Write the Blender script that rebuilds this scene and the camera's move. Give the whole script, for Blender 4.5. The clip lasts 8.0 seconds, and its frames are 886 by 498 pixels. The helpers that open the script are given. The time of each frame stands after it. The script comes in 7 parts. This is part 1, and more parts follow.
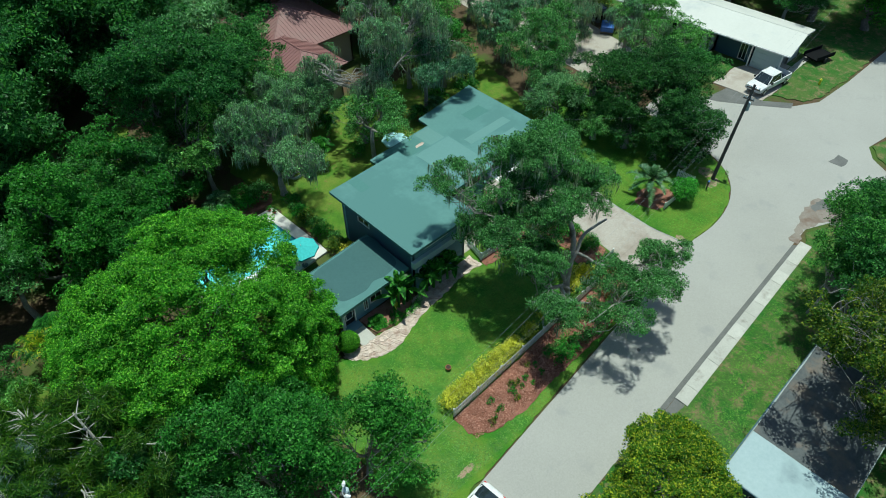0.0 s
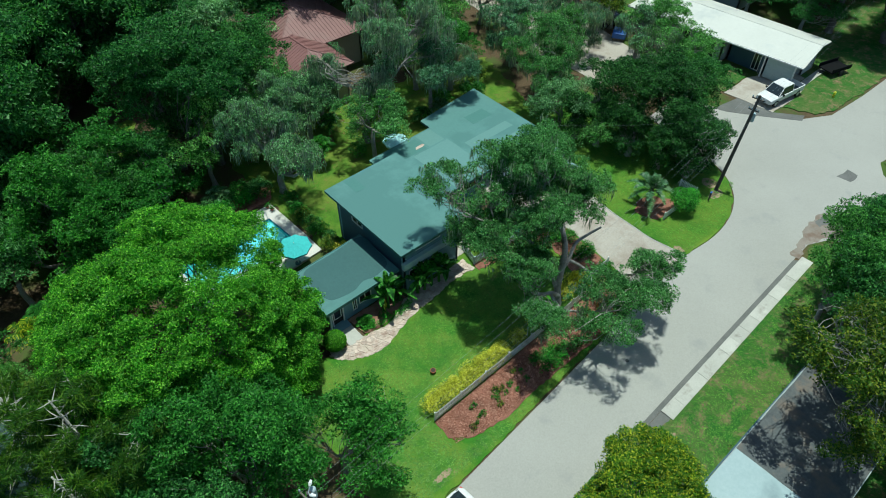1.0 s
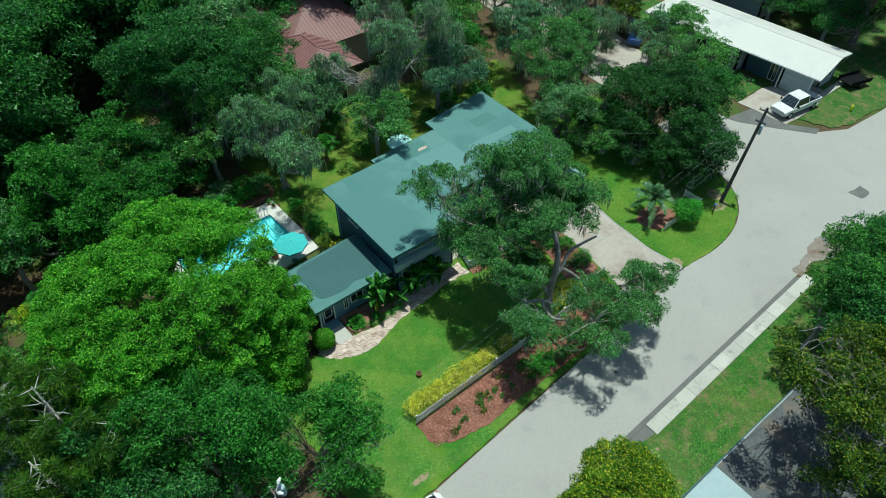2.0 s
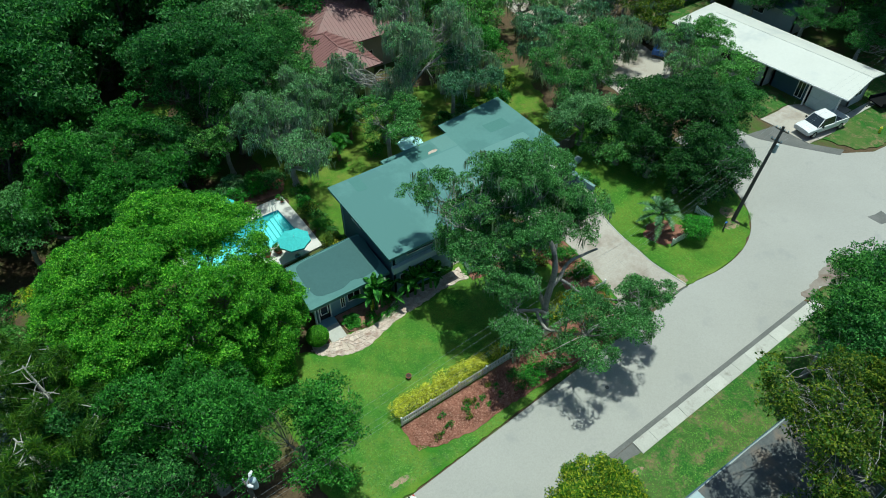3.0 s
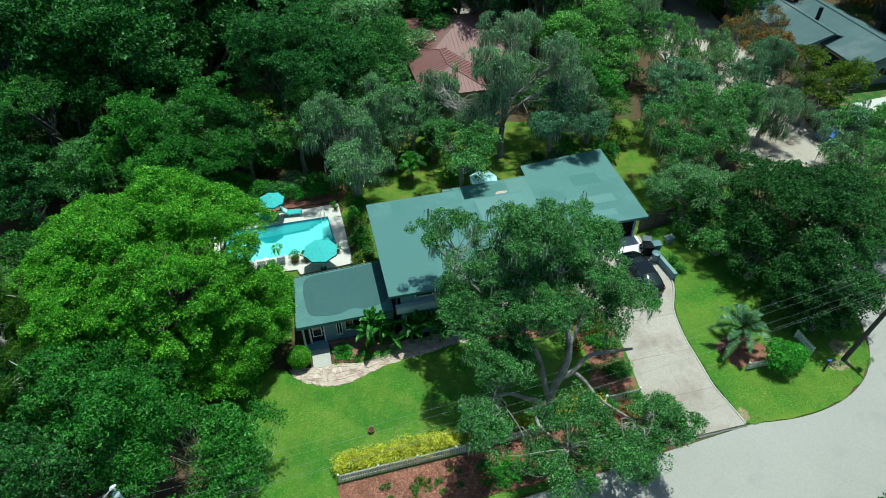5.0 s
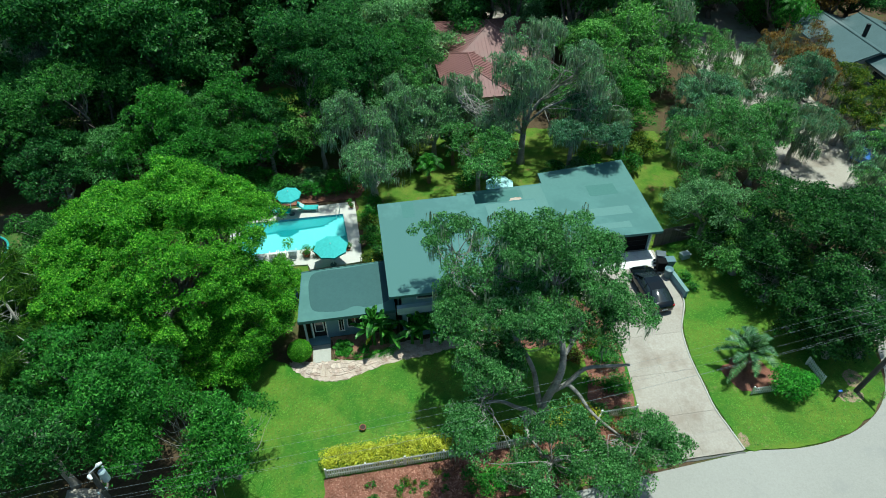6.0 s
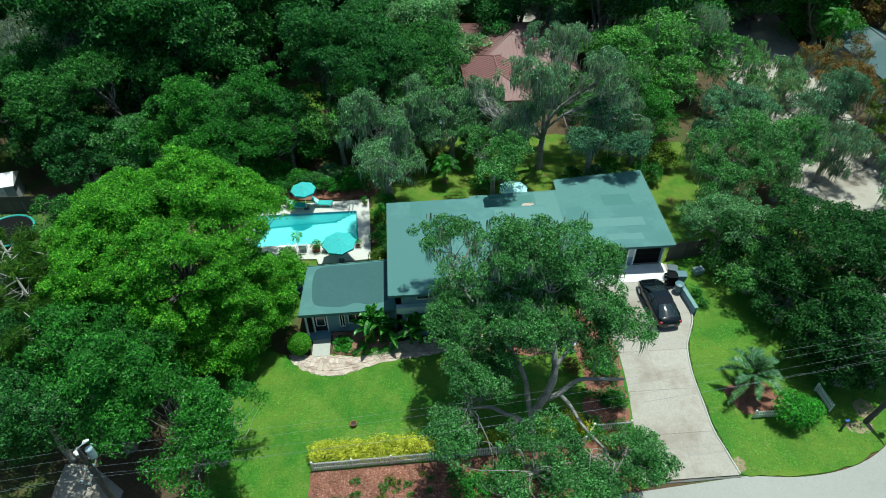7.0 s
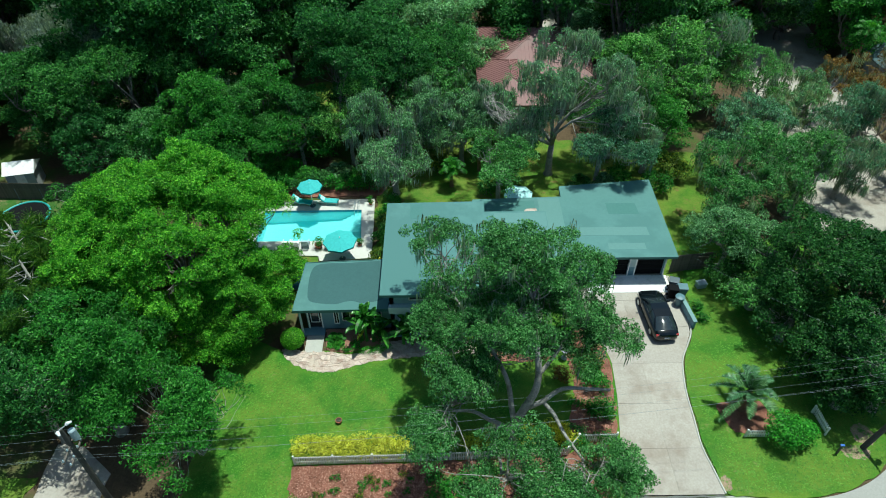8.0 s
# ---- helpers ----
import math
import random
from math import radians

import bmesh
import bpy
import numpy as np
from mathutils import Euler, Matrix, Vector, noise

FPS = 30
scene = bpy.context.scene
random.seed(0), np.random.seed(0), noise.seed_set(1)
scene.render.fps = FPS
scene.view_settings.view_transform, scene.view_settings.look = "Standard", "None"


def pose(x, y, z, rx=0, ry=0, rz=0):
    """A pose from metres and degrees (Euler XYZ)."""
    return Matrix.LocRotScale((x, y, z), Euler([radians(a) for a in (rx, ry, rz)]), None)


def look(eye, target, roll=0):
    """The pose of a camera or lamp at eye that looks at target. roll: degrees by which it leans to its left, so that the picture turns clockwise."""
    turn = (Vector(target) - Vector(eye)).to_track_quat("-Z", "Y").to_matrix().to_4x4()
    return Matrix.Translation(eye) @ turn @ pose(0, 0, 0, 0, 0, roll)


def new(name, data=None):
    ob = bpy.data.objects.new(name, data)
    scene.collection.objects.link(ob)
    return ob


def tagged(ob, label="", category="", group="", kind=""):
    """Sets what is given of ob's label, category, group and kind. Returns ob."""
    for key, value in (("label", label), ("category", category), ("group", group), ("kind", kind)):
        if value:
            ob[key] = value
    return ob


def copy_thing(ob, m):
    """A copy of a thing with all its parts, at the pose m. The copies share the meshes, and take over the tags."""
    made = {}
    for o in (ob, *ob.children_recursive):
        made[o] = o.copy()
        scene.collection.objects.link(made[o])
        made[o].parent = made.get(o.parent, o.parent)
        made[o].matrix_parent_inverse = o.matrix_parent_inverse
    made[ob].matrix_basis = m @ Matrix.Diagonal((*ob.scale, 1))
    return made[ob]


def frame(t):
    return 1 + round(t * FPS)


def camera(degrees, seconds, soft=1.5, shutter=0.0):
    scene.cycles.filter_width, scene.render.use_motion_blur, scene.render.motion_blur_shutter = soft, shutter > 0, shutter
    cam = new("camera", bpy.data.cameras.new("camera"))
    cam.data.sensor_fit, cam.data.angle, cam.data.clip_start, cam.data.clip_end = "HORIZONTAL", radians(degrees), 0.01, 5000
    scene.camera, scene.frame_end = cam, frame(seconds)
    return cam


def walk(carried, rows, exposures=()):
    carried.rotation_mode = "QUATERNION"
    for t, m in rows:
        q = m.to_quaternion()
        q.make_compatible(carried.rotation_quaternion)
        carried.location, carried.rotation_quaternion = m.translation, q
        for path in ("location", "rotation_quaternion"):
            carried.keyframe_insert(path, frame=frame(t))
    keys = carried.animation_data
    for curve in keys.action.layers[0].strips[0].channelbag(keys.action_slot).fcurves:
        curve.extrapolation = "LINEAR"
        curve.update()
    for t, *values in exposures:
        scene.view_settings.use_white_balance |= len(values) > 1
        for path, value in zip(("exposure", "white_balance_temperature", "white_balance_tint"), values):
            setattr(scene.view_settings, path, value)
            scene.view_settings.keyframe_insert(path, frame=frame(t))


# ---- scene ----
cam = camera(69.25, 8.0, 0.95)
ROWS = [  # seconds, place in metres, turn in degrees
    (0, -17.768, -17.802, 37.455, 44.562, 0.045, -44.182),
    (0.5, -16.957, -18.589, 37.358, 44.818, 0.100, -42.866),
    (1, -16.093, -19.185, 37.343, 44.793, -0.061, -41.473),
    (1.5, -15.189, -19.841, 37.446, 44.769, -0.100, -40.048),
    (1.7, -14.827, -20.103, 37.487, 44.759, -0.116, -39.478),
    (2.8, -12.428, -21.514, 37.957, 44.544, -0.003, -35.088),
    (3, -12.083, -21.851, 37.801, 44.749, -0.165, -34.186),
    (3.5, -8.871, -23.629, 38.079, 44.904, -0.064, -27.363),
    (4, -5.293, -25.142, 38.066, 45.366, -0.206, -20.873),
    (4.1, -4.577, -25.445, 38.063, 45.458, -0.234, -19.575),
    (4.2, -3.529, -24.797, 37.439, 45.800, -0.194, -18.035),
    (4.3, -2.533, -21.945, 35.572, 46.547, 0.013, -17.307),
    (4.4, -1.996, -21.084, 34.962, 46.842, 0.062, -16.590),
    (4.5, -1.791, -21.173, 34.974, 46.888, 0.042, -16.115),
    (5, -0.768, -21.619, 35.033, 47.118, -0.058, -13.741),
    (6.5, 2.799, -22.194, 35.185, 47.298, 0.046, -6.538),
    (7, 4.015, -22.267, 35.173, 47.358, 0.073, -4.240),
    (7.5, 5.311, -22.319, 35.266, 47.361, 0.210, -2.159),
    (8, 6.485, -22.425, 35.167, 47.608, 0.213, -0.556),
]
walk(cam, [(t, pose(x, y, z, rx, ry, rz)) for t, x, y, z, rx, ry, rz in ROWS], [(0, -0.03, 6000, -7), (4, 0.04, 6000, -7), (5, 0.1, 6000, -7), (8, 0.15, 6000, -7)])


# ---- light ----
SUN_WAY = Vector((0.17, 0.13, 1.0)).normalized()
sun_data = bpy.data.lights.new("sun", "SUN")
sun_data.energy, sun_data.angle, sun_data.color = 4.6, radians(0.53), (1.0, 0.96, 0.88)
sun_lamp = new("sun", sun_data)
sun_lamp.matrix_world = look(SUN_WAY * 200, (0, 0, 0))
world = bpy.data.worlds.new("sky")
scene.world = world
world.use_nodes = True
sky_node = world.node_tree.nodes.new("ShaderNodeTexSky")
sky_node.sky_type, sky_node.sun_disc = "NISHITA", False
sky_node.sun_elevation = math.asin(SUN_WAY.z)
sky_node.sun_rotation = math.atan2(SUN_WAY.x, SUN_WAY.y)
world.node_tree.links.new(sky_node.outputs[0], world.node_tree.nodes["Background"].inputs[0])
world.node_tree.nodes["Background"].inputs[1].default_value = 0.1

# ---- materials ----
MATS = {}


def nodes_of(name):
    m = bpy.data.materials.new(name)
    m.use_nodes = True
    nt = m.node_tree
    return m, nt, nt.nodes, nt.links, nt.nodes["Principled BSDF"]


def noise_tex(nt, scale, detail=4.0, rough=0.6, coord="Object", stretch=None):
    tc = nt.nodes.new("ShaderNodeTexCoord")
    n = nt.nodes.new("ShaderNodeTexNoise")
    n.inputs["Scale"].default_value, n.inputs["Detail"].default_value, n.inputs["Roughness"].default_value = scale, detail, rough
    if stretch:
        mp = nt.nodes.new("ShaderNodeMapping")
        mp.inputs["Scale"].default_value = stretch
        nt.links.new(tc.outputs[coord], mp.inputs[0])
        nt.links.new(mp.outputs[0], n.inputs["Vector"])
    else:
        nt.links.new(tc.outputs[coord], n.inputs["Vector"])
    return n.outputs["Fac"]


def ramp(nt, fac, stops):
    r = nt.nodes.new("ShaderNodeValToRGB")
    while len(r.color_ramp.elements) < len(stops):
        r.color_ramp.elements.new(0.5)
    for e, (p, c) in zip(r.color_ramp.elements, stops):
        e.position, e.color = p, (*c, 1)
    nt.links.new(fac, r.inputs[0])
    return r.outputs[0]


def mix(nt, fac, a, b, mode="MIX"):
    n = nt.nodes.new("ShaderNodeMix")
    n.data_type, n.blend_type = "RGBA", mode
    for sock, v in ((n.inputs[0], fac), (n.inputs[6], a), (n.inputs[7], b)):
        if isinstance(v, (int, float)):
            sock.default_value = v
        elif isinstance(v, tuple):
            sock.default_value = (*v, 1)
        else:
            nt.links.new(v, sock)
    return n.outputs[2]


def bump(nt, height, strength, dist, bsdf):
    b = nt.nodes.new("ShaderNodeBump")
    b.inputs["Strength"].default_value, b.inputs["Distance"].default_value = strength, dist
    nt.links.new(height, b.inputs["Height"])
    nt.links.new(b.outputs[0], bsdf.inputs["Normal"])


def surface(name, a, b, rough=0.7, big=0.4, fine=8.0, amount=0.5, relief=0.3, dist=0.01, metal=0.0, stain=None, stain_scale=0.15, stain_at=(0.55, 0.7), per_object=0.0, spec=0.3, coord="Object"):
    """Two colours mixed by large and fine noise, a third as stains, and fine relief."""
    m, nt, ns, ln, p = nodes_of(name)
    large, small = noise_tex(nt, big, 5.0, 0.6, coord), noise_tex(nt, fine, 6.0, 0.7, coord)
    c = ramp(nt, large, [(0.36, a), (0.64, b)])
    c2 = ramp(nt, small, [(0.3, tuple(v * (1 - amount * 0.5) for v in a)), (0.7, tuple(min(1, v * (1 + amount * 0.35)) for v in b))])
    c = mix(nt, 0.5, c, c2)
    if stain:
        s = noise_tex(nt, stain_scale, 6.0, 0.65, coord)
        k = ramp(nt, s, [(stain_at[0], (0, 0, 0)), (stain_at[1], (1, 1, 1))])
        c = mix(nt, k, c, stain)
    if per_object:
        oi = nt.nodes.new("ShaderNodeObjectInfo")
        k = ramp(nt, oi.outputs["Random"], [(0, (1 - per_object,) * 3), (1, (1 + per_object * 0.5,) * 3)])
        c = mix(nt, 1.0, c, k, "MULTIPLY")
    ln.new(c, p.inputs["Base Color"])
    p.inputs["Roughness"].default_value, p.inputs["Metallic"].default_value = rough, metal
    p.inputs["Specular IOR Level"].default_value = spec
    if relief:
        bump(nt, small, relief, dist, p)
    MATS[name] = m
    return m


def leaf_material(name, dark, mid, light, trans=0.35, gloss=0.45, tree_var=0.25, blotch=0.35):
    """Leaves: each one its own tone, light shining through."""
    m, nt, ns, ln, p = nodes_of(name)
    g = ns.new("ShaderNodeNewGeometry")
    c = ramp(nt, g.outputs["Random Per Island"], [(0.0, tuple(v * 0.5 for v in dark)), (0.3, dark), (0.6, mid), (0.85, light), (1.0, tuple(min(1, v * 1.35) for v in light))])
    s = noise_tex(nt, blotch, 3.0)
    c = mix(nt, 1.0, c, ramp(nt, s, [(0.3, (0.62, 0.66, 0.62)), (0.7, (1.25, 1.2, 1.15))]), "MULTIPLY")
    oi = ns.new("ShaderNodeObjectInfo")
    c = mix(nt, 1.0, c, ramp(nt, oi.outputs["Random"], [(0, (1 - tree_var, 1 - tree_var * 0.8, 1 - tree_var * 0.6)), (0.5, (1, 1, 1)), (1, (1 + tree_var, 1 + tree_var * 0.6, 1 - tree_var * 0.3))]), "MULTIPLY")
    ln.new(c, p.inputs["Base Color"])
    p.inputs["Roughness"].default_value = gloss
    p.inputs["Specular IOR Level"].default_value = 0.18
    t = ns.new("ShaderNodeBsdfTranslucent")
    ln.new(mix(nt, 1.0, c, (1.25, 1.35, 0.7), "MULTIPLY"), t.inputs[0])
    mx = ns.new("ShaderNodeMixShader")
    mx.inputs[0].default_value = trans
    ln.new(p.outputs[0], mx.inputs[1])
    ln.new(t.outputs[0], mx.inputs[2])
    ln.new(mx.outputs[0], ns["Material Output"].inputs[0])
    MATS[name] = m
    return m


def plain(name, c, rough=0.5, metal=0.0, spec=0.5, coat=0.0):
    m, nt, ns, ln, p = nodes_of(name)
    s = noise_tex(nt, 6.0, 5.0)
    ln.new(ramp(nt, s, [(0.3, tuple(v * 0.85 for v in c)), (0.7, tuple(min(1, v * 1.1) for v in c))]), p.inputs["Base Color"])
    p.inputs["Roughness"].default_value, p.inputs["Metallic"].default_value, p.inputs["Specular IOR Level"].default_value = rough, metal, spec
    p.inputs["Coat Weight"].default_value = coat
    MATS[name] = m
    return m


def grass_material(name, a, b, dry, dry_at=(0.56, 0.72), dirt=None, dirt_at=(0.66, 0.72)):
    m, nt, ns, ln, p = nodes_of(name)
    large, mid, fine = noise_tex(nt, 0.22, 4.0), noise_tex(nt, 1.3, 6.0, 0.7), noise_tex(nt, 14.0, 4.0, 0.75)
    c = ramp(nt, mid, [(0.3, a), (0.7, b)])
    patch = noise_tex(nt, 0.42, 7.0, 0.66)
    c = mix(nt, ramp(nt, patch, [(0.42, (0, 0, 0)), (0.6, (0.9, 0.9, 0.9))]), c, dry)
    c = mix(nt, ramp(nt, large, [(dry_at[0], (0, 0, 0)), (dry_at[1], (0.8, 0.8, 0.8))]), c, dry)
    c = mix(nt, 0.5, c, ramp(nt, fine, [(0.3, (0.45, 0.5, 0.45)), (0.7, (1.35, 1.3, 1.25))]), "MULTIPLY")
    if dirt:
        d = noise_tex(nt, 0.9, 8.0, 0.8)
        c = mix(nt, ramp(nt, d, [(dirt_at[0], (0, 0, 0)), (dirt_at[1], (1, 1, 1))]), c, dirt)
    ln.new(c, p.inputs["Base Color"])
    p.inputs["Roughness"].default_value, p.inputs["Specular IOR Level"].default_value = 0.85, 0.15
    bump(nt, fine, 0.8, 0.05, p)
    MATS[name] = m
    return m


surface("forest_floor", (0.075, 0.055, 0.035), (0.12, 0.085, 0.05), 0.95, 0.25, 5.0, 0.8, 0.8, 0.06, stain=(0.065, 0.11, 0.025), stain_scale=0.12, stain_at=(0.48, 0.58), spec=0.1)
grass_material("lawn_grass", (0.036, 0.15, 0.014), (0.066, 0.205, 0.019), (0.14, 0.228, 0.03), (0.44, 0.74), (0.30, 0.25, 0.12), (0.585, 0.76))
grass_material("verge_grass", (0.022, 0.1, 0.014), (0.04, 0.145, 0.02), (0.085, 0.14, 0.035), (0.52, 0.8), (0.24, 0.16, 0.1), (0.5, 0.66))
grass_material("yard_grass", (0.052, 0.135, 0.016), (0.1, 0.215, 0.021), (0.15, 0.21, 0.034), (0.5, 0.7), (0.2, 0.11, 0.06), (0.56, 0.66))
surface("road_asphalt", (0.305, 0.303, 0.28), (0.355, 0.353, 0.328), 0.9, 0.12, 10.0, 0.25, 0.35, 0.01, stain=(0.27, 0.275, 0.265), stain_scale=0.35, stain_at=(0.58, 0.75), spec=0.2)
surface("gutter_asphalt", (0.10, 0.105, 0.10), (0.16, 0.16, 0.155), 0.9, 0.6, 12.0, 0.4, 0.4, 0.01)
surface("drive_concrete", (0.345, 0.312, 0.27), (0.425, 0.395, 0.35), 0.88, 0.25, 7.0, 0.35, 0.25, 0.01, stain=(0.25, 0.205, 0.165), stain_scale=0.33, stain_at=(0.47, 0.7), per_object=0.08, spec=0.2)
surface("walk_concrete", (0.38, 0.38, 0.345), (0.48, 0.48, 0.44), 0.88, 0.5, 9.0, 0.2, 0.25, 0.01, stain=(0.28, 0.27, 0.24), stain_scale=0.8, per_object=0.12, spec=0.2)
surface("path_stone", (0.46, 0.355, 0.3), (0.64, 0.55, 0.48), 0.85, 1.3, 11.0, 0.5, 0.6, 0.02, stain=(0.36, 0.25, 0.2), stain_scale=1.4, stain_at=(0.48, 0.66), per_object=0.2, spec=0.2)
surface("path_mortar", (0.4, 0.32, 0.26), (0.54, 0.46, 0.39), 0.95, 0.9, 9.0, 0.4, 0.5, 0.02)
surface("mulch", (0.2, 0.085, 0.058), (0.31, 0.15, 0.11), 0.95, 0.8, 16.0, 1.1, 1.0, 0.06, stain=(0.13, 0.06, 0.042), stain_scale=1.1, stain_at=(0.52, 0.7), spec=0.1)
surface("mulch_dry", (0.26, 0.13, 0.09), (0.36, 0.21, 0.16), 0.95, 0.8, 14.0, 0.9, 0.9, 0.05, stain=(0.15, 0.075, 0.05), stain_scale=1.2, stain_at=(0.5, 0.68), spec=0.1)
surface("bare_soil", (0.24, 0.17, 0.11), (0.36, 0.27, 0.19), 0.95, 0.8, 12.0, 0.8, 0.8, 0.03, stain=(0.07, 0.19, 0.03), stain_scale=2.6, stain_at=(0.5, 0.6), spec=0.1)
surface("drive_joint", (0.25, 0.225, 0.2), (0.3, 0.275, 0.24), 0.9, 0.6, 12.0, 0.4, 0.4, 0.01)
surface("oak_bark", (0.21, 0.20, 0.185), (0.37, 0.355, 0.33), 0.95, 1.4, 9.0, 0.7, 0.8, 0.04, stain=(0.12, 0.115, 0.1), stain_scale=1.2, spec=0.1)
surface("pool_deck", (0.5, 0.49, 0.455), (0.6, 0.59, 0.555), 0.85, 0.5, 10.0, 0.2, 0.2, 0.01, stain=(0.55, 0.53, 0.48), stain_scale=0.7, spec=0.2)
surface("roof_membrane", (0.088, 0.2, 0.19), (0.105, 0.225, 0.213), 0.75, 0.12, 4.0, 0.12, 0.12, 0.01, stain=(0.08, 0.183, 0.174), stain_scale=0.1, stain_at=(0.5, 0.56), spec=0.25)
# darker membrane for patches, and for the tree shade painted in the lower roof's notch
surface("roof_patch_or_shade", (0.068, 0.175, 0.16), (0.078, 0.19, 0.174), 0.75, 0.3, 5.0, 0.15, 0.12, 0.01, spec=0.25)
surface("roof_faded", (0.11, 0.225, 0.212), (0.12, 0.24, 0.226), 0.75, 0.3, 5.0, 0.15, 0.12, 0.01, spec=0.25)
surface("roof_dark", (0.036, 0.098, 0.1), (0.044, 0.112, 0.113), 0.7, 0.5, 5.0, 0.2, 0.12, 0.01, spec=0.3)
surface("fascia_paint", (0.15, 0.26, 0.26), (0.19, 0.31, 0.31), 0.6, 0.8, 8.0, 0.12, 0.05, 0.005)
surface("wall_blue", (0.16, 0.28, 0.34), (0.19, 0.32, 0.38), 0.75, 0.6, 9.0, 0.15, 0.15, 0.01, stain=(0.13, 0.22, 0.26), stain_scale=0.7)
surface("wall_pale", (0.42, 0.53, 0.55), (0.48, 0.59, 0.6), 0.75, 0.6, 9.0, 0.12, 0.15, 0.01)
# also used as painted shade: under the white-roofed carport, on the mobile home's roof edge
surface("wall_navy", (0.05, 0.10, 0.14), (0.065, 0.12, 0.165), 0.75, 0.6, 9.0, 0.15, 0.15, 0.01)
surface("white_paint", (0.76, 0.77, 0.76), (0.84, 0.84, 0.83), 0.55, 1.2, 10.0, 0.12, 0.1, 0.005, stain=(0.56, 0.57, 0.54), stain_scale=1.3)
surface("white_metal_roof", (0.52, 0.53, 0.49), (0.57, 0.58, 0.54), 0.5, 0.2, 3.0, 0.06, 0.05, 0.01, stain=(0.45, 0.475, 0.46), stain_scale=0.25)
surface("grey_shingle", (0.062, 0.108, 0.113), (0.092, 0.15, 0.156), 0.85, 0.3, 7.0, 0.35, 0.35, 0.02, stain=(0.14, 0.18, 0.185), stain_scale=0.16, stain_at=(0.55, 0.7))
surface("pale_flat_roof", (0.22, 0.27, 0.27), (0.30, 0.36, 0.36), 0.7, 0.3, 4.0, 0.2, 0.12, 0.01, stain=(0.33, 0.35, 0.33), stain_scale=0.4)
# one roof in two tones: its sunlit end, then tree shade painted dark with brown stains
surface("sunlit_roof_sheet", (0.27, 0.36, 0.38), (0.34, 0.43, 0.45), 0.6, 0.3, 4.0, 0.12, 0.1, 0.01, stain=(0.21, 0.28, 0.3), stain_scale=0.5, spec=0.2)
surface("leaf_shade_roof", (0.07, 0.08, 0.084), (0.115, 0.125, 0.126), 0.85, 0.35, 5.0, 0.4, 0.2, 0.01, stain=(0.18, 0.145, 0.115), stain_scale=0.55, stain_at=(0.5, 0.68), spec=0.2)
surface("road_sediment", (0.2, 0.175, 0.15), (0.27, 0.24, 0.21), 0.95, 0.5, 9.0, 0.3, 0.2, 0.01, stain=(0.17, 0.125, 0.1), stain_scale=0.8, stain_at=(0.48, 0.66), spec=0.1)
surface("red_metal_roof", (0.2, 0.098, 0.095), (0.25, 0.125, 0.118), 0.55, 0.3, 5.0, 0.2, 0.1, 0.01, stain=(0.22, 0.13, 0.12), stain_scale=0.3)
surface("stucco_tan", (0.40, 0.35, 0.28), (0.48, 0.42, 0.34), 0.9, 0.6, 9.0, 0.2, 0.3, 0.01)
surface("stucco_grey", (0.33, 0.36, 0.37), (0.41, 0.44, 0.45), 0.9, 0.6, 9.0, 0.2, 0.3, 0.01)
surface("weathered_wood", (0.10, 0.085, 0.07), (0.17, 0.15, 0.13), 0.9, 1.0, 12.0, 0.5, 0.5, 0.02, per_object=0.2)
surface("pole_wood", (0.06, 0.06, 0.055), (0.10, 0.095, 0.085), 0.9, 1.0, 12.0, 0.5, 0.5, 0.02)
surface("bark", (0.10, 0.09, 0.08), (0.20, 0.185, 0.17), 0.95, 1.2, 9.0, 0.7, 0.8, 0.04, stain=(0.30, 0.29, 0.27), stain_scale=1.0, spec=0.1)
surface("pale_bark", (0.33, 0.33, 0.29), (0.47, 0.465, 0.42), 0.95, 1.2, 9.0, 0.5, 0.6, 0.03, spec=0.1)
surface("palm_bark", (0.14, 0.09, 0.06), (0.26, 0.17, 0.11), 0.95, 1.5, 10.0, 0.7, 0.9, 0.05, spec=0.1)
plain("dark_glass", (0.02, 0.03, 0.035), 0.08, 0.0, 0.8)
plain("black_void", (0.012, 0.014, 0.016), 0.9)
plain("galvanised", (0.45, 0.5, 0.52), 0.45, 0.8)
plain("grey_plastic", (0.09, 0.12, 0.14), 0.5)
plain("slate_plastic", (0.1, 0.19, 0.22), 0.5)
plain("pale_grey_plastic", (0.34, 0.44, 0.47), 0.5)
plain("teal_canvas", (0.08, 0.44, 0.435), 0.85, 0.0, 0.2)
plain("aqua_canvas", (0.45, 0.75, 0.74), 0.85, 0.0, 0.2)
plain("blue_tarp", (0.02, 0.11, 0.42), 0.5)
plain("green_plastic", (0.02, 0.30, 0.20), 0.5)
plain("teal_paint", (0.05, 0.38, 0.36), 0.5)
plain("terracotta", (0.30, 0.10, 0.05), 0.85)
plain("soil", (0.05, 0.035, 0.025), 0.95)
plain("car_black", (0.004, 0.007, 0.009), 0.09, 0.0, 0.5, 0.0)
plain("car_white", (0.72, 0.73, 0.73), 0.3, 0.0, 0.5, 0.8)
plain("car_silver", (0.35, 0.38, 0.4), 0.3, 0.6, 0.5, 0.6)
plain("tyre_rubber", (0.015, 0.015, 0.015), 0.85)
plain("tail_red", (0.45, 0.015, 0.02), 0.25)
plain("lamp_clear", (0.7, 0.7, 0.68), 0.15)
plain("wire_grey", (0.2, 0.24, 0.25), 0.45)
plain("pvc_white", (0.75, 0.77, 0.77), 0.4)
plain("tile_blue", (0.03, 0.14, 0.25), 0.3)
plain("pool_plaster", (0.66, 0.82, 0.82), 0.7)
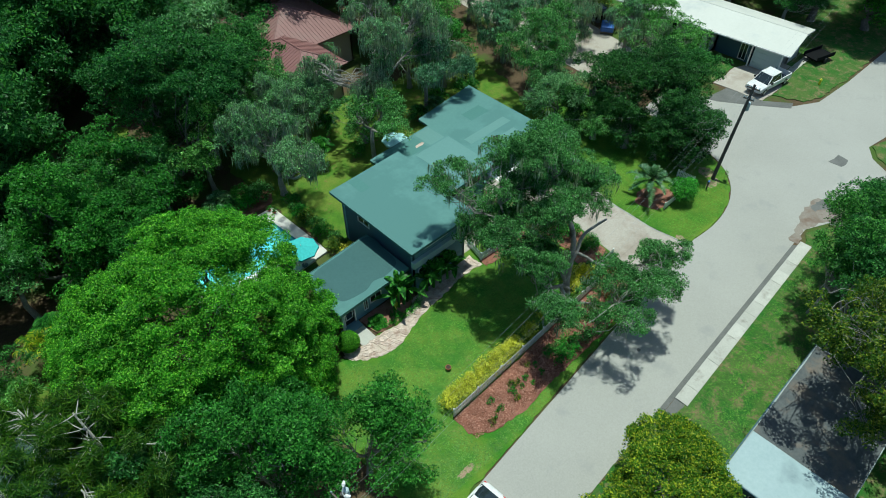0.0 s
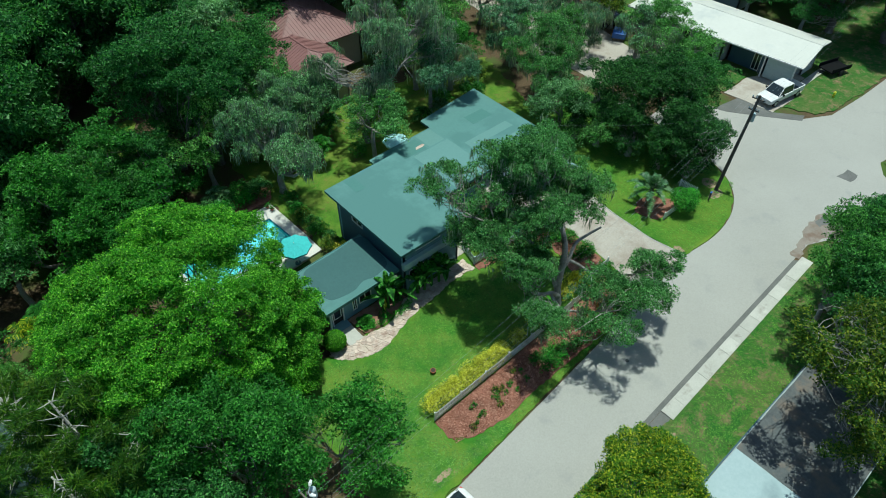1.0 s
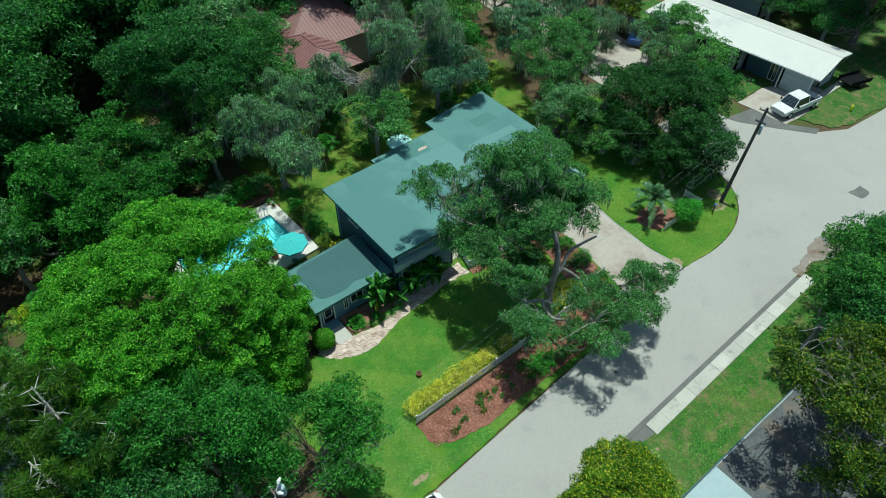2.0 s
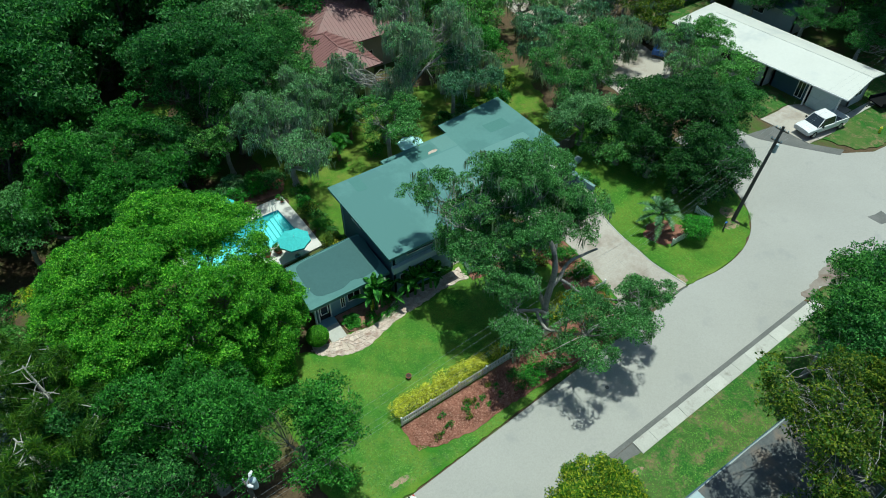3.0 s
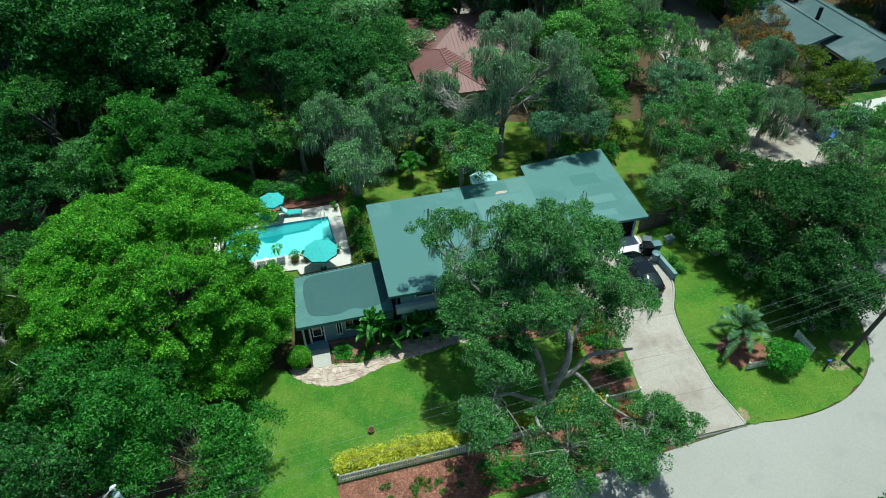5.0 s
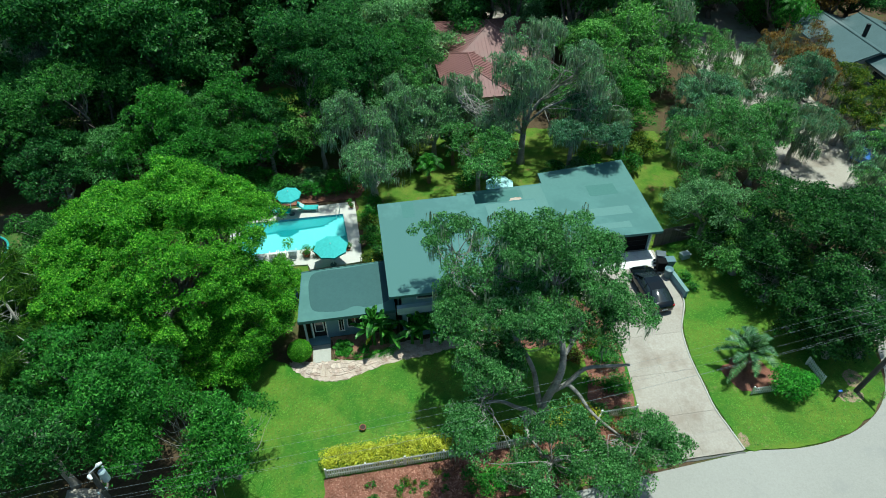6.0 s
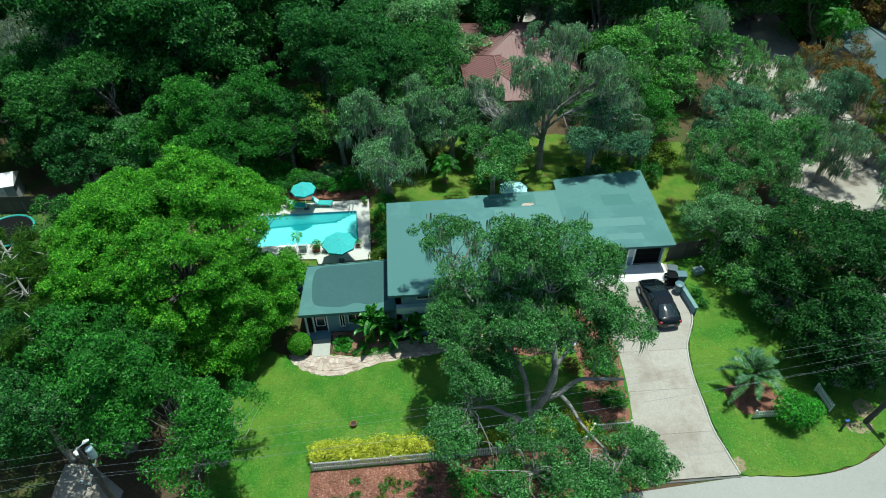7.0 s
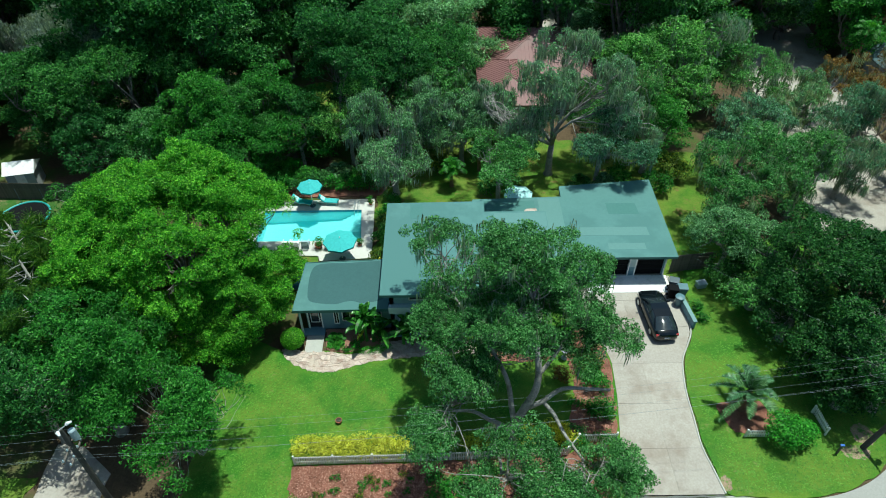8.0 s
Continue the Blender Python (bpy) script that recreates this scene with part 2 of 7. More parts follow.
plain("net_black", (0.008, 0.009, 0.01), 0.9, 0.0, 0.1)
leaf_material("leaf_bright", (0.05, 0.23, 0.019), (0.094, 0.34, 0.027), (0.19, 0.48, 0.046), 0.4, blotch=0.9)
leaf_material("leaf_oak", (0.06, 0.2, 0.047), (0.125, 0.345, 0.092), (0.23, 0.5, 0.17), 0.44, blotch=0.6)
leaf_material("leaf_wood", (0.024, 0.11, 0.027), (0.046, 0.185, 0.042), (0.1, 0.3, 0.075), 0.4, tree_var=0.3)
leaf_material("leaf_grey", (0.08, 0.215, 0.11), (0.14, 0.33, 0.18), (0.24, 0.46, 0.29), 0.42, blotch=0.6)
leaf_material("leaf_fresh", (0.032, 0.16, 0.022), (0.054, 0.232, 0.028), (0.1, 0.335, 0.048), 0.35)
leaf_material("leaf_yellowgreen", (0.04, 0.115, 0.012), (0.085, 0.18, 0.018), (0.22, 0.27, 0.026), 0.35)
leaf_material("leaf_lime", (0.065, 0.19, 0.014), (0.14, 0.3, 0.02), (0.42, 0.46, 0.03), 0.36, blotch=0.8)
leaf_material("leaf_gold", (0.55, 0.56, 0.04), (0.74, 0.72, 0.07), (0.88, 0.84, 0.14), 0.36, blotch=1.5)
leaf_material("leaf_hedge", (0.032, 0.192, 0.018), (0.053, 0.272, 0.025), (0.079, 0.352, 0.037), 0.25)
leaf_material("leaf_banana", (0.03, 0.13, 0.022), (0.05, 0.19, 0.03), (0.09, 0.29, 0.05), 0.3, gloss=0.3)
leaf_material("leaf_palm", (0.055, 0.15, 0.06), (0.09, 0.21, 0.09), (0.15, 0.3, 0.15), 0.2, gloss=0.4)
leaf_material("leaf_rust", (0.13, 0.075, 0.022), (0.2, 0.12, 0.034), (0.28, 0.19, 0.05), 0.3)
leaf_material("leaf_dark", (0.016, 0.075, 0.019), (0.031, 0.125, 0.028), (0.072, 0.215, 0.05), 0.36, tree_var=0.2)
leaf_material("moss_grey", (0.2, 0.28, 0.25), (0.28, 0.36, 0.33), (0.38, 0.46, 0.42), 0.45, gloss=0.9)
leaf_material("needle_green", (0.022, 0.09, 0.01), (0.042, 0.135, 0.014), (0.1, 0.21, 0.02), 0.3)


def water_material():
    m, nt, ns, ln, p = nodes_of("pool_water")
    p.inputs["Base Color"].default_value = (0.06, 0.52, 0.55, 1)
    p.inputs["Roughness"].default_value, p.inputs["IOR"].default_value = 0.04, 1.33
    w = noise_tex(nt, 3.0, 4.0)
    bump(nt, w, 0.12, 0.05, p)
    tr = ns.new("ShaderNodeBsdfTransparent")
    tr.inputs[0].default_value = (0.36, 0.86, 0.87, 1)
    mx = ns.new("ShaderNodeMixShader")
    mx.inputs[0].default_value = 0.3
    ln.new(tr.outputs[0], mx.inputs[1])
    ln.new(p.outputs[0], mx.inputs[2])
    ln.new(mx.outputs[0], ns["Material Output"].inputs[0])
    MATS["pool_water"] = m


water_material()

# ---- building helpers ----


def thing(name, at=(0, 0, 0), rz=0.0, label="", category="", group="", kind=""):
    """An Empty at a thing's base."""
    e = new(name)
    e.empty_display_size = 0.2
    e.matrix_basis = pose(*at, 0, 0, rz)
    return tagged(e, label, category, group, kind)


def link_mesh(name, mesh, mat, parent=None, label="", smooth=False):
    if mat:
        mesh.materials.append(MATS[mat])
    if smooth:
        mesh.polygons.foreach_set("use_smooth", [True] * len(mesh.polygons))
    ob = new(name, mesh)
    if parent:
        ob.parent = parent
    if label:
        ob["label"] = label
    return ob


def part(name, bm, mat, parent=None, label="", smooth=False):
    """Links a bmesh as one mesh object, under a thing or a part."""
    bmesh.ops.recalc_face_normals(bm, faces=bm.faces)
    mesh = bpy.data.meshes.new(name)
    bm.to_mesh(mesh)
    bm.free()
    return link_mesh(name, mesh, mat, parent, label, smooth)


def again(name, ob, parent, at, rz=0.0, scale=None):
    """A further piece on the same mesh."""
    o = new(name, ob.data)
    o.parent = parent
    o.location, o.rotation_euler = at, (0, 0, radians(rz))
    if scale:
        o.scale = scale
    return o


def box(bm, x0, x1, y0, y1, z0, z1, bevel=0.0):
    r = bmesh.ops.create_cube(bm, size=1.0, matrix=Matrix.Translation(((x0 + x1) / 2, (y0 + y1) / 2, (z0 + z1) / 2)) @ Matrix.Diagonal((x1 - x0, y1 - y0, z1 - z0, 1)))
    if bevel:
        es = list({e for v in r["verts"] for e in v.link_edges})
        bmesh.ops.bevel(bm, geom=es, offset=bevel, segments=2, affect="EDGES", profile=0.6)
    return bm


def boxes(*dims, bevel=0.0):
    bm = bmesh.new()
    for d in dims:
        box(bm, *d, bevel=bevel)
    return bm


def prism(bm, pts, z0, z1, lift=None):
    """A flat shape with thickness; lift(x, y) adds height."""
    up = lift or (lambda x, y: 0.0)
    lo = [bm.verts.new((x, y, z0 + up(x, y))) for x, y in pts]
    hi = [bm.verts.new((x, y, z1 + up(x, y))) for x, y in pts]
    bm.faces.new(hi)
    bm.faces.new(lo[::-1])
    n = len(pts)
    for i in range(n):
        bm.faces.new((lo[i], lo[(i + 1) % n], hi[(i + 1) % n], hi[i]))
    return bm


def tube(bm, pts, radii, n=8):
    """A tapered round bar along a line of points."""
    pts = [Vector(p) for p in pts]
    rings = []
    side = None
    for i, p in enumerate(pts):
        d = (pts[min(i + 1, len(pts) - 1)] - pts[max(i - 1, 0)]).normalized()
        if side is None:
            side = d.orthogonal().normalized()
        side = (side - d * side.dot(d)).normalized()
        up = d.cross(side)
        r = radii[i] if isinstance(radii, (list, tuple)) else radii
        rings.append([bm.verts.new(p + (side * math.cos(2 * math.pi * k / n) + up * math.sin(2 * math.pi * k / n)) * r) for k in range(n)])
    for a, b in zip(rings, rings[1:]):
        for k in range(n):
            bm.faces.new((a[k], a[(k + 1) % n], b[(k + 1) % n], b[k]))
    bm.faces.new(rings[0][::-1])
    bm.faces.new(rings[-1])
    return bm


def wavy(pts, step=0.5, amp=0.12, seed=0):
    """An uneven outline through corner points."""
    rnd = random.Random(seed)
    out = []
    for (x0, y0), (x1, y1) in zip(pts, pts[1:] + pts[:1]):
        n = max(1, int(math.hypot(x1 - x0, y1 - y0) / step))
        for i in range(n):
            f = i / n
            out.append((x0 + (x1 - x0) * f + rnd.uniform(-amp, amp), y0 + (y1 - y0) * f + rnd.uniform(-amp, amp)))
    return out


def smooth_line(pts, n=6):
    """Points of a soft line through the given ones."""
    out = []
    P = [pts[0]] + list(pts) + [pts[-1]]
    for i in range(1, len(P) - 2):
        p0, p1, p2, p3 = (Vector(q) for q in P[i - 1:i + 3])
        for k in range(n):
            t = k / n
            out.append(tuple(0.5 * (2 * p1 + (p2 - p0) * t + (2 * p0 - 5 * p1 + 4 * p2 - p3) * t * t + (3 * p1 - p0 - 3 * p2 + p3) * t ** 3)))
    out.append(tuple(pts[-1]))
    return out


def quads_mesh(name, V):
    """A mesh from an array of separate faces (n, corners, 3)."""
    n, loop = V.shape[:2]
    me = bpy.data.meshes.new(name)
    me.vertices.add(n * loop)
    me.vertices.foreach_set("co", V.reshape(-1).astype(np.float32))
    me.loops.add(n * loop)
    me.loops.foreach_set("vertex_index", np.arange(n * loop, dtype=np.int32))
    me.polygons.add(n)
    me.polygons.foreach_set("loop_start", np.arange(0, n * loop, loop, dtype=np.int32))
    me.polygons.foreach_set("loop_total", np.full(n, loop, dtype=np.int32))
    me.update()
    return me


def unit(a):
    return a / np.maximum(np.linalg.norm(a, axis=-1, keepdims=True), 1e-9)


def leaf_quads(P, N, size, rng, narrow=0.5, fold=0.15):
    """Leaves: pointed three-cornered blades at P, facing N."""
    n = len(P)
    t = unit(np.cross(N, rng.normal(size=(n, 3))))
    b = np.cross(N, t)
    L = size * rng.uniform(0.65, 1.3, (n, 1))
    W = L * narrow * rng.uniform(0.8, 1.2, (n, 1))
    drop = N * L * fold
    return np.stack([P - t * L * 0.5 - b * W * 0.5, P + t * L * 0.5 - drop, P - t * L * 0.5 + b * W * 0.5], 1)


def clump_leaves(C, R, per, size, rng, squash=0.75, narrow=0.5, low=-0.45, up=0.45, ruffle=0.4):
    """Leaves on and within many small clumps: C places, R radii; per: leaves for a clump of radius 1."""
    cnt = np.maximum(6, (per * R * R).astype(int))
    idx = np.repeat(np.arange(len(C)), cnt)
    n = len(idx)
    d = unit(rng.normal(size=(n, 3)))
    d[:, 2] = np.where(d[:, 2] < low, -d[:, 2], d[:, 2])
    rad = R[idx, None] * rng.uniform(0.55, 1.08, (n, 1)) ** 0.7
    P = C[idx] + d * rad * np.array([1, 1, squash])
    N = unit(d * 0.85 + rng.normal(size=(n, 3)) * ruffle + np.array([0, 0, up]))
    return leaf_quads(P, N, size, rng, narrow)


def crown_clumps(blobs, spacing, rng, gap=0.0, shell=0.55, rmin=0.55, rmax=1.05, lobe=0.0, fill=4.0):
    """Clump places over a set of rounded masses (x, y, z, rx, ry, rz), with gaps. lobe: radius of the
    bosses into which the clumps gather, for a crown that billows."""
    C, R = [], []
    for bx, by, bz, rx, ry, rz in blobs:
        area = 2.6 * math.pi * ((rx * ry) ** 1.6 / 3 + (rx * rz) ** 1.6 / 3 + (ry * rz) ** 1.6 / 3) ** (1 / 1.6)
        n = int(area / ((2.0 if fill < 5 else 1.3) * lobe ** 2 if lobe else spacing ** 2)) + 3
        d = unit(rng.normal(size=(n, 3)))
        d[:, 2] = np.where(d[:, 2] < -0.35, -d[:, 2], d[:, 2])
        f = rng.uniform(max(shell, 0.72 if lobe else 0), 1.0, (n, 1)) ** 0.6
        mid = np.array([bx, by, bz])
        p = mid + d * f * np.array([rx, ry, rz])
        for q, o in zip(p, d):
            w = noise.noise(Vector(q) * 0.33) * 0.55
            q += (q - mid) * w * 0.35
            if noise.noise(Vector(q) * 0.45 + Vector((7, 3, 1))) < -1 + gap * 1.6:
                continue
            if any(((q[0] - m[0]) / m[3]) ** 2 + ((q[1] - m[1]) / m[4]) ** 2 + ((q[2] - m[2]) / m[5]) ** 2 < 0.36 for m in blobs):
                continue
            if fill > 5 and q[2] < 1.0:
                continue
            if not lobe:
                C.append(q)
                R.append(rng.uniform(rmin, rmax))
                continue
            lr = lobe * rng.uniform(0.65, 1.2)
            m = max(3, int(lr * lr / spacing ** 2 * fill))
            e = unit(rng.normal(size=(m, 3)) + o * 0.9 + np.array([0, 0, 0.5]))
            for k in e:
                C.append(q + k * lr * np.array([1, 1, 0.8]) * rng.uniform(0.75, 1.05))
                R.append(rng.uniform(rmin, rmax))
    return np.array(C), np.array(R)


def limb(bm, a, b, r0, r1, rng, bend=0.12, n=7, seg=5):
    a, b = Vector(a), Vector(b)
    L = (b - a).length
    pts, rad = [], []
    off = Vector(rng.normal(size=3)) * bend * L
    off2 = Vector(rng.normal(size=3)) * bend * L * 0.4
    for i in range(seg + 1):
        f = i / seg
        pts.append(a.lerp(b, f) + off * math.sin(f * math.pi) + off2 * math.sin(f * 2 * math.pi))
        rad.append(r0 + (r1 - r0) * f)
    tube(bm, pts, rad, n)
    return pts


def broadleaf(name, at, blobs, leaf, label, seed, trunk=0.3, size=0.2, per=150, spacing=0.8, gap=0.15, fork=None, bark="bark", group="", rmin=0.55, rmax=1.05, narrow=0.5, twigs=14, moss=0, category="tree", squash=0.75, lobe=0.0, ruffle=0.6, stems=None, up=0.8, loose=True, fill=3.6, hollows=()):
    """A tree: tapered trunk and limbs, a crown of many small leaves in clumps. blobs are relative to its foot,
    and so are hollows: open channels through the crown, from point to point with a radius."""
    rng = np.random.default_rng(seed)
    t = thing(name, at, 0, label, category, group)
    masses = blobs
    if loose:
        masses = []
        for bx, by, bz, rx, ry, rz in blobs:
            for k in range(9):
                d = unit(rng.normal(size=3) + np.array([0, 0, 0.35]))
                f, g = rng.uniform(0.4, 1.0), rng.uniform(0.26, 0.5)
                masses.append((bx + d[0] * f * rx, by + d[1] * f * ry, bz + d[2] * f * rz, rx * g, ry * g, (rz + min(rx, ry)) * 0.3 * g))
    C, R = crown_clumps(masses, spacing, rng, gap, rmin=rmin, rmax=rmax, lobe=min(lobe, 0.62) if loose else lobe, fill=fill)
    for a, b, r in hollows:
        a, d = np.array(a), np.array(b) - np.array(a)
        k = np.clip(((C - a) @ d) / (d @ d), 0, 1)[:, None]
        keep = np.linalg.norm(C - a - k * d, axis=1) > r * (0.8 + 0.4 * rng.random(len(C)))
        C, R = C[keep], R[keep]
    link_mesh("crown", quads_mesh("crown", clump_leaves(C, R, per, size, rng, squash, narrow, up=up, ruffle=ruffle)), leaf, t)
    bm = bmesh.new()
    low = min(b[2] - b[5] * 0.5 for b in blobs)
    fork = fork or (0.0, 0.0, max(0.8, low * 0.7))
    flare = [(0, 0, -0.15), (0, 0, 0.25), tuple(Vector(fork) * 0.6 + Vector((rng.normal() * 0.1, rng.normal() * 0.1, 0))), fork]
    ends = [(Vector(fork), trunk * 0.6)]
    if stems:
        ends = []
        for line, r0, r1 in stems:
            pts = smooth_line(line, 5)
            tube(bm, pts, [r0 + (r1 - r0) * i / (len(pts) - 1) for i in range(len(pts))], 9)
            ends += [(Vector(pts[-1]), r1), (Vector(pts[len(pts) * 2 // 3]), r1)]
    else:
        tube(bm, flare, [trunk * 1.7, trunk * 1.15, trunk * 0.95, trunk * 0.85], 10)
    for b in blobs:
        far = math.hypot(b[0], b[1])
        base, br = min(ends, key=lambda e: (e[0] - Vector(b[:3])).length)
        pts = limb(bm, base, (b[0], b[1], b[2] - b[5] * 0.1), min(br, trunk * (0.62 if far < 6 else 0.45)), trunk * 0.12, rng)
        near = np.argsort(np.linalg.norm((C - np.array(b[:3])) / np.array(b[3:]), axis=1))
        pick = rng.choice(near[: max(4, len(near) // max(1, len(blobs)))], size=min(twigs, len(near)), replace=False)
        for k in pick:
            s = pts[int(rng.integers(2, len(pts)))]
            limb(bm, s, C[k], trunk * 0.13, trunk * 0.04, rng, 0.14, 5, 5)
    part("trunk", bm, bark, t, smooth=True)
    if moss:
        tagged(link_mesh("moss", moss_mesh(C, R, moss, rng), "moss_grey", t), "grey hanging Spanish moss", kind="stuff")
    return t


def moss_mesh(C, R, count, rng):
    """Hanging strands below the clumps."""
    k = rng.integers(0, len(C), count)
    out = []
    for i in k:
        base = C[i] + rng.normal(size=3) * R[i] * 0.5
        L = rng.uniform(0.35, 1.5)
        for _ in range(15):
            p = base + rng.normal(size=3) * np.array([0.16, 0.16, 0.12])
            l = L * rng.uniform(0.5, 1.1)
            a = rng.uniform(0, math.pi)
            w = np.array([math.cos(a), math.sin(a), 0]) * rng.uniform(0.02, 0.05)
            sway = rng.normal(size=3) * 0.08
            out.append([p - w, p + w, p + sway - np.array([0, 0, l])])
    return quads_mesh("moss", np.array(out))

# ---- ground ----
bm = bmesh.new()
PX0, PX1, PY0, PY1 = -9.2, 0.4, 15.6, 21.4
for q in ([(-2500, -2500), (2500, -2500), (2500, PY0), (-2500, PY0)], [(-2500, PY1), (2500, PY1), (2500, 2500), (-2500, 2500)], [(-2500, PY0), (PX0, PY0), (PX0, PY1), (-2500, PY1)], [(PX1, PY0), (2500, PY0), (2500, PY1), (PX1, PY1)]):
    bm.faces.new([bm.verts.new((x, y, -0.08)) for x, y in q])
bmesh.ops.remove_doubles(bm, verts=bm.verts, dist=1e-4)
tagged(part("ground", bm, "forest_floor"), "dark leaf-littered earth with thin grass under the trees", "ground", kind="structure")


def road_north(x):
    return -7.15 + (x + 5) * 0.0775


def road_south(x):
    return -11.85 + (x - 7) * 0.036


bm = bmesh.new()
north = [(-90, road_north(-90)), (-40, road_north(-40)), (-5, road_north(-5)), (10, road_north(10)), (23.2, -5.0)] + smooth_line([(23.2, -5.0), (26.5, -5.3), (29.6, -4.9), (32.2, -3.8), (34.0, -2.2), (35.2, -0.2), (36.2, 3.0), (37, 9)], 5)
east = [(43.5, 9), (44.0, 4.5), (46.0, 1.4), (48.5, -1.6), (51.7, -3.4), (57.9, -3.9), (68, -4.2), (130, -4.5), (130, -11.5), (52, -11.0), (49.5, -10.6), (47.3, -10.2), (45.6, -11.2), (44.4, -13.0), (44, -30), (34.5, -30), (34.3, -14.5), (33.6, -12.0), (31.5, -11.0), (28.4, road_south(28.4)), (7, road_south(7)), (-40, road_south(-40)), (-90, road_south(-90))]
prism(bm, north + east, -0.3, -0.05)
tagged(part("road", bm, "road_asphalt"), "pale sun-bleached asphalt road with worn tyre tracks", "road", kind="structure")

bm = bmesh.new()
prism(bm, [(6.8, road_south(6.8)), (28.9, road_south(28.9)), (29.2, road_south(29) - 0.33), (6.8, road_south(6.8) - 0.33)], -0.2, -0.04)
tagged(part("gutter", bm, "gutter_asphalt"), "dark tar strip between road and pavement", "gutter", kind="structure")

bm = bmesh.new()
prism(bm, wavy([(16.8, -5.0), (22.7, -4.98), (22.7, -5.09), (16.7, -5.12)], 0.4, 0.03, 4), -0.2, -0.036)
tagged(part("drive_seam", bm, "gutter_asphalt"), "dark tar seam where driveway meets road", "road seam", kind="structure")

bm = bmesh.new()
prism(bm, wavy([(42.2, -8.5), (43.9, -8.6), (43.8, -9.7), (42.3, -9.7)], 0.4, 0.1, 8), -0.2, -0.04)
tagged(part("road_patch", bm, "gutter_asphalt"), "dark square asphalt patch in the road", "road patch", kind="structure")
for nm, pts, mt, z, lab in (("road_sediment", [(29.3, -10.6), (31.5, -10.25), (34.2, -9.75), (36.2, -9.9), (37.0, -11.6), (36.0, -12.9), (34.6, -12.6), (33.4, -11.7), (31.4, -10.95), (29.4, -11.25)], "road_sediment", -0.044, "brown washed-up silt spread over the junction"),
                            ("road_stain", [(34.3, -10.6), (34.9, -10.0), (36.3, -10.3), (36.9, -11.2), (36.6, -12.1), (35.9, -11.5), (35.2, -10.9)], "gutter_asphalt", -0.04, "dark damp stain at the junction")):
    bm = bmesh.new()
    prism(bm, wavy(pts, 0.35, 0.16, 9), -0.2, z)
    tagged(part(nm, bm, mt), lab, "road stain", kind="structure")



def lawn(name, pts, mat, label, seed, amp=0.1, z=0.0, step=0.5):
    bm = bmesh.new()
    prism(bm, wavy(pts, step, amp, seed), -0.3, z)
    return tagged(part(name, bm, mat), label, "lawn", kind="structure")


lawn("lawn_front", [(-8.5, road_north(-8.5) + 0.12), (17.0, road_north(17) + 0.12), (17.5, -1.0), (17.95, 1.8), (18.2, 4.6), (17.7, 7.0), (16.3, 9.6), (9.5, 9.4), (4.5, 6.2), (-4.4, 5.6), (-8.5, 8.0)], "lawn_grass", "bright green mown front lawn with thin dry patches", 1)
lawn("lawn_side", [(22.8, -4.98), (26.5, -5.28), (29.6, -4.88), (32.1, -3.8), (33.9, -2.2), (35.05, -0.2), (36.05, 3.0), (36.8, 10), (36, 17), (26.2, 17.0), (25.2, 12.0), (24.6, 7.5), (23.1, 4.6), (22.65, 2.2), (22.45, -1.9)], "lawn_grass", "bright green lawn beside the driveway", 2, 0.07)
lawn("verge_south", [(-30, -16.4), (3, -15.8), (5.0, -12.9), (9.6, -12.75), (28.9, -11.95), (31.3, -11.25), (33.4, -12.3), (34.1, -14.6), (34, -26), (2, -26), (-30, -26)], "verge_grass", "patchy green verge with bare sandy soil", 3, 0.15)
lawn("verge_west", [(-30, -13.2), (6.4, -11.95), (6.9, -12.4), (5.4, -13.4), (3.4, -16.2), (-30, -17.0)], "verge_grass", "patchy roadside grass strip", 31, 0.12, -0.006)
lawn("yard_palms", [(-27, 12.9), (-16.5, 11.0), (-16.5, 18.0), (-23.5, 18.5)], "yard_grass", "thin sandy grass under the palms", 33, 0.2, -0.03)
lawn("verge_pole", [(-30, -9.0), (-17.8, -7.6), (-17.2, -3.6), (-22, -3.0), (-30, -3.4)], "yard_grass", "dry patchy grass beside the drive", 32, 0.2, -0.03)
lawn("verge_east", [(49.3, 0.6), (50.5, -2.2), (52.5, -3.1), (58, -3.6), (68, -3.9), (100, -4.1), (100, 6), (66, 8), (66, 30), (54.2, 30), (54.2, 1.0)], "verge_grass", "sunburnt grass beside the white-roofed house", 5, 0.15)
lawn("verge_carport", [(47.3, 6.5), (52.6, 6.4), (53.2, 10.0), (52.2, 14.5), (47.6, 14.0)], "verge_grass", "grass strip before the white-roofed house", 12, 0.12, -0.012)
lawn("verge_island", [(50.2, -11.1), (47.6, -10.5), (46.1, -11.5), (45, -13.2), (44.6, -24), (80, -24), (80, -11.9)], "verge_grass", "grass corner across the junction", 6, 0.12)
lawn("yard_back", [(1.0, 22.9), (1.4, 12.5), (26, 12), (31, 22), (33, 29), (24, 31), (14, 33), (6, 36), (1, 30)], "yard_grass", "sun-dappled back garden grass with bare reddish patches", 7, 0.3, -0.02)
lawn("yard_pool", [(-9.5, 9.5), (-3.4, 9.5), (-3.2, 15.2), (-9.5, 15.4)], "yard_grass", "small dry lawn between garden wing and pool", 8, 0.15, -0.01)
lawn("clearing", [(-10.4, 33.0), (-6.4, 32.6), (-4.6, 36.0), (-3.0, 43.5), (-7.6, 44.6), (-9.8, 39.5)], "yard_grass", "sunlit clearing of grass and bare earth", 9, 0.4, -0.02)
lawn("yard_west", [(-33, 14), (-24.5, 13), (-23.5, 24), (-33, 25)], "verge_grass", "mown grass round a trampoline", 10, 0.2, -0.01)

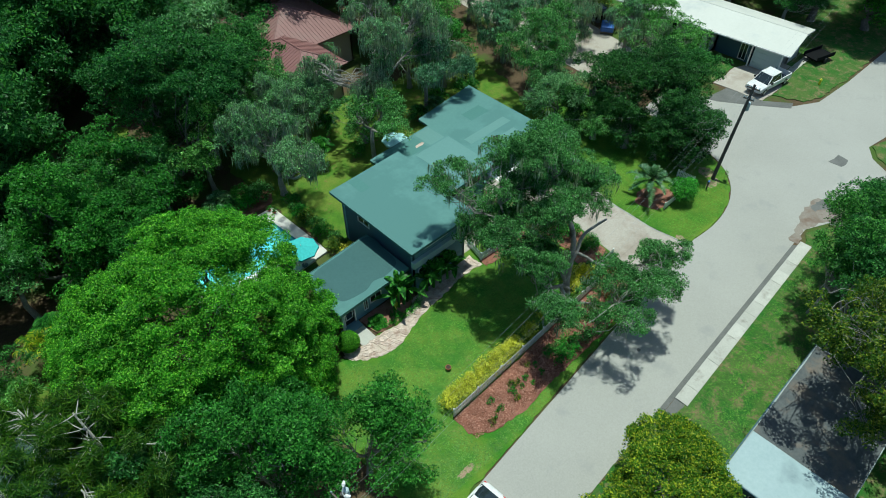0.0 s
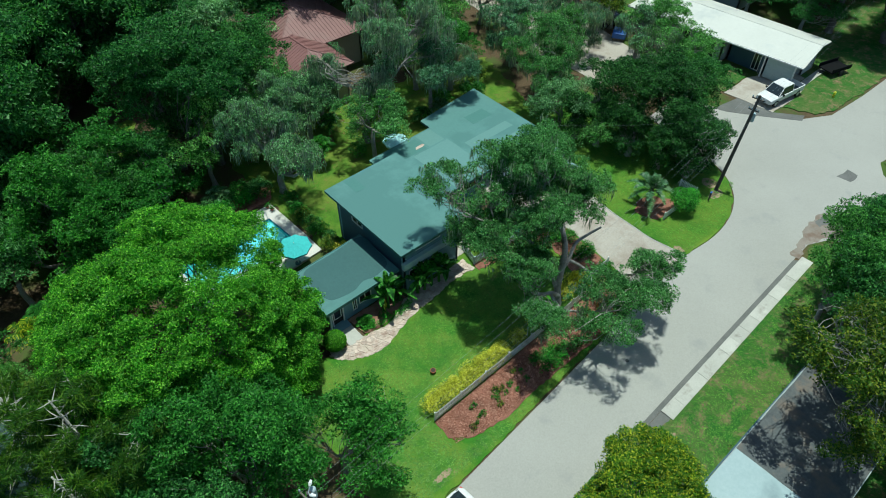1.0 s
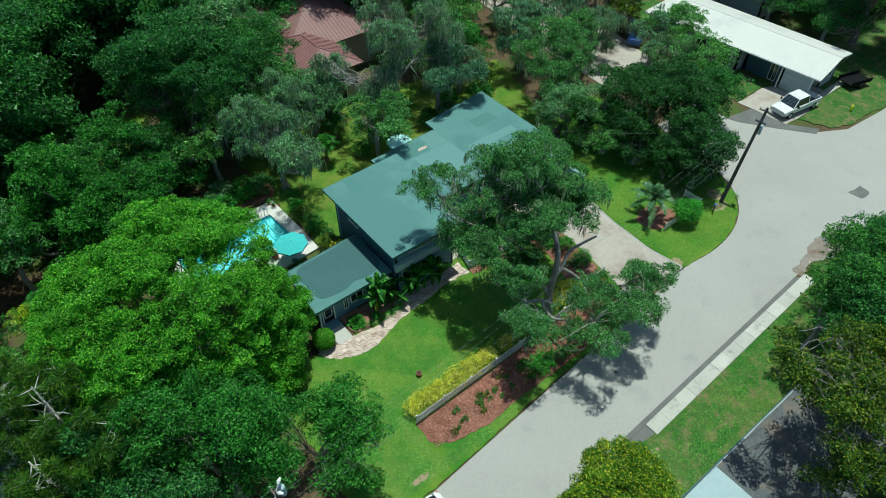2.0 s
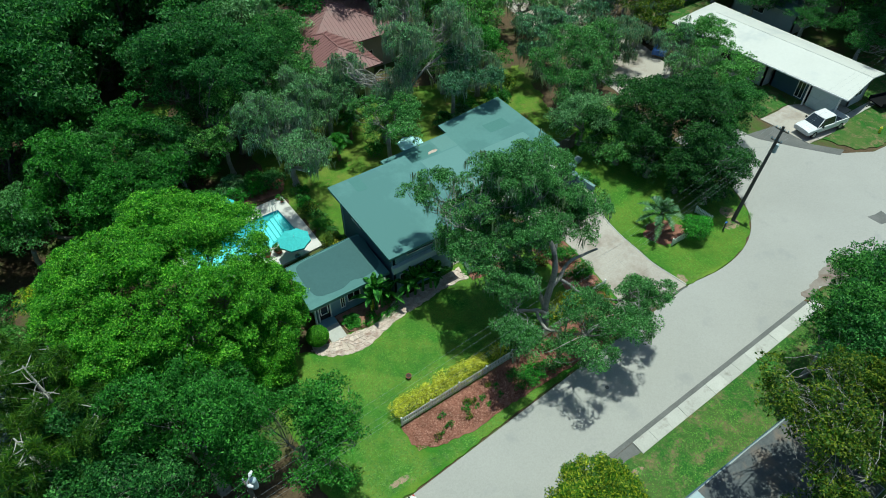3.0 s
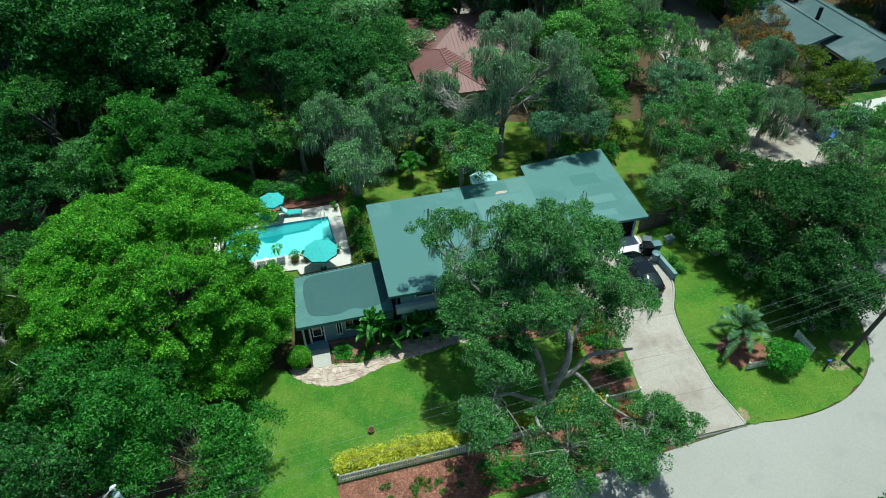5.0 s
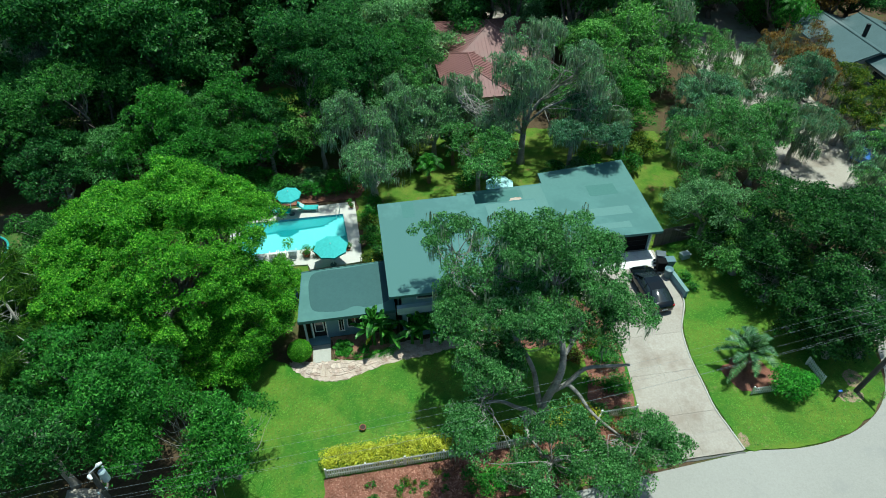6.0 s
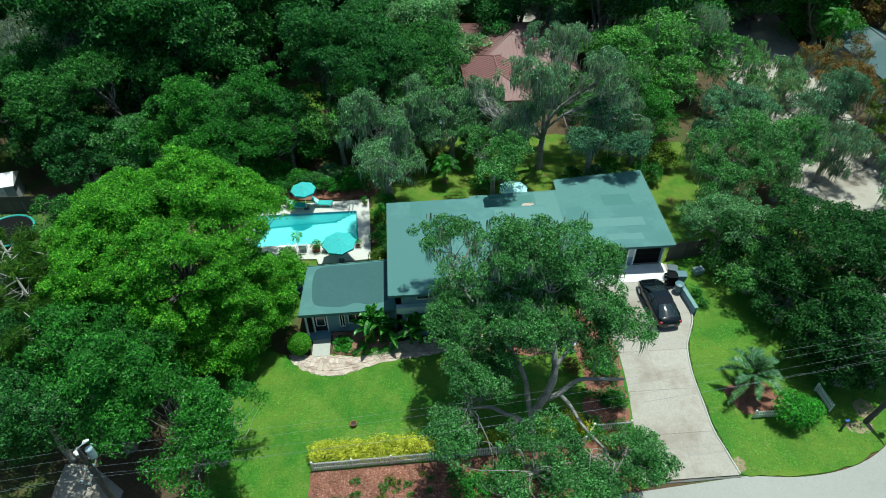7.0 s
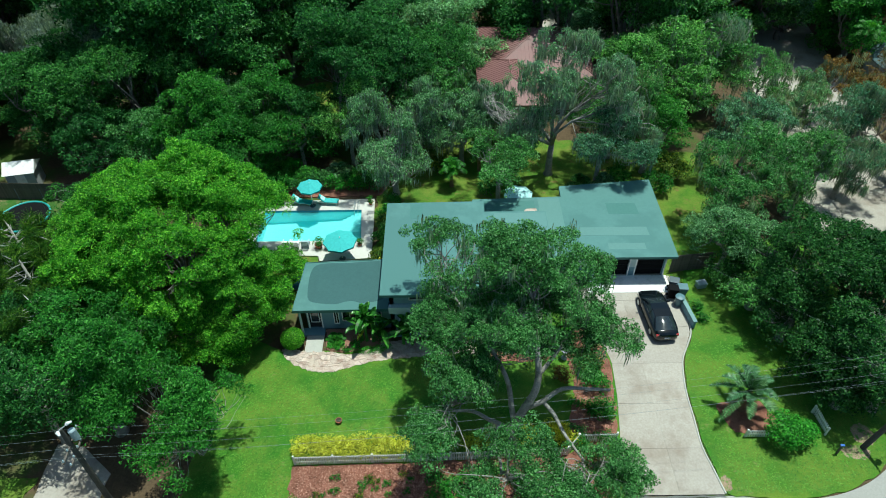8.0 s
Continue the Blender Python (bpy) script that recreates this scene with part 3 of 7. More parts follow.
# mulch beds
for i, (pts, lab) in enumerate((
    ([(-2.45, -2.95), (6.5, -2.7), (14.2, -2.25), (16.6, -1.0), (16.7, -4.7), (10, -5.55), (4.0, -5.6), (1.0, -5.75), (-1.4, -5.2), (-2.4, -4.4)], "red-brown mulch bed along the picket fence"),
    ([(14.2, -0.9), (17.3, -0.9), (17.75, 1.8), (17.95, 4.6), (17.4, 7.0), (16.2, 8.8), (14.8, 6.0), (15.4, 3.4), (15.0, 1.4)], "red-brown mulch bed beside the driveway"),
    ([(9.0, 4.9), (11.5, 4.6), (13.6, 4.7), (14.4, 5.3), (13.6, 5.8), (9.2, 5.6)], "red-brown mulch before the little fence"),
    ([(-1.5, 5.75), (0.0, 5.55), (1.6, 5.95), (2.9, 6.65), (2.9, 7.7), (-1.7, 7.7)], "mulched planting bed before the garden wing"),
    ([(24.0, 0.9), (24.6, -1.0), (26.8, -1.25), (27.8, -0.4), (26.9, 1.2), (25.4, 1.7)], "mulched bed round the palm"),
    ([(-9.5, 23.0), (1.2, 23.3), (2.2, 25.6), (-9.5, 25.8)], "red mulch bed behind the pool"),
)):
    bm = bmesh.new()
    prism(bm, wavy(pts, 0.35, 0.09, 20 + i), -0.3, 0.035)
    tagged(part("mulch_bed", bm, "mulch_dry" if "garden wing" in lab else "mulch"), lab, "mulch bed", kind="structure")

for i, (x, y, rx, ry) in enumerate(((22.95, -4.3, 0.35, 0.5), (31.4, -2.4, 0.9, 0.5), (32.4, -1.2, 0.7, 0.8), (-4.4, -6.0, 0.8, 0.2), (8.2, -13.6, 0.5, 0.2))):
    bm = bmesh.new()
    prism(bm, wavy([(x + rx * math.cos(k * 0.7), y + ry * math.sin(k * 0.7)) for k in range(9)], 0.12, 0.07, 400 + i), -0.1, 0.008)
    tagged(part("bare_patch", bm, "bare_soil"), "thin bare patch of sandy soil in the grass", "bare patch", kind="structure")

# driveway of the white-roofed house, sandy drives behind the trees
for nm, pts, lab in (("carport_pad", [(47.6, 0.9), (53.8, 0.5), (53.9, 5.6), (51.9, 6.3), (47.2, 6.4)], "pale concrete parking pad before a carport"),
                     ("sand_drive", [(38.5, 15.5), (46.5, 13.0), (48, 21), (50, 29), (52.5, 42), (55, 60), (46, 62), (42, 46), (40.5, 34), (38.8, 24)], "pale sandy drive seen between the trees"),
                     ("far_drive", [(20, 55.5), (34, 54.5), (36, 66), (20, 67)], "pale concrete parking place beyond the trees"),
                     ("west_drive", [(-16.9, -14), (-12.9, -13.0), (-13.1, -3.2), (-15.2, -1.5), (-17.0, -1.2)], "pale concrete drive beside a utility pole")):
    bm = bmesh.new()
    prism(bm, wavy(pts, 0.8, 0.08, 60), -0.3, -0.018)
    tagged(part(nm, bm, "drive_concrete"), lab, "drive", kind="structure")
bm = bmesh.new()
prism(bm, [(43.7, 5.4), (47.3, 4.8), (47.5, 1.0), (49.5, -1.6), (48.4, -1.9), (46.1, 1.2), (44.1, 4.2)], -0.3, -0.03)
tagged(part("pad_apron", bm, "gutter_asphalt"), "brown-grey asphalt apron between road and pad", "apron", kind="structure")

# ---- main house ----
UP, LOW = 4.95, 2.62
house = thing("house", (0, 0, 0), 0, "low blue-grey house with flat teal-grey roofs at two levels", "house")


def flat_roof(name, pts, z, thick=0.16, mat="roof_membrane", parent=None, label=""):
    bm = bmesh.new()
    prism(bm, pts, z - thick, z)
    r = part(name, bm, mat, parent or house, label)
    bm = bmesh.new()
    n = len(pts)
    for i in range(n):
        (x0, y0), (x1, y1) = pts[i], pts[(i + 1) % n]
        L = math.hypot(x1 - x0, y1 - y0)
        nx, ny = (y1 - y0) / L * 0.03, -(x1 - x0) / L * 0.03
        q = [(x0 + nx, y0 + ny), (x1 + nx, y1 + ny), (x1 + nx * -0.2, y1 - ny * 0.2), (x0 - nx * 0.2, y0 - ny * 0.2)]
        prism(bm, q, z - thick - 0.06, z - 0.004)
    part("fascia", bm, "roof_membrane", r, "painted roof edge board")
    return r


flat_roof("roof", [(2.55, 6.3), (9.0, 6.3), (9.0, 9.2), (14.35, 9.2), (14.35, 14.75), (9.8, 14.75), (9.8, 16.0), (2.55, 15.85)], UP, label="upper teal-grey membrane roof")
flat_roof("roof", [(14.36, 12.15), (24.15, 12.15), (24.3, 21.75), (16.55, 20.9), (16.5, 19.5), (9.2, 19.2), (9.2, 15.2), (14.36, 15.2)], LOW, label="lower teal-grey membrane roof")
flat_roof("roof", [(9.1, 9.25), (14.3, 9.9), (14.3, 10.9), (9.1, 10.6)], 2.75, 0.14, label="small porch roof")
# the sheet from x 9.4, y 15.3 is tree shade painted onto the lower roof
for x0, x1, y0, y1, z, mt in ((4.3, 5.2, 14.0, 15.75, UP, "roof_patch_or_shade"), (14.5, 16.3, 12.3, 19.3, LOW, "roof_faded"), (17.3, 22.6, 14.6, 15.6, LOW, "roof_faded"), (20, 22.4, 17.2, 18.6, LOW, "roof_patch_or_shade"), (9.4, 14.2, 15.3, 19.0, LOW, "roof_patch_or_shade"), (19.2, 22.0, 13.0, 13.7, LOW, "roof_faded"), (10.5, 14.3, 9.4, 14.6, UP, "roof_faded")):
    bm = bmesh.new()
    prism(bm, wavy([(x0, y0), (x1, y0), (x1, y1), (x0, y1)], 0.8, 0.03, int(x0 * 10)), z - 0.02, z + 0.006)
    part("roof_sheet", bm, mt, house, "rectangle of newer roof membrane, or of painted tree shade in the notch")
part("roof_sheet", prism(bmesh.new(), wavy([(13.3, 17.6), (14.4, 17.7), (14.3, 18.0), (13.4, 17.95)], 0.3, 0.06, 3), LOW, LOW + 0.012), "path_stone", house, "pinkish mastic repair on the roof")


def wall(x0, y0, x1, y1, z0, z1, mat, openings=(), t=0.2, label=""):
    """An upright wall from point to point with openings (from, to, sill, head) through it."""
    L = math.hypot(x1 - x0, y1 - y0)
    cuts = sorted({0.0, L, *[v for o in openings for v in o[:2]]})
    hs = sorted({z0, z1, *[v for o in openings for v in o[2:]]})
    bm = bmesh.new()
    full = [[not any(o[0] - 1e-6 <= a and b <= o[1] + 1e-6 and o[2] - 1e-6 <= c and d <= o[3] + 1e-6 for o in openings) for c, d in zip(hs, hs[1:])] for a, b in zip(cuts, cuts[1:])]
    V = {}

    def at(i, j, y):
        if (i, j, y) not in V:
            V[i, j, y] = bm.verts.new((cuts[i], y, hs[j]))
        return V[i, j, y]

    def solid(i, j):
        return 0 <= i < len(full) and 0 <= j < len(full[0]) and full[i][j]

    for i in range(len(full)):
        for j in range(len(full[0])):
            if not full[i][j]:
                continue
            for y in (0, t):
                bm.faces.new((at(i, j, y), at(i + 1, j, y), at(i + 1, j + 1, y), at(i, j + 1, y)))
            for di, dj, e in ((-1, 0, ((i, j), (i, j + 1))), (1, 0, ((i + 1, j), (i + 1, j + 1))), (0, -1, ((i, j), (i + 1, j))), (0, 1, ((i, j + 1), (i + 1, j + 1)))):
                if not solid(i + di, j + dj):
                    (p, q), (r, u) = e
                    bm.faces.new((at(p, q, 0), at(r, u, 0), at(r, u, t), at(p, q, t)))
    w = part("wall", bm, mat, house, label)
    w.matrix_basis = pose(x0, y0, 0, 0, 0, math.degrees(math.atan2(y1 - y0, x1 - x0)))
    return w


def window(parent, x, y, rz, w, z0, z1, frame="white_paint", name="window"):
    """A framed glass pane that sits in a wall opening."""
    bm = boxes((0, w, -0.03, 0.09, z0, z0 + 0.06), (0, w, -0.03, 0.09, z1 - 0.06, z1), (0, 0.06, -0.03, 0.09, z0, z1), (w - 0.06, w, -0.03, 0.09, z0, z1), (w / 2 - 0.025, w / 2 + 0.025, 0, 0.08, z0, z1))
    f = part(name, bm, frame, parent, "white-framed window")
    f.matrix_basis = pose(x, y, 0, 0, 0, rz)
    part("pane", boxes((0.05, w - 0.05, 0.03, 0.045, z0 + 0.04, z1 - 0.04)), "dark_glass", f)
    return f


# upper block
wall(3.15, 6.95, 8.6, 6.95, 0, UP - 0.17, "wall_blue", [(1.2, 3.6, 3.75, 4.45), (0.5, 2.3, 1.0, 2.1)])
window(house, 4.35, 6.95, 0, 2.4, 3.75, 4.45)
window(house, 3.65, 6.95, 0, 1.8, 1.0, 2.1)
part("trim", boxes((3.0, 8.7, 6.62, 6.95, 2.75, 3.35)), "wall_pale", house, "pale panel band under the high window")
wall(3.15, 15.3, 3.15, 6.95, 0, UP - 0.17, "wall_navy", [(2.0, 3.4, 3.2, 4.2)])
window(house, 3.15, 13.3, -90, 1.4, 3.2, 4.2)
wall(8.6, 6.95, 8.6, 9.85, 0, UP - 0.17, "wall_blue")
wall(8.6, 9.85, 13.9, 9.85, 0, UP - 0.17, "wall_blue", [(1.4, 4.8, 3.4, 4.5), (0.8, 1.8, 0.05, 2.1), (2.4, 4.6, 0.9, 2.1)])
window(house, 10.0, 9.85, 0, 3.4, 3.4, 4.5)
window(house, 11.0, 9.85, 0, 2.2, 0.9, 2.1)
wall(13.9, 9.85, 13.9, 14.3, 0, UP - 0.17, "wall_blue")
wall(13.9, 14.3, 3.15, 15.1, 0, UP - 0.17, "wall_blue")
# lower block with two garage openings
wall(13.9, 12.85, 23.75, 12.85, 0.9, LOW - 0.17, "wall_pale", [(4.5, 7.0, 0.9, 2.15), (7.6, 9.75, 0.9, 2.15)], label="pale upper garage wall")
for x0, x1 in ((13.9, 18.4), (20.9, 21.5), (23.65, 23.75)):
    wall(x0, 12.84, x1, 12.84, 0, 0.9, "wall_blue", (), 0.22, "blue lower garage wall")
wall(23.75, 12.85, 23.9, 21.2, 0, LOW - 0.17, "wall_blue")
wall(23.9, 21.2, 17.1, 20.4, 0, LOW - 0.17, "wall_blue")
wall(17.1, 20.4, 17.1, 18.7, 0, LOW - 0.17, "wall_blue")
wall(17.1, 18.7, 9.8, 18.6, 0, LOW - 0.17, "wall_blue", [(1.0, 3.4, 0.05, 2.1)])
window(house, 16.1, 18.7, 180, 2.4, 0.05, 2.1)
wall(9.8, 18.6, 9.8, 15.0, 0, LOW - 0.17, "wall_blue")
for x0, x1 in ((18.4, 20.9), (21.5, 23.65)):
    d = part("garage_door", boxes((x0, x1, 13.0, 13.05, 0.02, 2.15)), "black_void", house, "dark roll-up garage door")
    part("garage_frame", boxes((x0 - 0.09, x0, 12.8, 12.95, 0, 2.2), (x1, x1 + 0.09, 12.8, 12.95, 0, 2.2), (x0 - 0.09, x1 + 0.09, 12.8, 12.95, 2.15, 2.24)), "white_paint", house, "white door frame")
    for i in range(4):
        part("door_panel", boxes((x0 + 0.03, x1 - 0.03, 12.975, 13.0, 0.06 + i * 0.52, 0.53 + i * 0.52), bevel=0.008), "net_black", d)
part("wall_lamp", boxes((21.05, 21.35, 12.72, 12.85, 1.85, 2.0), bevel=0.02), "black_void", house)
floor_in = part("floor", boxes((3.2, 13.9, 7.1, 14.4, -0.05, 0.04), (13.9, 23.7, 12.9, 20.3, -0.05, 0.03)), "drive_concrete", house, "concrete floor slab")

# ---- garden wing ----
wing = thing("garden_wing", (0, 0, 0), 0, "small flat-roofed blue garden wing joined to the house", "house wing")
house_keep, house = house, wing
bm = bmesh.new()
prism(bm, [(-3.6, 7.05), (2.9, 7.15), (2.95, 12.05), (-3.35, 11.75)], 2.54, 2.68)
wroof = part("roof", bm, "roof_membrane", wing, "pale-edged membrane roof")
bm = bmesh.new()
dark = smooth_line([(-2.75, 8.3), (-2.35, 7.85), (-0.8, 7.65), (0.2, 7.95), (1.2, 7.75), (2.6, 8.2), (2.85, 9.8), (2.85, 11.8), (0, 11.75), (-2.3, 11.62), (-2.85, 10.8), (-2.85, 9.2), (-2.75, 8.3)], 5)[:-1]
prism(bm, dark, 2.66, 2.688)
part("coating", bm, "roof_dark", wroof, "dark rounded roof coating")
bm = bmesh.new()
for q in (((-3.63, 7.02), (2.9, 7.12), (2.9, 7.16), (-3.6, 7.06)), ((-3.63, 7.02), (-3.59, 7.05), (-3.34, 11.8), (-3.38, 11.8)), ((-3.38, 11.76), (2.95, 12.06), (2.95, 12.1), (-3.38, 11.8))):
    prism(bm, list(q), 2.46, 2.72)
part("fascia", bm, "roof_membrane", wroof, "painted roof edge board")
wall(-2.95, 7.75, 2.95, 7.8, 0, 2.53, "wall_blue", [(0.14, 1.02, 0.1, 2.12), (1.9, 2.3, 0.5, 1.95), (2.5, 3.6, 0.8, 1.95), (4.2, 5.3, 0.8, 1.95)])
window(wing, -1.05, 7.76, 0, 0.4, 0.5, 1.95)
window(wing, -0.45, 7.77, 0, 1.1, 0.8, 1.95)
window(wing, 1.25, 7.79, 0, 1.1, 0.8, 1.95)
wall(-2.95, 11.4, -2.95, 7.95, 0, 2.53, "wall_blue", [(0.8, 1.8, 0.9, 1.9)])
window(wing, -2.95, 10.6, -90, 1.0, 0.9, 1.9)
wall(2.95, 11.6, -2.95, 11.4, 0, 2.53, "wall_blue", [(1.0, 3.0, 0.05, 2.05)])
window(wing, 1.95, 11.57, 182, 2.0, 0.05, 2.05)
door = part("door", boxes((-2.8, -1.94, 7.84, 7.89, 0.12, 2.1)), "black_void", wing, "dark front door with a glass panel")
part("door_glass", boxes((-2.64, -2.1, 7.82, 7.84, 0.7, 1.95)), "dark_glass", door)
part("door_trim", boxes((-2.69, -2.05, 7.8, 7.835, 0.64, 0.7), (-2.69, -2.05, 7.8, 7.835, 1.95, 2.01), (-2.69, -2.63, 7.8, 7.835, 0.64, 2.01), (-2.11, -2.05, 7.8, 7.835, 0.64, 2.01)), "white_paint", door, "white glazing trim")
part("door_frame", boxes((-2.88, -2.8, 7.7, 7.8, 0.1, 2.2), (-1.94, -1.86, 7.7, 7.8, 0.1, 2.2), (-2.88, -1.86, 7.7, 7.8, 2.12, 2.2)), "white_paint", wing, "white door frame")
part("door_handle", tube(bmesh.new(), [(-2.0, 7.79, 1.0), (-2.0, 7.79, 1.12)], 0.02, 8), "galvanised", door)
for x, y in ((-3.25, 7.3),):
    part("porch_post", boxes((x - 0.07, x + 0.07, y - 0.07, y + 0.07, 0.1, 2.54), bevel=0.01), "wall_pale", wing, "pale painted porch post")
part("porch_step", boxes((-3.3, -1.75, 7.1, 7.74, -0.1, 0.12), bevel=0.015), "wall_blue", wing, "blue painted porch slab")
house = house_keep

# ---- trees ----
broadleaf("camphor_tree", (-11.5, 10.4, 0), [(0, 0, 3.6, 7.5, 7.2, 8.5), (3.4, -3.4, 3.2, 3.0, 3.0, 2.8), (-4.5, -3.2, 3.6, 3.6, 3.6, 3.4), (3.4, 3.6, 4.0, 3.2, 3.4, 3.4), (0.5, -5.0, 2.8, 4.0, 2.4, 2.4), (-4.5, 3.6, 4.0, 3.4, 3.4, 3.4)],
          "leaf_bright", "broad round bright-green shade tree beside the pool", 11, 0.5, 0.12, 430, 0.5, 0.08, (0, 0, 1.7), rmin=0.24, rmax=0.46, twigs=26, lobe=0.66, ruffle=0.95, squash=0.55, loose=False, up=0.8, fill=6.5, narrow=0.65,
          hollows=(((6.5, 0.4, 7.0), (3.9, 7.6, 0.5), 1.9), ((5.1, -0.4, 7.6), (2.9, 7.8, 0.3), 1.0), ((0.6, -1.9, 11.0), (3.4, 8.9, 0.0), 0.85), ((1.6, -2.9, 10.0), (4.3, 6.7, 0.0), 0.7), ((6.6, 5.4, 2.4), (6.6, 7.6, 0.3), 1.3)))
OAK_STEMS = [
    ([(0.1, 0.1, -0.2), (0.2, 0.2, 0.6), (0.3, 0.5, 2.2), (1.3, 1.1, 4.6), (1.3, 1.9, 6.6), (0.9, 3.2, 8.0)], 0.34, 0.13),
    ([(0.25, 0.4, 1.7), (0.0, 0.9, 2.9), (-0.3, 1.6, 4.6), (-1.2, 2.6, 6.2), (-2.6, 4.0, 7.4)], 0.2, 0.09),
    ([(0.9, 0.9, 3.0), (1.8, 1.0, 3.5), (2.9, 1.4, 4.1), (4.6, 1.5, 3.9), (5.6, 1.2, 4.2)], 0.17, 0.08),
    ([(1.8, 1.0, 3.4), (2.4, 0.5, 2.9), (2.9, -0.4, 2.4), (3.2, -1.6, 2.9), (3.4, -3.0, 3.9)], 0.13, 0.07),
    ([(0.1, 0.1, 1.4), (-0.6, 0.25, 2.2), (-1.3, 0.4, 2.5), (-2.3, 0.8, 2.8), (-3.8, 0.2, 3.8)], 0.18, 0.08),
    ([(-0.8, 0.3, 2.3), (-1.0, -0.4, 2.1), (-1.0, -1.2, 1.9), (-0.9, -2.2, 2.6), (-1.0, -3.6, 3.7)], 0.13, 0.07),
    ([(1.3, 1.4, 5.2), (2.4, 2.4, 6.0), (3.8, 3.8, 7.2)], 0.14, 0.08),
]
broadleaf("live_oak", (10.6, -1.9, 0), [(-0.8, 6.0, 10.2, 3.6, 2.6, 1.5), (0.6, 4.0, 11.2, 2.6, 2.2, 1.4), (-4.0, 8.0, 8.8, 2.2, 2.0, 1.2), (3.2, 5.0, 9.2, 2.6, 2.4, 1.5), (5.2, 3.2, 6.8, 1.5, 2.0, 1.3), (-0.8, -4.4, 4.6, 4.2, 2.0, 1.2), (3.0, -5.0, 4.8, 2.4, 1.6, 1.0), (5.0, -3.6, 3.6, 1.3, 1.2, 0.8), (-3.8, 3.0, 7.2, 2.2, 3.2, 1.6), (-4.8, -2.0, 5.0, 1.6, 1.8, 0.9), (-0.2, 3.0, 8.2, 2.8, 2.2, 1.3), (-3.6, 5.0, 6.0, 1.8, 2.0, 1.3), (4.2, 2.0, 7.6, 2.0, 1.8, 1.3), (-2.6, 0.2, 6.0, 1.6, 1.6, 1.0), (1.0, 5.5, 7.5, 3.0, 2.0, 1.1), (1.6, 3.4, 5.4, 2.0, 1.6, 0.8), (-2.2, 2.6, 5.0, 1.6, 1.6, 0.8)],
          "leaf_oak", "wide spreading live oak with grey moss over the front garden", 12, 0.26, 0.115, 500, 0.5, 0.44, (1.0, 1.2, 3.0), "oak_bark", rmin=0.2, rmax=0.4, twigs=34, moss=420, fill=4.3, lobe=0.62, ruffle=1.15, squash=0.6, stems=OAK_STEMS, up=1.1, narrow=0.65, hollows=(((8.0, 3.6, 8.6), (10.9, 9.2, 1.0), 1.35),))
broadleaf("garden_tree", (-8.6, -1.9, 0), [(0.4, -0.6, 5.0, 2.2, 2.2, 1.9), (-1.6, 1.2, 5.0, 2.4, 2.3, 2.1), (1.8, -1.6, 5.6, 1.3, 1.3, 1.0), (1.6, 1.4, 3.4, 1.2, 1.2, 1.0), (0.6, -3.0, 4.0, 1.6, 1.4, 1.2), (2.6, 0.2, 4.4, 1.5, 1.6, 1.0), (2.4, -2.6, 4.2, 1.5, 1.3, 1.0)],
          "leaf_fresh", "slender green tree at the edge of the lawn", 13, 0.16, 0.16, 300, 0.5, 0.56, rmin=0.2, rmax=0.42, bark="oak_bark", lobe=0.65, twigs=26, ruffle=1.15)
broadleaf("garden_tree", (-13.4, -0.4, 0), [(0, 0, 7.0, 3.0, 2.8, 2.6), (-1.4, 2.8, 6, 2.6, 2.4, 2.2), (1.6, 2.6, 5.6, 2.4, 2.2, 2.0), (2.0, -1.8, 4.8, 2.0, 1.8, 1.7)], "leaf_fresh", "dense green tree between lawn and drive", 14, 0.28, 0.17, 250, 0.6, 0.35, rmin=0.28, rmax=0.5, lobe=0.65, bark="oak_bark", twigs=20, ruffle=1.15)
broadleaf("garden_tree", (-18.0, 2.5, 0), [(0, 0, 5.0, 2.8, 2.8, 2.4), (2.2, 1.4, 4.4, 2.0, 2.0, 1.8)], "leaf_wood", "dark leafy tree beside the drive", 24, 0.25, 0.18, 250, 0.6, 0.35, rmin=0.28, rmax=0.5, lobe=0.65, bark="oak_bark", twigs=20, ruffle=1.15)
broadleaf("garden_tree", (1.4, -15.6, 0), [(0.2, 0, 3.4, 3.2, 2.8, 2.1), (2.2, 1.4, 2.9, 2.0, 1.9, 1.5), (-2.6, 0.8, 2.9, 2.2, 2.2, 1.6)], "leaf_lime", "dense green tree with yellow shoots beside the road", 15, 0.25, 0.14, 420, 0.46, 0.12, rmin=0.22, rmax=0.42, lobe=0.6, ruffle=1.0, loose=False, fill=5.5, bark="oak_bark")
broadleaf("garden_tree", (28.4, 13.6, 0), [(0, 0, 3.4, 2.2, 2.2, 1.9), (-1.6, 0.8, 2.8, 1.3, 1.5, 1.3)], "leaf_grey", "soft grey-green tree beside the garage", 16, 0.2, 0.15, 250, 0.6, 0.3, rmin=0.28, rmax=0.5, lobe=0.65, bark="oak_bark", twigs=20, ruffle=1.15)
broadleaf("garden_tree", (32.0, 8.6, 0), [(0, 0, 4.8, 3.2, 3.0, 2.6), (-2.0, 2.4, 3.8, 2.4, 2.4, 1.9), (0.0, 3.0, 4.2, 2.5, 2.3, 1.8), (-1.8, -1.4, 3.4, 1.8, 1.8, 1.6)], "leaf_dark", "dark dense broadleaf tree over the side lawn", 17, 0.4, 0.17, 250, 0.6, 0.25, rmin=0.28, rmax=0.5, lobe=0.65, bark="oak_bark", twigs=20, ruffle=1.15)
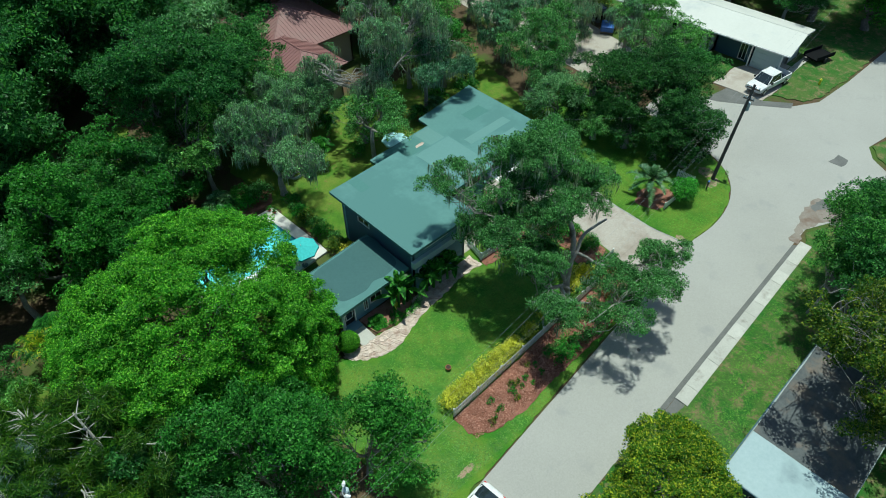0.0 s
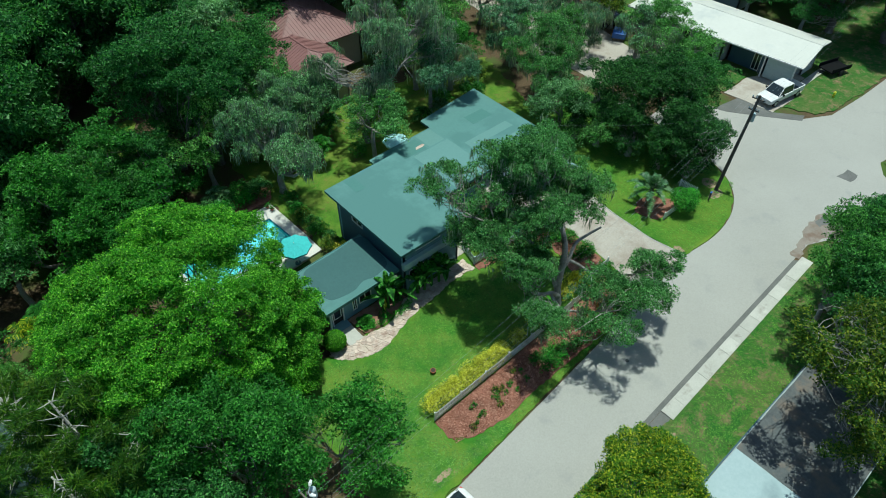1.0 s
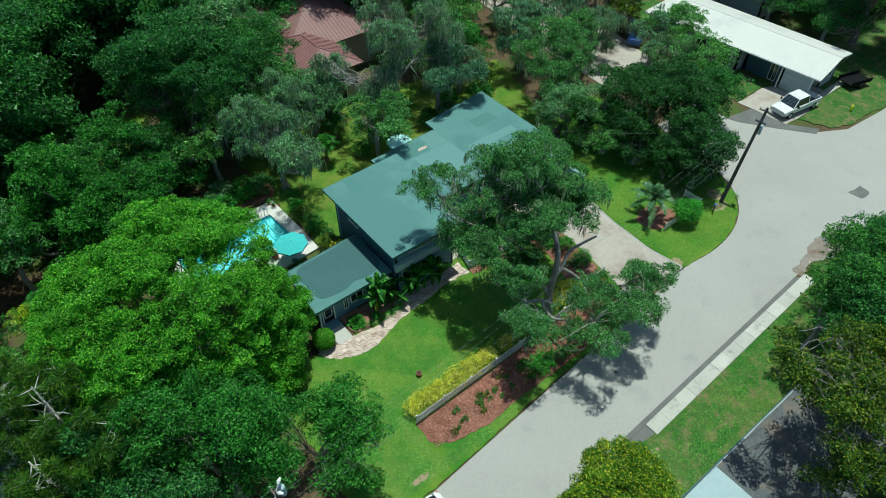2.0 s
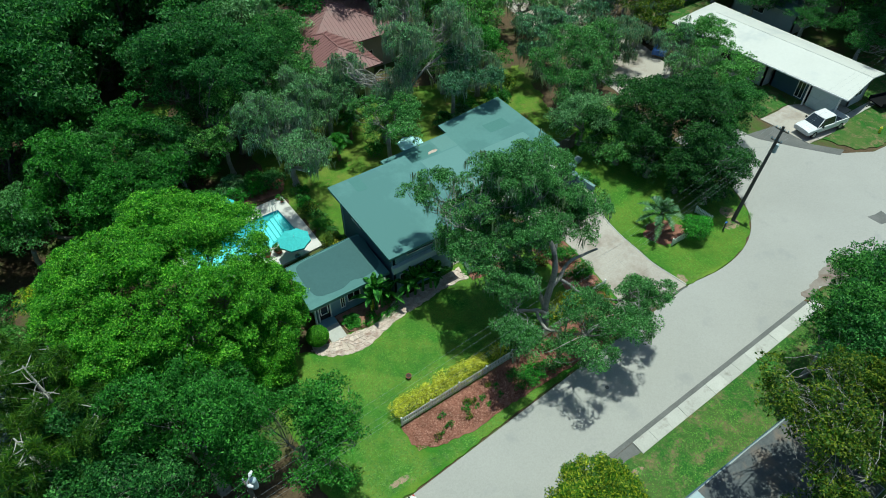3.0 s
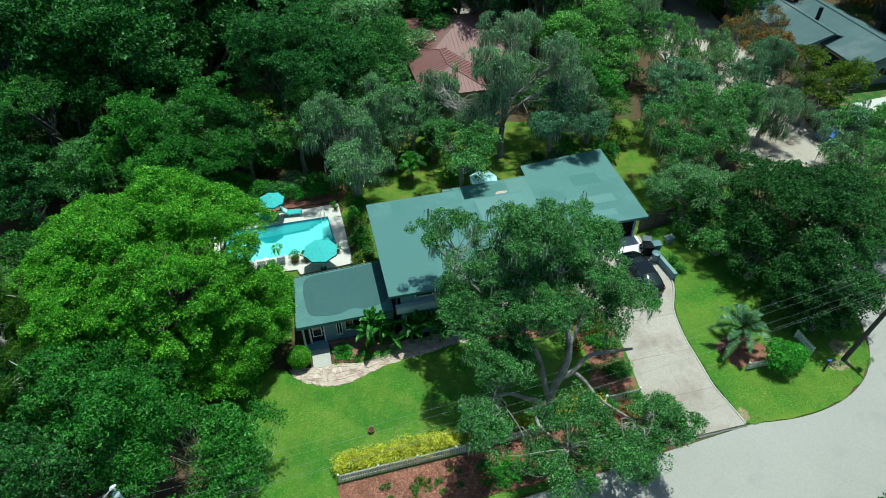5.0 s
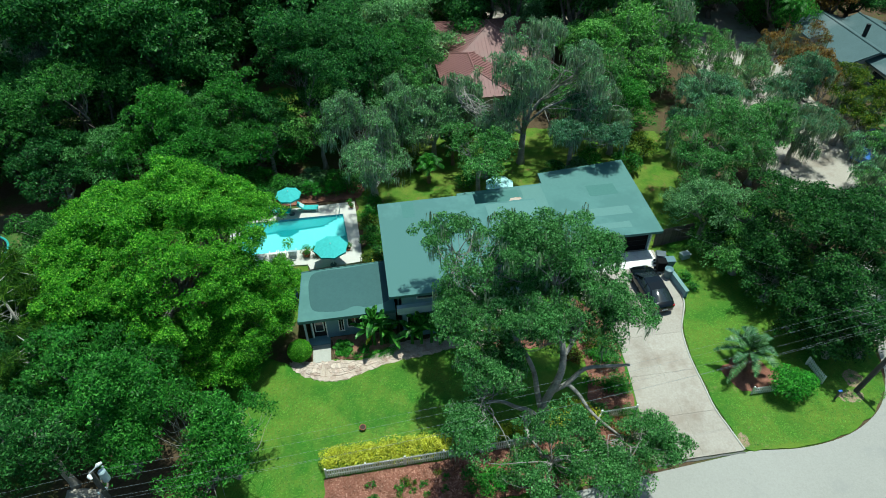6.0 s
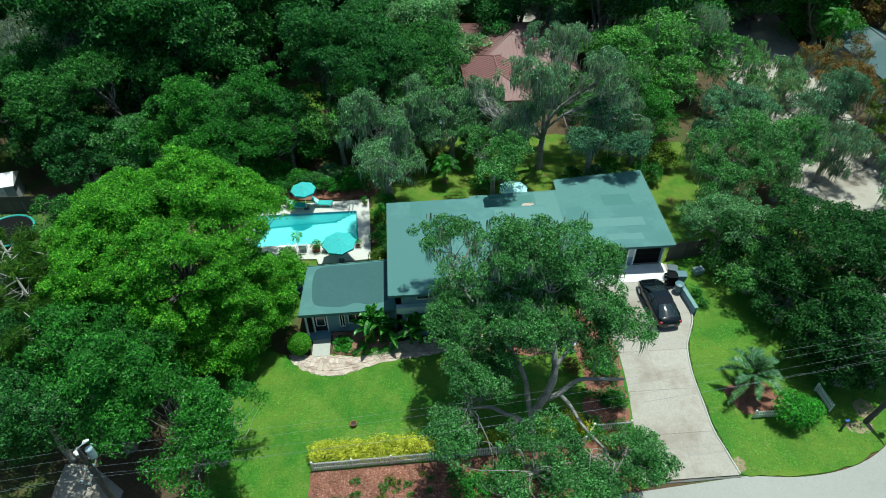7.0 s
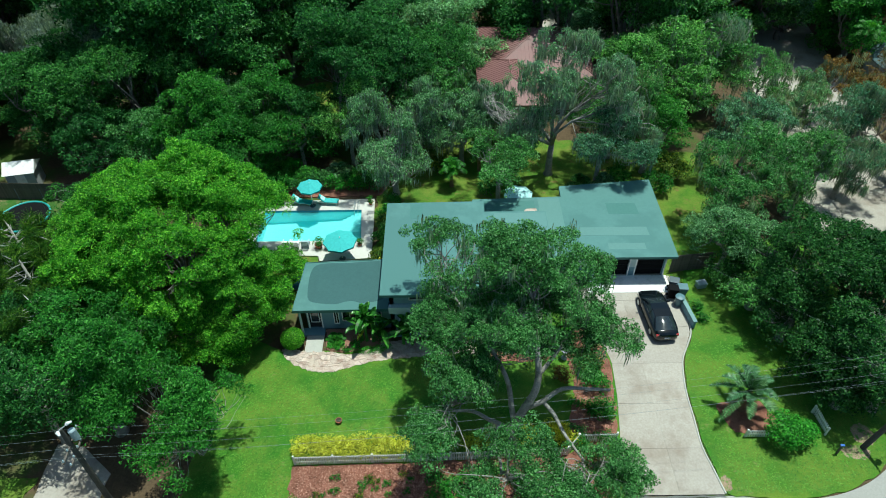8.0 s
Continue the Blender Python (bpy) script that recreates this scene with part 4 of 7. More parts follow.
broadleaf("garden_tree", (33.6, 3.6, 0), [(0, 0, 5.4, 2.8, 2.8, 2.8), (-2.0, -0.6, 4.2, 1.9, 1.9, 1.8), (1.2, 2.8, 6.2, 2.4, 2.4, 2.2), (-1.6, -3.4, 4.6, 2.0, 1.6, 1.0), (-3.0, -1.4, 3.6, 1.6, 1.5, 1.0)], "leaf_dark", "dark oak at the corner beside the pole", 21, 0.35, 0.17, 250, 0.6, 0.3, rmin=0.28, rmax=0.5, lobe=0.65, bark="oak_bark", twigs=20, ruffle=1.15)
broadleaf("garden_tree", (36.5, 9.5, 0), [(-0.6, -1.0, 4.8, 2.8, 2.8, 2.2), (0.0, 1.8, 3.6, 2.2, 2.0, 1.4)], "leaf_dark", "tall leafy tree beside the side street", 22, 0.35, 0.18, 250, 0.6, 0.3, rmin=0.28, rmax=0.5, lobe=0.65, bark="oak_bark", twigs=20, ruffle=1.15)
broadleaf("garden_tree", (30.5, 18.5, 0), [(0, 0, 5.6, 3.0, 2.8, 2.2), (3.0, 1.0, 6.4, 3.0, 2.8, 2.2), (-1.8, -1.6, 4.6, 2.0, 2.0, 1.6)], "leaf_oak", "mossy grey oak behind the garage", 23, 0.35, 0.17, 250, 0.6, 0.42, moss=160, rmin=0.28, rmax=0.5, lobe=0.65, bark="oak_bark", twigs=20, ruffle=1.15)
broadleaf("moss_oak", (16.6, 26.4, 0), [(-1.2, -2.2, 9.8, 3.4, 2.6, 2.0), (4.2, -0.8, 9.8, 3.2, 2.6, 2.0), (-5.4, 0.0, 7.8, 2.8, 2.6, 1.8), (1.0, 2.0, 10.6, 3.2, 2.6, 1.9), (6.4, -2.4, 6.6, 2.2, 2.0, 1.6), (-2.4, -2.6, 6.6, 2.4, 1.8, 1.4)], "leaf_grey", "tall oak hung with grey moss behind the house", 18, 0.3, 0.15, 240, 0.55, 0.6, (0, 0, 3.2), "oak_bark", moss=800, rmin=0.2, rmax=0.4, lobe=0.6, twigs=40, ruffle=1.15, squash=0.6)
broadleaf("garden_tree", (2.6, 23.6, 0), [(-0.6, -4.4, 6.6, 1.3, 1.5, 0.8), (0, -0.6, 6.0, 2.2, 2.2, 2.6), (-2.0, 1.6, 7.2, 2.2, 2.2, 2.4), (1.4, -2.4, 3.6, 1.6, 1.6, 1.6), (2.6, 2.8, 6.4, 2.4, 2.2, 2.0)], "leaf_grey", "grey-green drooping oak behind the pool", 19, 0.26, 0.15, 250, 0.55, 0.46, moss=420, rmin=0.22, rmax=0.42, lobe=0.65, bark="oak_bark", twigs=24, ruffle=1.15)
for x, y, s, lf, nm in ((22.8, -15.2, 8.2, "leaf_wood", 61), (25.8, -14.9, 7.4, "leaf_wood", 62), (17.8, -23.4, 9.6, "leaf_wood", 63), (20.4, -17.4, 8.6, "leaf_wood", 64), (28.8, -15.0, 5.6, "leaf_wood", 67), (31.4, -15.6, 4.6, "leaf_wood", 68), (19.4, -20.0, 6.8, "leaf_yellowgreen", 58), (22.6, -19.8, 8.0, "leaf_wood", 69), (29.6, -18.4, 6.0, "leaf_yellowgreen", 65), (25.8, -18.6, 6.8, "leaf_wood", 66)):
    broadleaf("roadside_tree", (x, y, 0), [(0, 0, s, 2.6 if s < 8.1 else 3.3, 2.4 if s < 8.1 else 2.9, s * 0.22), (1.8, 0.8, s * 0.85, 1.9, 1.8, s * 0.2), (-1.7, -0.8, s * 0.8, 1.9, 1.8, s * 0.2), (0.6, -1.8, s * 0.6, 1.5, 1.4, s * 0.16)], lf, "loose yellow-tinged tree across the road" if lf != "leaf_wood" else "dark green tree across the road", nm, 0.18, 0.17, 220, 0.55, 0.52 if lf != "leaf_wood" else 0.28, rmin=0.22, rmax=0.42, bark="oak_bark", lobe=0.65, twigs=22, ruffle=1.15)
for x, y, blobs, lf, lab, nm in ((11.6, 21.8, [(-0.6, -3.6, 5.6, 1.2, 1.0, 0.7), (0.8, -1.6, 6.0, 1.5, 1.3, 0.9), (-1.0, 0.6, 5.4, 1.4, 1.4, 1.0)], "leaf_oak", "slim oak reaching over the lower roof", 301),
                               (20.4, 24.0, [(-1.6, -2.2, 5.6, 1.5, 0.9, 0.6), (2.6, -2.6, 5.4, 1.3, 0.9, 0.6), (0.4, 0.4, 6.4, 2.0, 1.6, 1.2)], "leaf_grey", "mossy oak reaching over the garage roof", 302),
                               (-6.2, 27.6, [(0, 0, 5.4, 2.2, 2.2, 2.2), (1.6, 1.0, 4.0, 1.6, 1.6, 1.5)], "leaf_wood", "dark tree behind the pool", 307),
                               (-1.6, 28.4, [(0, 0, 6.0, 2.4, 2.4, 2.4), (-1.4, -0.6, 4.0, 1.7, 1.7, 1.5)], "leaf_oak", "dark oak behind the pool", 308),
                               (-10.2, 27.6, [(0, 0, 5.6, 2.6, 2.6, 2.2), (1.6, -1.0, 4.2, 1.8, 1.8, 1.6)], "leaf_wood", "dark leafy tree behind the pool", 309),
                               (-2.6, 32.6, [(0, 0, 7.0, 2.8, 2.8, 2.6), (1.8, -1.2, 5.0, 1.9, 1.9, 1.7)], "leaf_wood", "tall dark tree at the clearing", 310),
                               (18.4, -20.6, [(-1.6, 2.2, 8.6, 2.2, 2.0, 0.9), (-4.4, 1.0, 7.2, 2.0, 1.7, 0.7), (-6.6, -0.6, 6.2, 1.7, 1.4, 0.6), (-3.4, -1.6, 7.0, 2.0, 1.6, 0.8), (0.8, 0.8, 8.6, 2.2, 2.2, 1.0), (-7.2, 1.0, 11.2, 1.9, 1.6, 0.7), (-6.6, 3.4, 10.6, 1.6, 1.4, 0.6), (-4.0, 3.2, 10.6, 1.9, 1.6, 0.8), (-8.4, -1.0, 9.6, 1.6, 1.3, 0.6)], "leaf_yellowgreen", "tall loose tree reaching over the flat-roofed house", 317),
                               (-23.0, 15.4, [(0, 0, 2.6, 1.6, 1.5, 1.2), (1.0, 1.2, 2.0, 1.2, 1.2, 0.9)], "leaf_oak", "low oak beside the neighbouring house", 318),
                               (-22.4, 18.4, [(0, 0, 3.0, 1.9, 1.8, 1.5), (-1.2, 0.8, 2.6, 1.4, 1.4, 1.2)], "leaf_wood", "low dark tree beside the trampoline", 319),
                               (-27.0, 30.0, [(0, 0, 6.0, 2.8, 2.8, 2.4), (1.8, -1.4, 4.4, 2.0, 2.0, 1.8), (-1.8, -1.0, 4.0, 1.8, 1.8, 1.6)], "leaf_wood", "dark tree behind the shed", 311),
                               (-32.5, 31.5, [(0, 0, 6.0, 2.8, 2.8, 2.4), (1.8, -1.4, 4.4, 2.0, 2.0, 1.8)], "leaf_wood", "dark tree behind the shed", 312),
                               (-37.0, 29.0, [(0, 0, 6.0, 2.8, 2.8, 2.4), (1.8, -1.4, 4.4, 2.0, 2.0, 1.8)], "leaf_oak", "oak behind the shed", 313),
                               (-23.0, 25.4, [(0, 0, 5.0, 2.2, 2.2, 2.0), (0.8, -1.2, 3.4, 1.6, 1.6, 1.4)], "leaf_wood", "dark tree beside the board fence", 314),
                               (-16.6, -1.0, [(0, 0, 5.4, 2.6, 2.4, 2.2), (-1.6, 1.6, 4.4, 2.0, 2.0, 1.8)], "leaf_wood", "dark tree over the drive", 315),
                               (-20.0, 1.0, [(0, 0, 4.8, 2.4, 2.4, 2.0), (1.6, 1.6, 4.0, 1.8, 1.8, 1.6)], "leaf_wood", "dark tree beside the pines", 316),
                               (-22.4, 23.2, [(0, 0, 5.0, 2.4, 2.4, 2.2), (1.4, 2.0, 4.4, 1.8, 1.8, 1.6)], "leaf_wood", "dark tree beside the neighbouring garden", 303),
                               (-18.6, 24.4, [(0, 0, 5.6, 2.6, 2.6, 2.4), (-1.4, 1.6, 4.6, 1.9, 1.9, 1.7)], "leaf_oak", "oak beside the neighbouring garden", 304),
                               (-24.6, 2.6, [(0, 0, 5.4, 2.8, 2.6, 2.2), (1.8, -1.6, 4.6, 2.0, 2.0, 1.7), (-2, 1, 4.6, 2.2, 2.2, 1.8)], "leaf_wood", "dark tree beside the neighbouring house", 305),
                               (-22.6, -1.6, [(0, 0, 4.8, 2.6, 2.4, 2.0), (1.8, 1.2, 4.2, 2.0, 2.0, 1.6)], "leaf_oak", "oak beside the drive", 306)):
    broadleaf("garden_tree", (x, y, 0), blobs, lf, lab, nm, 0.2, 0.18, 240, 0.55, 0.56 if "flat-roofed" in lab else 0.42, rmin=0.22, rmax=0.44, bark="oak_bark", lobe=0.65, twigs=18, ruffle=1.15, moss=120 if "moss" in lab else 0)


def pine(at, h, seed):
    """A long-needled pine: pale bare branches with needle tufts at their ends."""
    rng = np.random.default_rng(seed)
    t = thing("pine_tree", at, 0, "long-needled pine with pale bare branches", "tree", "pines")
    bm = bmesh.new()
    tube(bm, [(0, 0, -0.1), (0.1, 0, h * 0.5), (0, 0.1, h)], [0.17, 0.12, 0.04], 8)
    tips = []
    for i in range(46):
        z = h * rng.uniform(0.3, 1.0)
        a = rng.uniform(0, 6.28)
        L = (1.15 - z / h) * 3.6 + 0.9
        e = np.array([math.cos(a) * L, math.sin(a) * L, z + rng.uniform(0.1, 0.8)])
        p = limb(bm, (0, 0, z), e, 0.034, 0.013, rng, 0.05, 5, 5)
        tips += [np.array(q) for q in p[3:]]
    part("trunk", bm, "pale_bark", t, smooth=True)
    tips = np.array(tips)
    idx = np.repeat(np.arange(len(tips)), 85)
    n = len(idx)
    d = unit(rng.normal(size=(n, 3)) + np.array([0, 0, 0.35]))
    P = tips[idx] + rng.normal(size=(n, 3)) * 0.12
    L = rng.uniform(0.3, 0.6, (n, 1))
    w = unit(np.cross(d, rng.normal(size=(n, 3)))) * 0.016
    e = P + d * L - np.array([0, 0, 0.12])
    link_mesh("needles", quads_mesh("needles", np.stack([P - w, P + w, e + w * 0.5, e - w * 0.5], 1)), "needle_green", t)


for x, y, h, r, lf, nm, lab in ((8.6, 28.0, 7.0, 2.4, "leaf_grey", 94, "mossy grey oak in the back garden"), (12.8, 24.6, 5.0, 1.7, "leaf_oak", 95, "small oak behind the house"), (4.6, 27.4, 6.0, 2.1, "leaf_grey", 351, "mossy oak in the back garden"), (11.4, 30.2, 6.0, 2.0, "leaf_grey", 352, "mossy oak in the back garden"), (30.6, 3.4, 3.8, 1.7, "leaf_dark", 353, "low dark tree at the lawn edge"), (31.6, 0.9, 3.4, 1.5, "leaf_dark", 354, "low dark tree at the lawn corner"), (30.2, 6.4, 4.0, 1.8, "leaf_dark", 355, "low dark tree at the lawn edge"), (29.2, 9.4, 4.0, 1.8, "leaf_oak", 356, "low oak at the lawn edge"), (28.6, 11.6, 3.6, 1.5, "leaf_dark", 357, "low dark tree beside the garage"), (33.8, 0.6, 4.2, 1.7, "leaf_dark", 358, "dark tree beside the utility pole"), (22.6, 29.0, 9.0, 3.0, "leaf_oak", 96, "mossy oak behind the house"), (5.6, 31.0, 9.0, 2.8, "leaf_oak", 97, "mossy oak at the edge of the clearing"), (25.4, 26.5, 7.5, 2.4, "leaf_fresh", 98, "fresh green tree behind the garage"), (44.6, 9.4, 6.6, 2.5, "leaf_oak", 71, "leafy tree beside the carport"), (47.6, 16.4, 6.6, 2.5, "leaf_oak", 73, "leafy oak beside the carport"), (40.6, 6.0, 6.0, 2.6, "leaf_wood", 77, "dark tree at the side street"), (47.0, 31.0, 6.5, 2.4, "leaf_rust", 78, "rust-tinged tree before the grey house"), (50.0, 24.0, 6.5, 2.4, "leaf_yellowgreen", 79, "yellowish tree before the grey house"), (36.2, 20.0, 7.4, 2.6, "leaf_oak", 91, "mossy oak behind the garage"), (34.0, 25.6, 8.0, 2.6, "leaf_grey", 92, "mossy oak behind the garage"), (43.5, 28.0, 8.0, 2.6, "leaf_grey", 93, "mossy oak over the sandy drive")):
    broadleaf("garden_tree", (x, y, 0), [(0, 0, h * 0.72, r, r, h * 0.26), (r * 0.6, r * 0.4, h * 0.6, r * 0.7, r * 0.7, h * 0.2), (-r * 0.6, -r * 0.3, h * 0.5, r * 0.7, r * 0.7, h * 0.2)], lf, lab, nm, 0.24, 0.18, 220, 0.6, 0.42, rmin=0.24, rmax=0.46, lobe=0.7, moss=260 if "moss" in lab else 0, bark="oak_bark", twigs=16, ruffle=1.15, squash=0.65)
for i, (x, y, h) in enumerate(((-17.0, 3.0, 8.0), (-19.4, 6.4, 9.5), (-23.5, 5.0, 10.0), (-20.8, 3.0, 8.5), (-21.4, 9.4, 8.5), (-18.4, 8.6, 8.0))):
    pine((x, y, 0), h, 80 + i)

for x, y, h, r, lf, gap, moss, nm, lab in ((40.6, 31.6, 7.0, 2.2, "leaf_grey", 0.6, 260, 364, "open mossy oak beside the sandy drive"), (41.4, 22.4, 6.0, 2.1, "leaf_grey", 0.6, 260, 361, "open mossy oak over the sandy drive"), (45.4, 17.0, 6.4, 2.2, "leaf_grey", 0.6, 200, 362, "open mossy oak over the sandy drive"), (38.6, 35.6, 7.6, 2.3, "leaf_oak", 0.55, 160, 373, "loose mossy oak beside the sandy drive"), (44.6, 36.0, 6.6, 1.9, "leaf_rust", 0.66, 60, 375, "thin rust-tinged tree beside the drive"), (44.0, 13.4, 5.6, 2.2, "leaf_oak", 0.6, 160, 363, "loose oak over the sandy drive"), (47.0, 30.4, 6.0, 2.2, "leaf_rust", 0.66, 40, 365, "thin rust-tinged tree beside the drive"), (51.0, 37.2, 6.4, 2.2, "leaf_rust", 0.66, 40, 366, "thin rust-tinged tree beside the grey house"), (47.6, 24.6, 5.0, 2.0, "leaf_yellowgreen", 0.6, 60, 367, "loose yellow-green tree over the drive"), (52.0, 31.0, 4.6, 1.9, "leaf_yellowgreen", 0.5, 0, 368, "yellow-green tree before the grey house"), (65.2, 27.4, 5.6, 2.8, "leaf_wood", 0.3, 0, 369, "round dark tree behind the white roof"), (64.6, 21.4, 6.0, 2.6, "leaf_wood", 0.3, 0, 370, "dark tree behind the white roof"), (65.4, 14.6, 6.4, 2.8, "leaf_wood", 0.3, 0, 371, "dark tree behind the white roof"), (66.0, 7.6, 6.2, 2.8, "leaf_wood", 0.3, 0, 372, "dark tree behind the white roof")):
    broadleaf("garden_tree", (x, y, 0), [(0, 0, h * 0.78, r, r, h * 0.18), (r * 0.8, r * 0.5, h * 0.64, r * 0.75, r * 0.75, h * 0.14), (-r * 0.8, -r * 0.4, h * 0.6, r * 0.75, r * 0.75, h * 0.14), (r * 0.3, -r * 0.9, h * 0.5, r * 0.6, r * 0.6, h * 0.12)], lf, lab, nm, 0.22, 0.17, 200, 0.6, gap, rmin=0.22, rmax=0.44, lobe=0.65, moss=moss, bark="oak_bark", twigs=26, ruffle=1.15, squash=0.6)
broadleaf("bare_oak", (34.4, 38.2, 0), [(0, 0, 8.6, 3.0, 2.8, 1.6), (2.4, 0.8, 7.4, 2.0, 2.0, 1.2), (-2.2, -0.6, 7.0, 2.0, 2.0, 1.2)], "leaf_grey", "half-bare oak with pale grey limbs", 374, 0.3, 0.15, 120, 0.7, 0.8, bark="pale_bark", rmin=0.18, rmax=0.34, lobe=0.5, twigs=46, moss=140, ruffle=1.15)

for i, (x, y) in enumerate(((-31.8, 41.6), (-28.4, 38.6), (-26.4, 36.0), (-34.6, 38.4))):
    broadleaf("dead_oak", (x, y, 0), [(0, 0, 8.0, 3.2, 3.0, 1.8), (2.4, -1.2, 7.0, 2.2, 2.2, 1.4), (-2.2, 1.0, 7.2, 2.2, 2.2, 1.4)], "moss_grey", "leafless oak hung all over with grey moss", 330 + i, 0.3, 0.16, 90, 0.7, 0.5, bark="oak_bark", rmin=0.2, rmax=0.4, lobe=0.5, twigs=40, moss=700, group="leafless mossy oaks")

# the woods: near trees with small leaves, far trees with coarse ones
PROTO = {}


def wood_tree(key, seed, r, h, leaf, label, fine, moss=0):
    rng = np.random.default_rng(seed)
    blobs = [(0, 0, h * 0.72, r * 0.62, r * 0.62, h * 0.25)]
    for k in range(7):
        a, s, q = k * 0.9 + rng.uniform(0, 1), rng.uniform(0.36, 0.6), rng.uniform(0.5, 0.85)
        blobs.append((math.cos(a) * r * q, math.sin(a) * r * q, h * rng.uniform(0.24, 0.8), r * s, r * s, h * s * 0.32))
    if fine:
        t = broadleaf("woodland_tree", (0, 0, 0), blobs, leaf, label, seed, 0.28, 0.2, 150, 0.6, 0.32, rmin=0.26, rmax=0.5, twigs=9, lobe=0.75, moss=moss * 2, group="trees of the woodland", bark="bark", ruffle=1.15, squash=0.65)
    else:
        t = broadleaf("woodland_tree", (0, 0, 0), blobs, leaf, label, seed, 0.28, 0.25, 76, 0.8, 0.3, rmin=0.36, rmax=0.7, twigs=5, lobe=1.1, moss=moss, group="trees of the woodland", bark="bark", ruffle=1.15, squash=0.65)
    PROTO[key] = t


for i, (r, h, lf, lab, ms) in enumerate(((4.2, 11.5, "leaf_wood", "tall dark-green woodland tree", 0), (3.8, 9.5, "leaf_oak", "dark grey-green oak of the woodland", 60), (4.2, 13.0, "leaf_wood", "very tall dense woodland tree", 0), (3.6, 9.5, "leaf_fresh", "fresh green woodland tree", 0), (4.0, 10.5, "leaf_grey", "grey-green mossy woodland oak", 150), (3.2, 8.5, "leaf_rust", "woodland tree with rust-tinged leaves", 0))):
    wood_tree((i, True), 41 + i, r, h, lf, lab, True, ms)
    wood_tree((i, False), 51 + i, r, h, lf, lab, False, ms)
KEEP_OUT = [(-40, -4, -21, 28), (32, 10, 51, 36), (-8, -5, 26, 8), (-21, 1.5, 2, 20.5), (-12, 4, 30, 23.0), (1, 22, 31, 29), (9.5, 29, 22.5, 47), (-9.6, 31, -4.0, 43), (24.5, -14, 38.5, 19), (36, -30, 68, 12), (68, -30, 140, -1.5), (39.5, 12, 49.5, 24), (42, 24, 51, 48), (46.5, 25, 68, 47), (49, -5, 67, 25), (22, 55, 33, 65), (-33, 9, -23.5, 27), (-38, 33, -24.5, 47), (-100, -17.5, 34, -2.5), (-3, -27, 34, -14), (-22, -4, -4, 8)]


def is_free(x, y, m=1.2):
    return not any(a - m < x < c + m and b - m < y < d + m for a, b, c, d in KEEP_OUT) and x > -40 - 0.8 * max(0, y) and x + 0.35 * y < 98 and y < 95


rnd = random.Random(5)
used = set()
gx = -84
while gx < 96:
    gy = -30
    while gy < 96:
        x, y = gx + rnd.uniform(-2.0, 2.0), gy + rnd.uniform(-2.0, 2.0)
        rot, s = rnd.uniform(0, 360), rnd.uniform(0.8, 1.15)
        pick, s2 = rnd.random(), rnd.uniform(0.9, 1.1)
        gy += 5.0
        if not is_free(x, y):
            continue
        near = y < 36 and -34 < x < 46
        if not near:
            if rnd.random() < 0.46:
                continue
            s *= 1.28
        east = x > 30
        k = 0 if pick < 0.28 else 1 if pick < 0.5 else 2 if pick < (0.6 if east else 0.74) else 3 if pick < (0.72 if east else 0.86) else 4 if pick < (0.88 if east else 0.98) else (5 if east else 4)
        key = (k, near)
        m = pose(x, y, -0.1, 0, 0, rot)
        if key not in used:
            used.add(key)
            PROTO[key].matrix_basis = m
        else:
            copy_thing(PROTO[key], m).scale = (s, s, s * s2)
    gx += 5.0
for key, t in PROTO.items():
    if key not in used:
        t.matrix_basis = pose(-60 - key[0] * 6, 100, -0.1)

# ---- front garden ----


def leafy(name, at, blobs, leaf, label, seed, size=0.1, per=320, spacing=0.34, gap=0.1, rmin=0.2, rmax=0.4, category="shrub", narrow=0.55, stems=6, group="", sub="foliage"):
    """A shrub or hedge: stems and a mass of small leaves."""
    rng = np.random.default_rng(seed)
    t = thing(name, at, 0, label, category, group)
    C, R = crown_clumps(blobs, spacing, rng, gap, 0.45, rmin, rmax)
    link_mesh(sub, quads_mesh(sub, clump_leaves(C, R, per, size, rng, 0.85, narrow)), leaf, t)
    bm = bmesh.new()
    for k in range(stems):
        b = blobs[k % len(blobs)]
        limb(bm, (b[0] + rng.normal() * 0.05, b[1] + rng.normal() * 0.05, -0.05), (b[0] + rng.normal() * b[3] * 0.4, b[1] + rng.normal() * b[4] * 0.4, b[2]), 0.03, 0.012, rng, 0.1, 5, 3)
    part("stem", bm, "bark", t)
    return t


leafy("gold_hedge", (1.55, -2.0, 0), [(x, 0.03 * math.sin(x * 3), 0.52, 0.55, 0.66, 0.45) for x in np.arange(-3.5, 3.6, 0.56)], "leaf_gold", "clipped golden-yellow hedge behind the picket fence", 101, 0.11, 300, 0.3, 0.05, category="hedge", stems=24)
for i, (x, y, s) in enumerate(((6.3, -1.9, 0.55), (8.2, -1.8, 0.5), (9.3, -1.7, 0.5), (11.8, -1.4, 0.65), (13.2, -1.3, 0.75), (13.9, -1.6, 0.55))):
    leafy("gold_shrub", (x, y, 0), [(0, 0, s * 0.9, s * 1.1, s, s * 0.7), (s * 0.7, 0.1, s * 0.7, s * 0.7, s * 0.6, s * 0.5)], "leaf_gold", "loose golden-yellow shrub under the oak", 110 + i, 0.12, 260, 0.32, 0.2, group="golden shrubs")
t = thing("ball_topiary", (-3.75, 6.2, 0), 0, "round clipped bright-green ball shrub beside the porch", "topiary")
rng = np.random.default_rng(120)
d = unit(rng.normal(size=(9000, 3)))
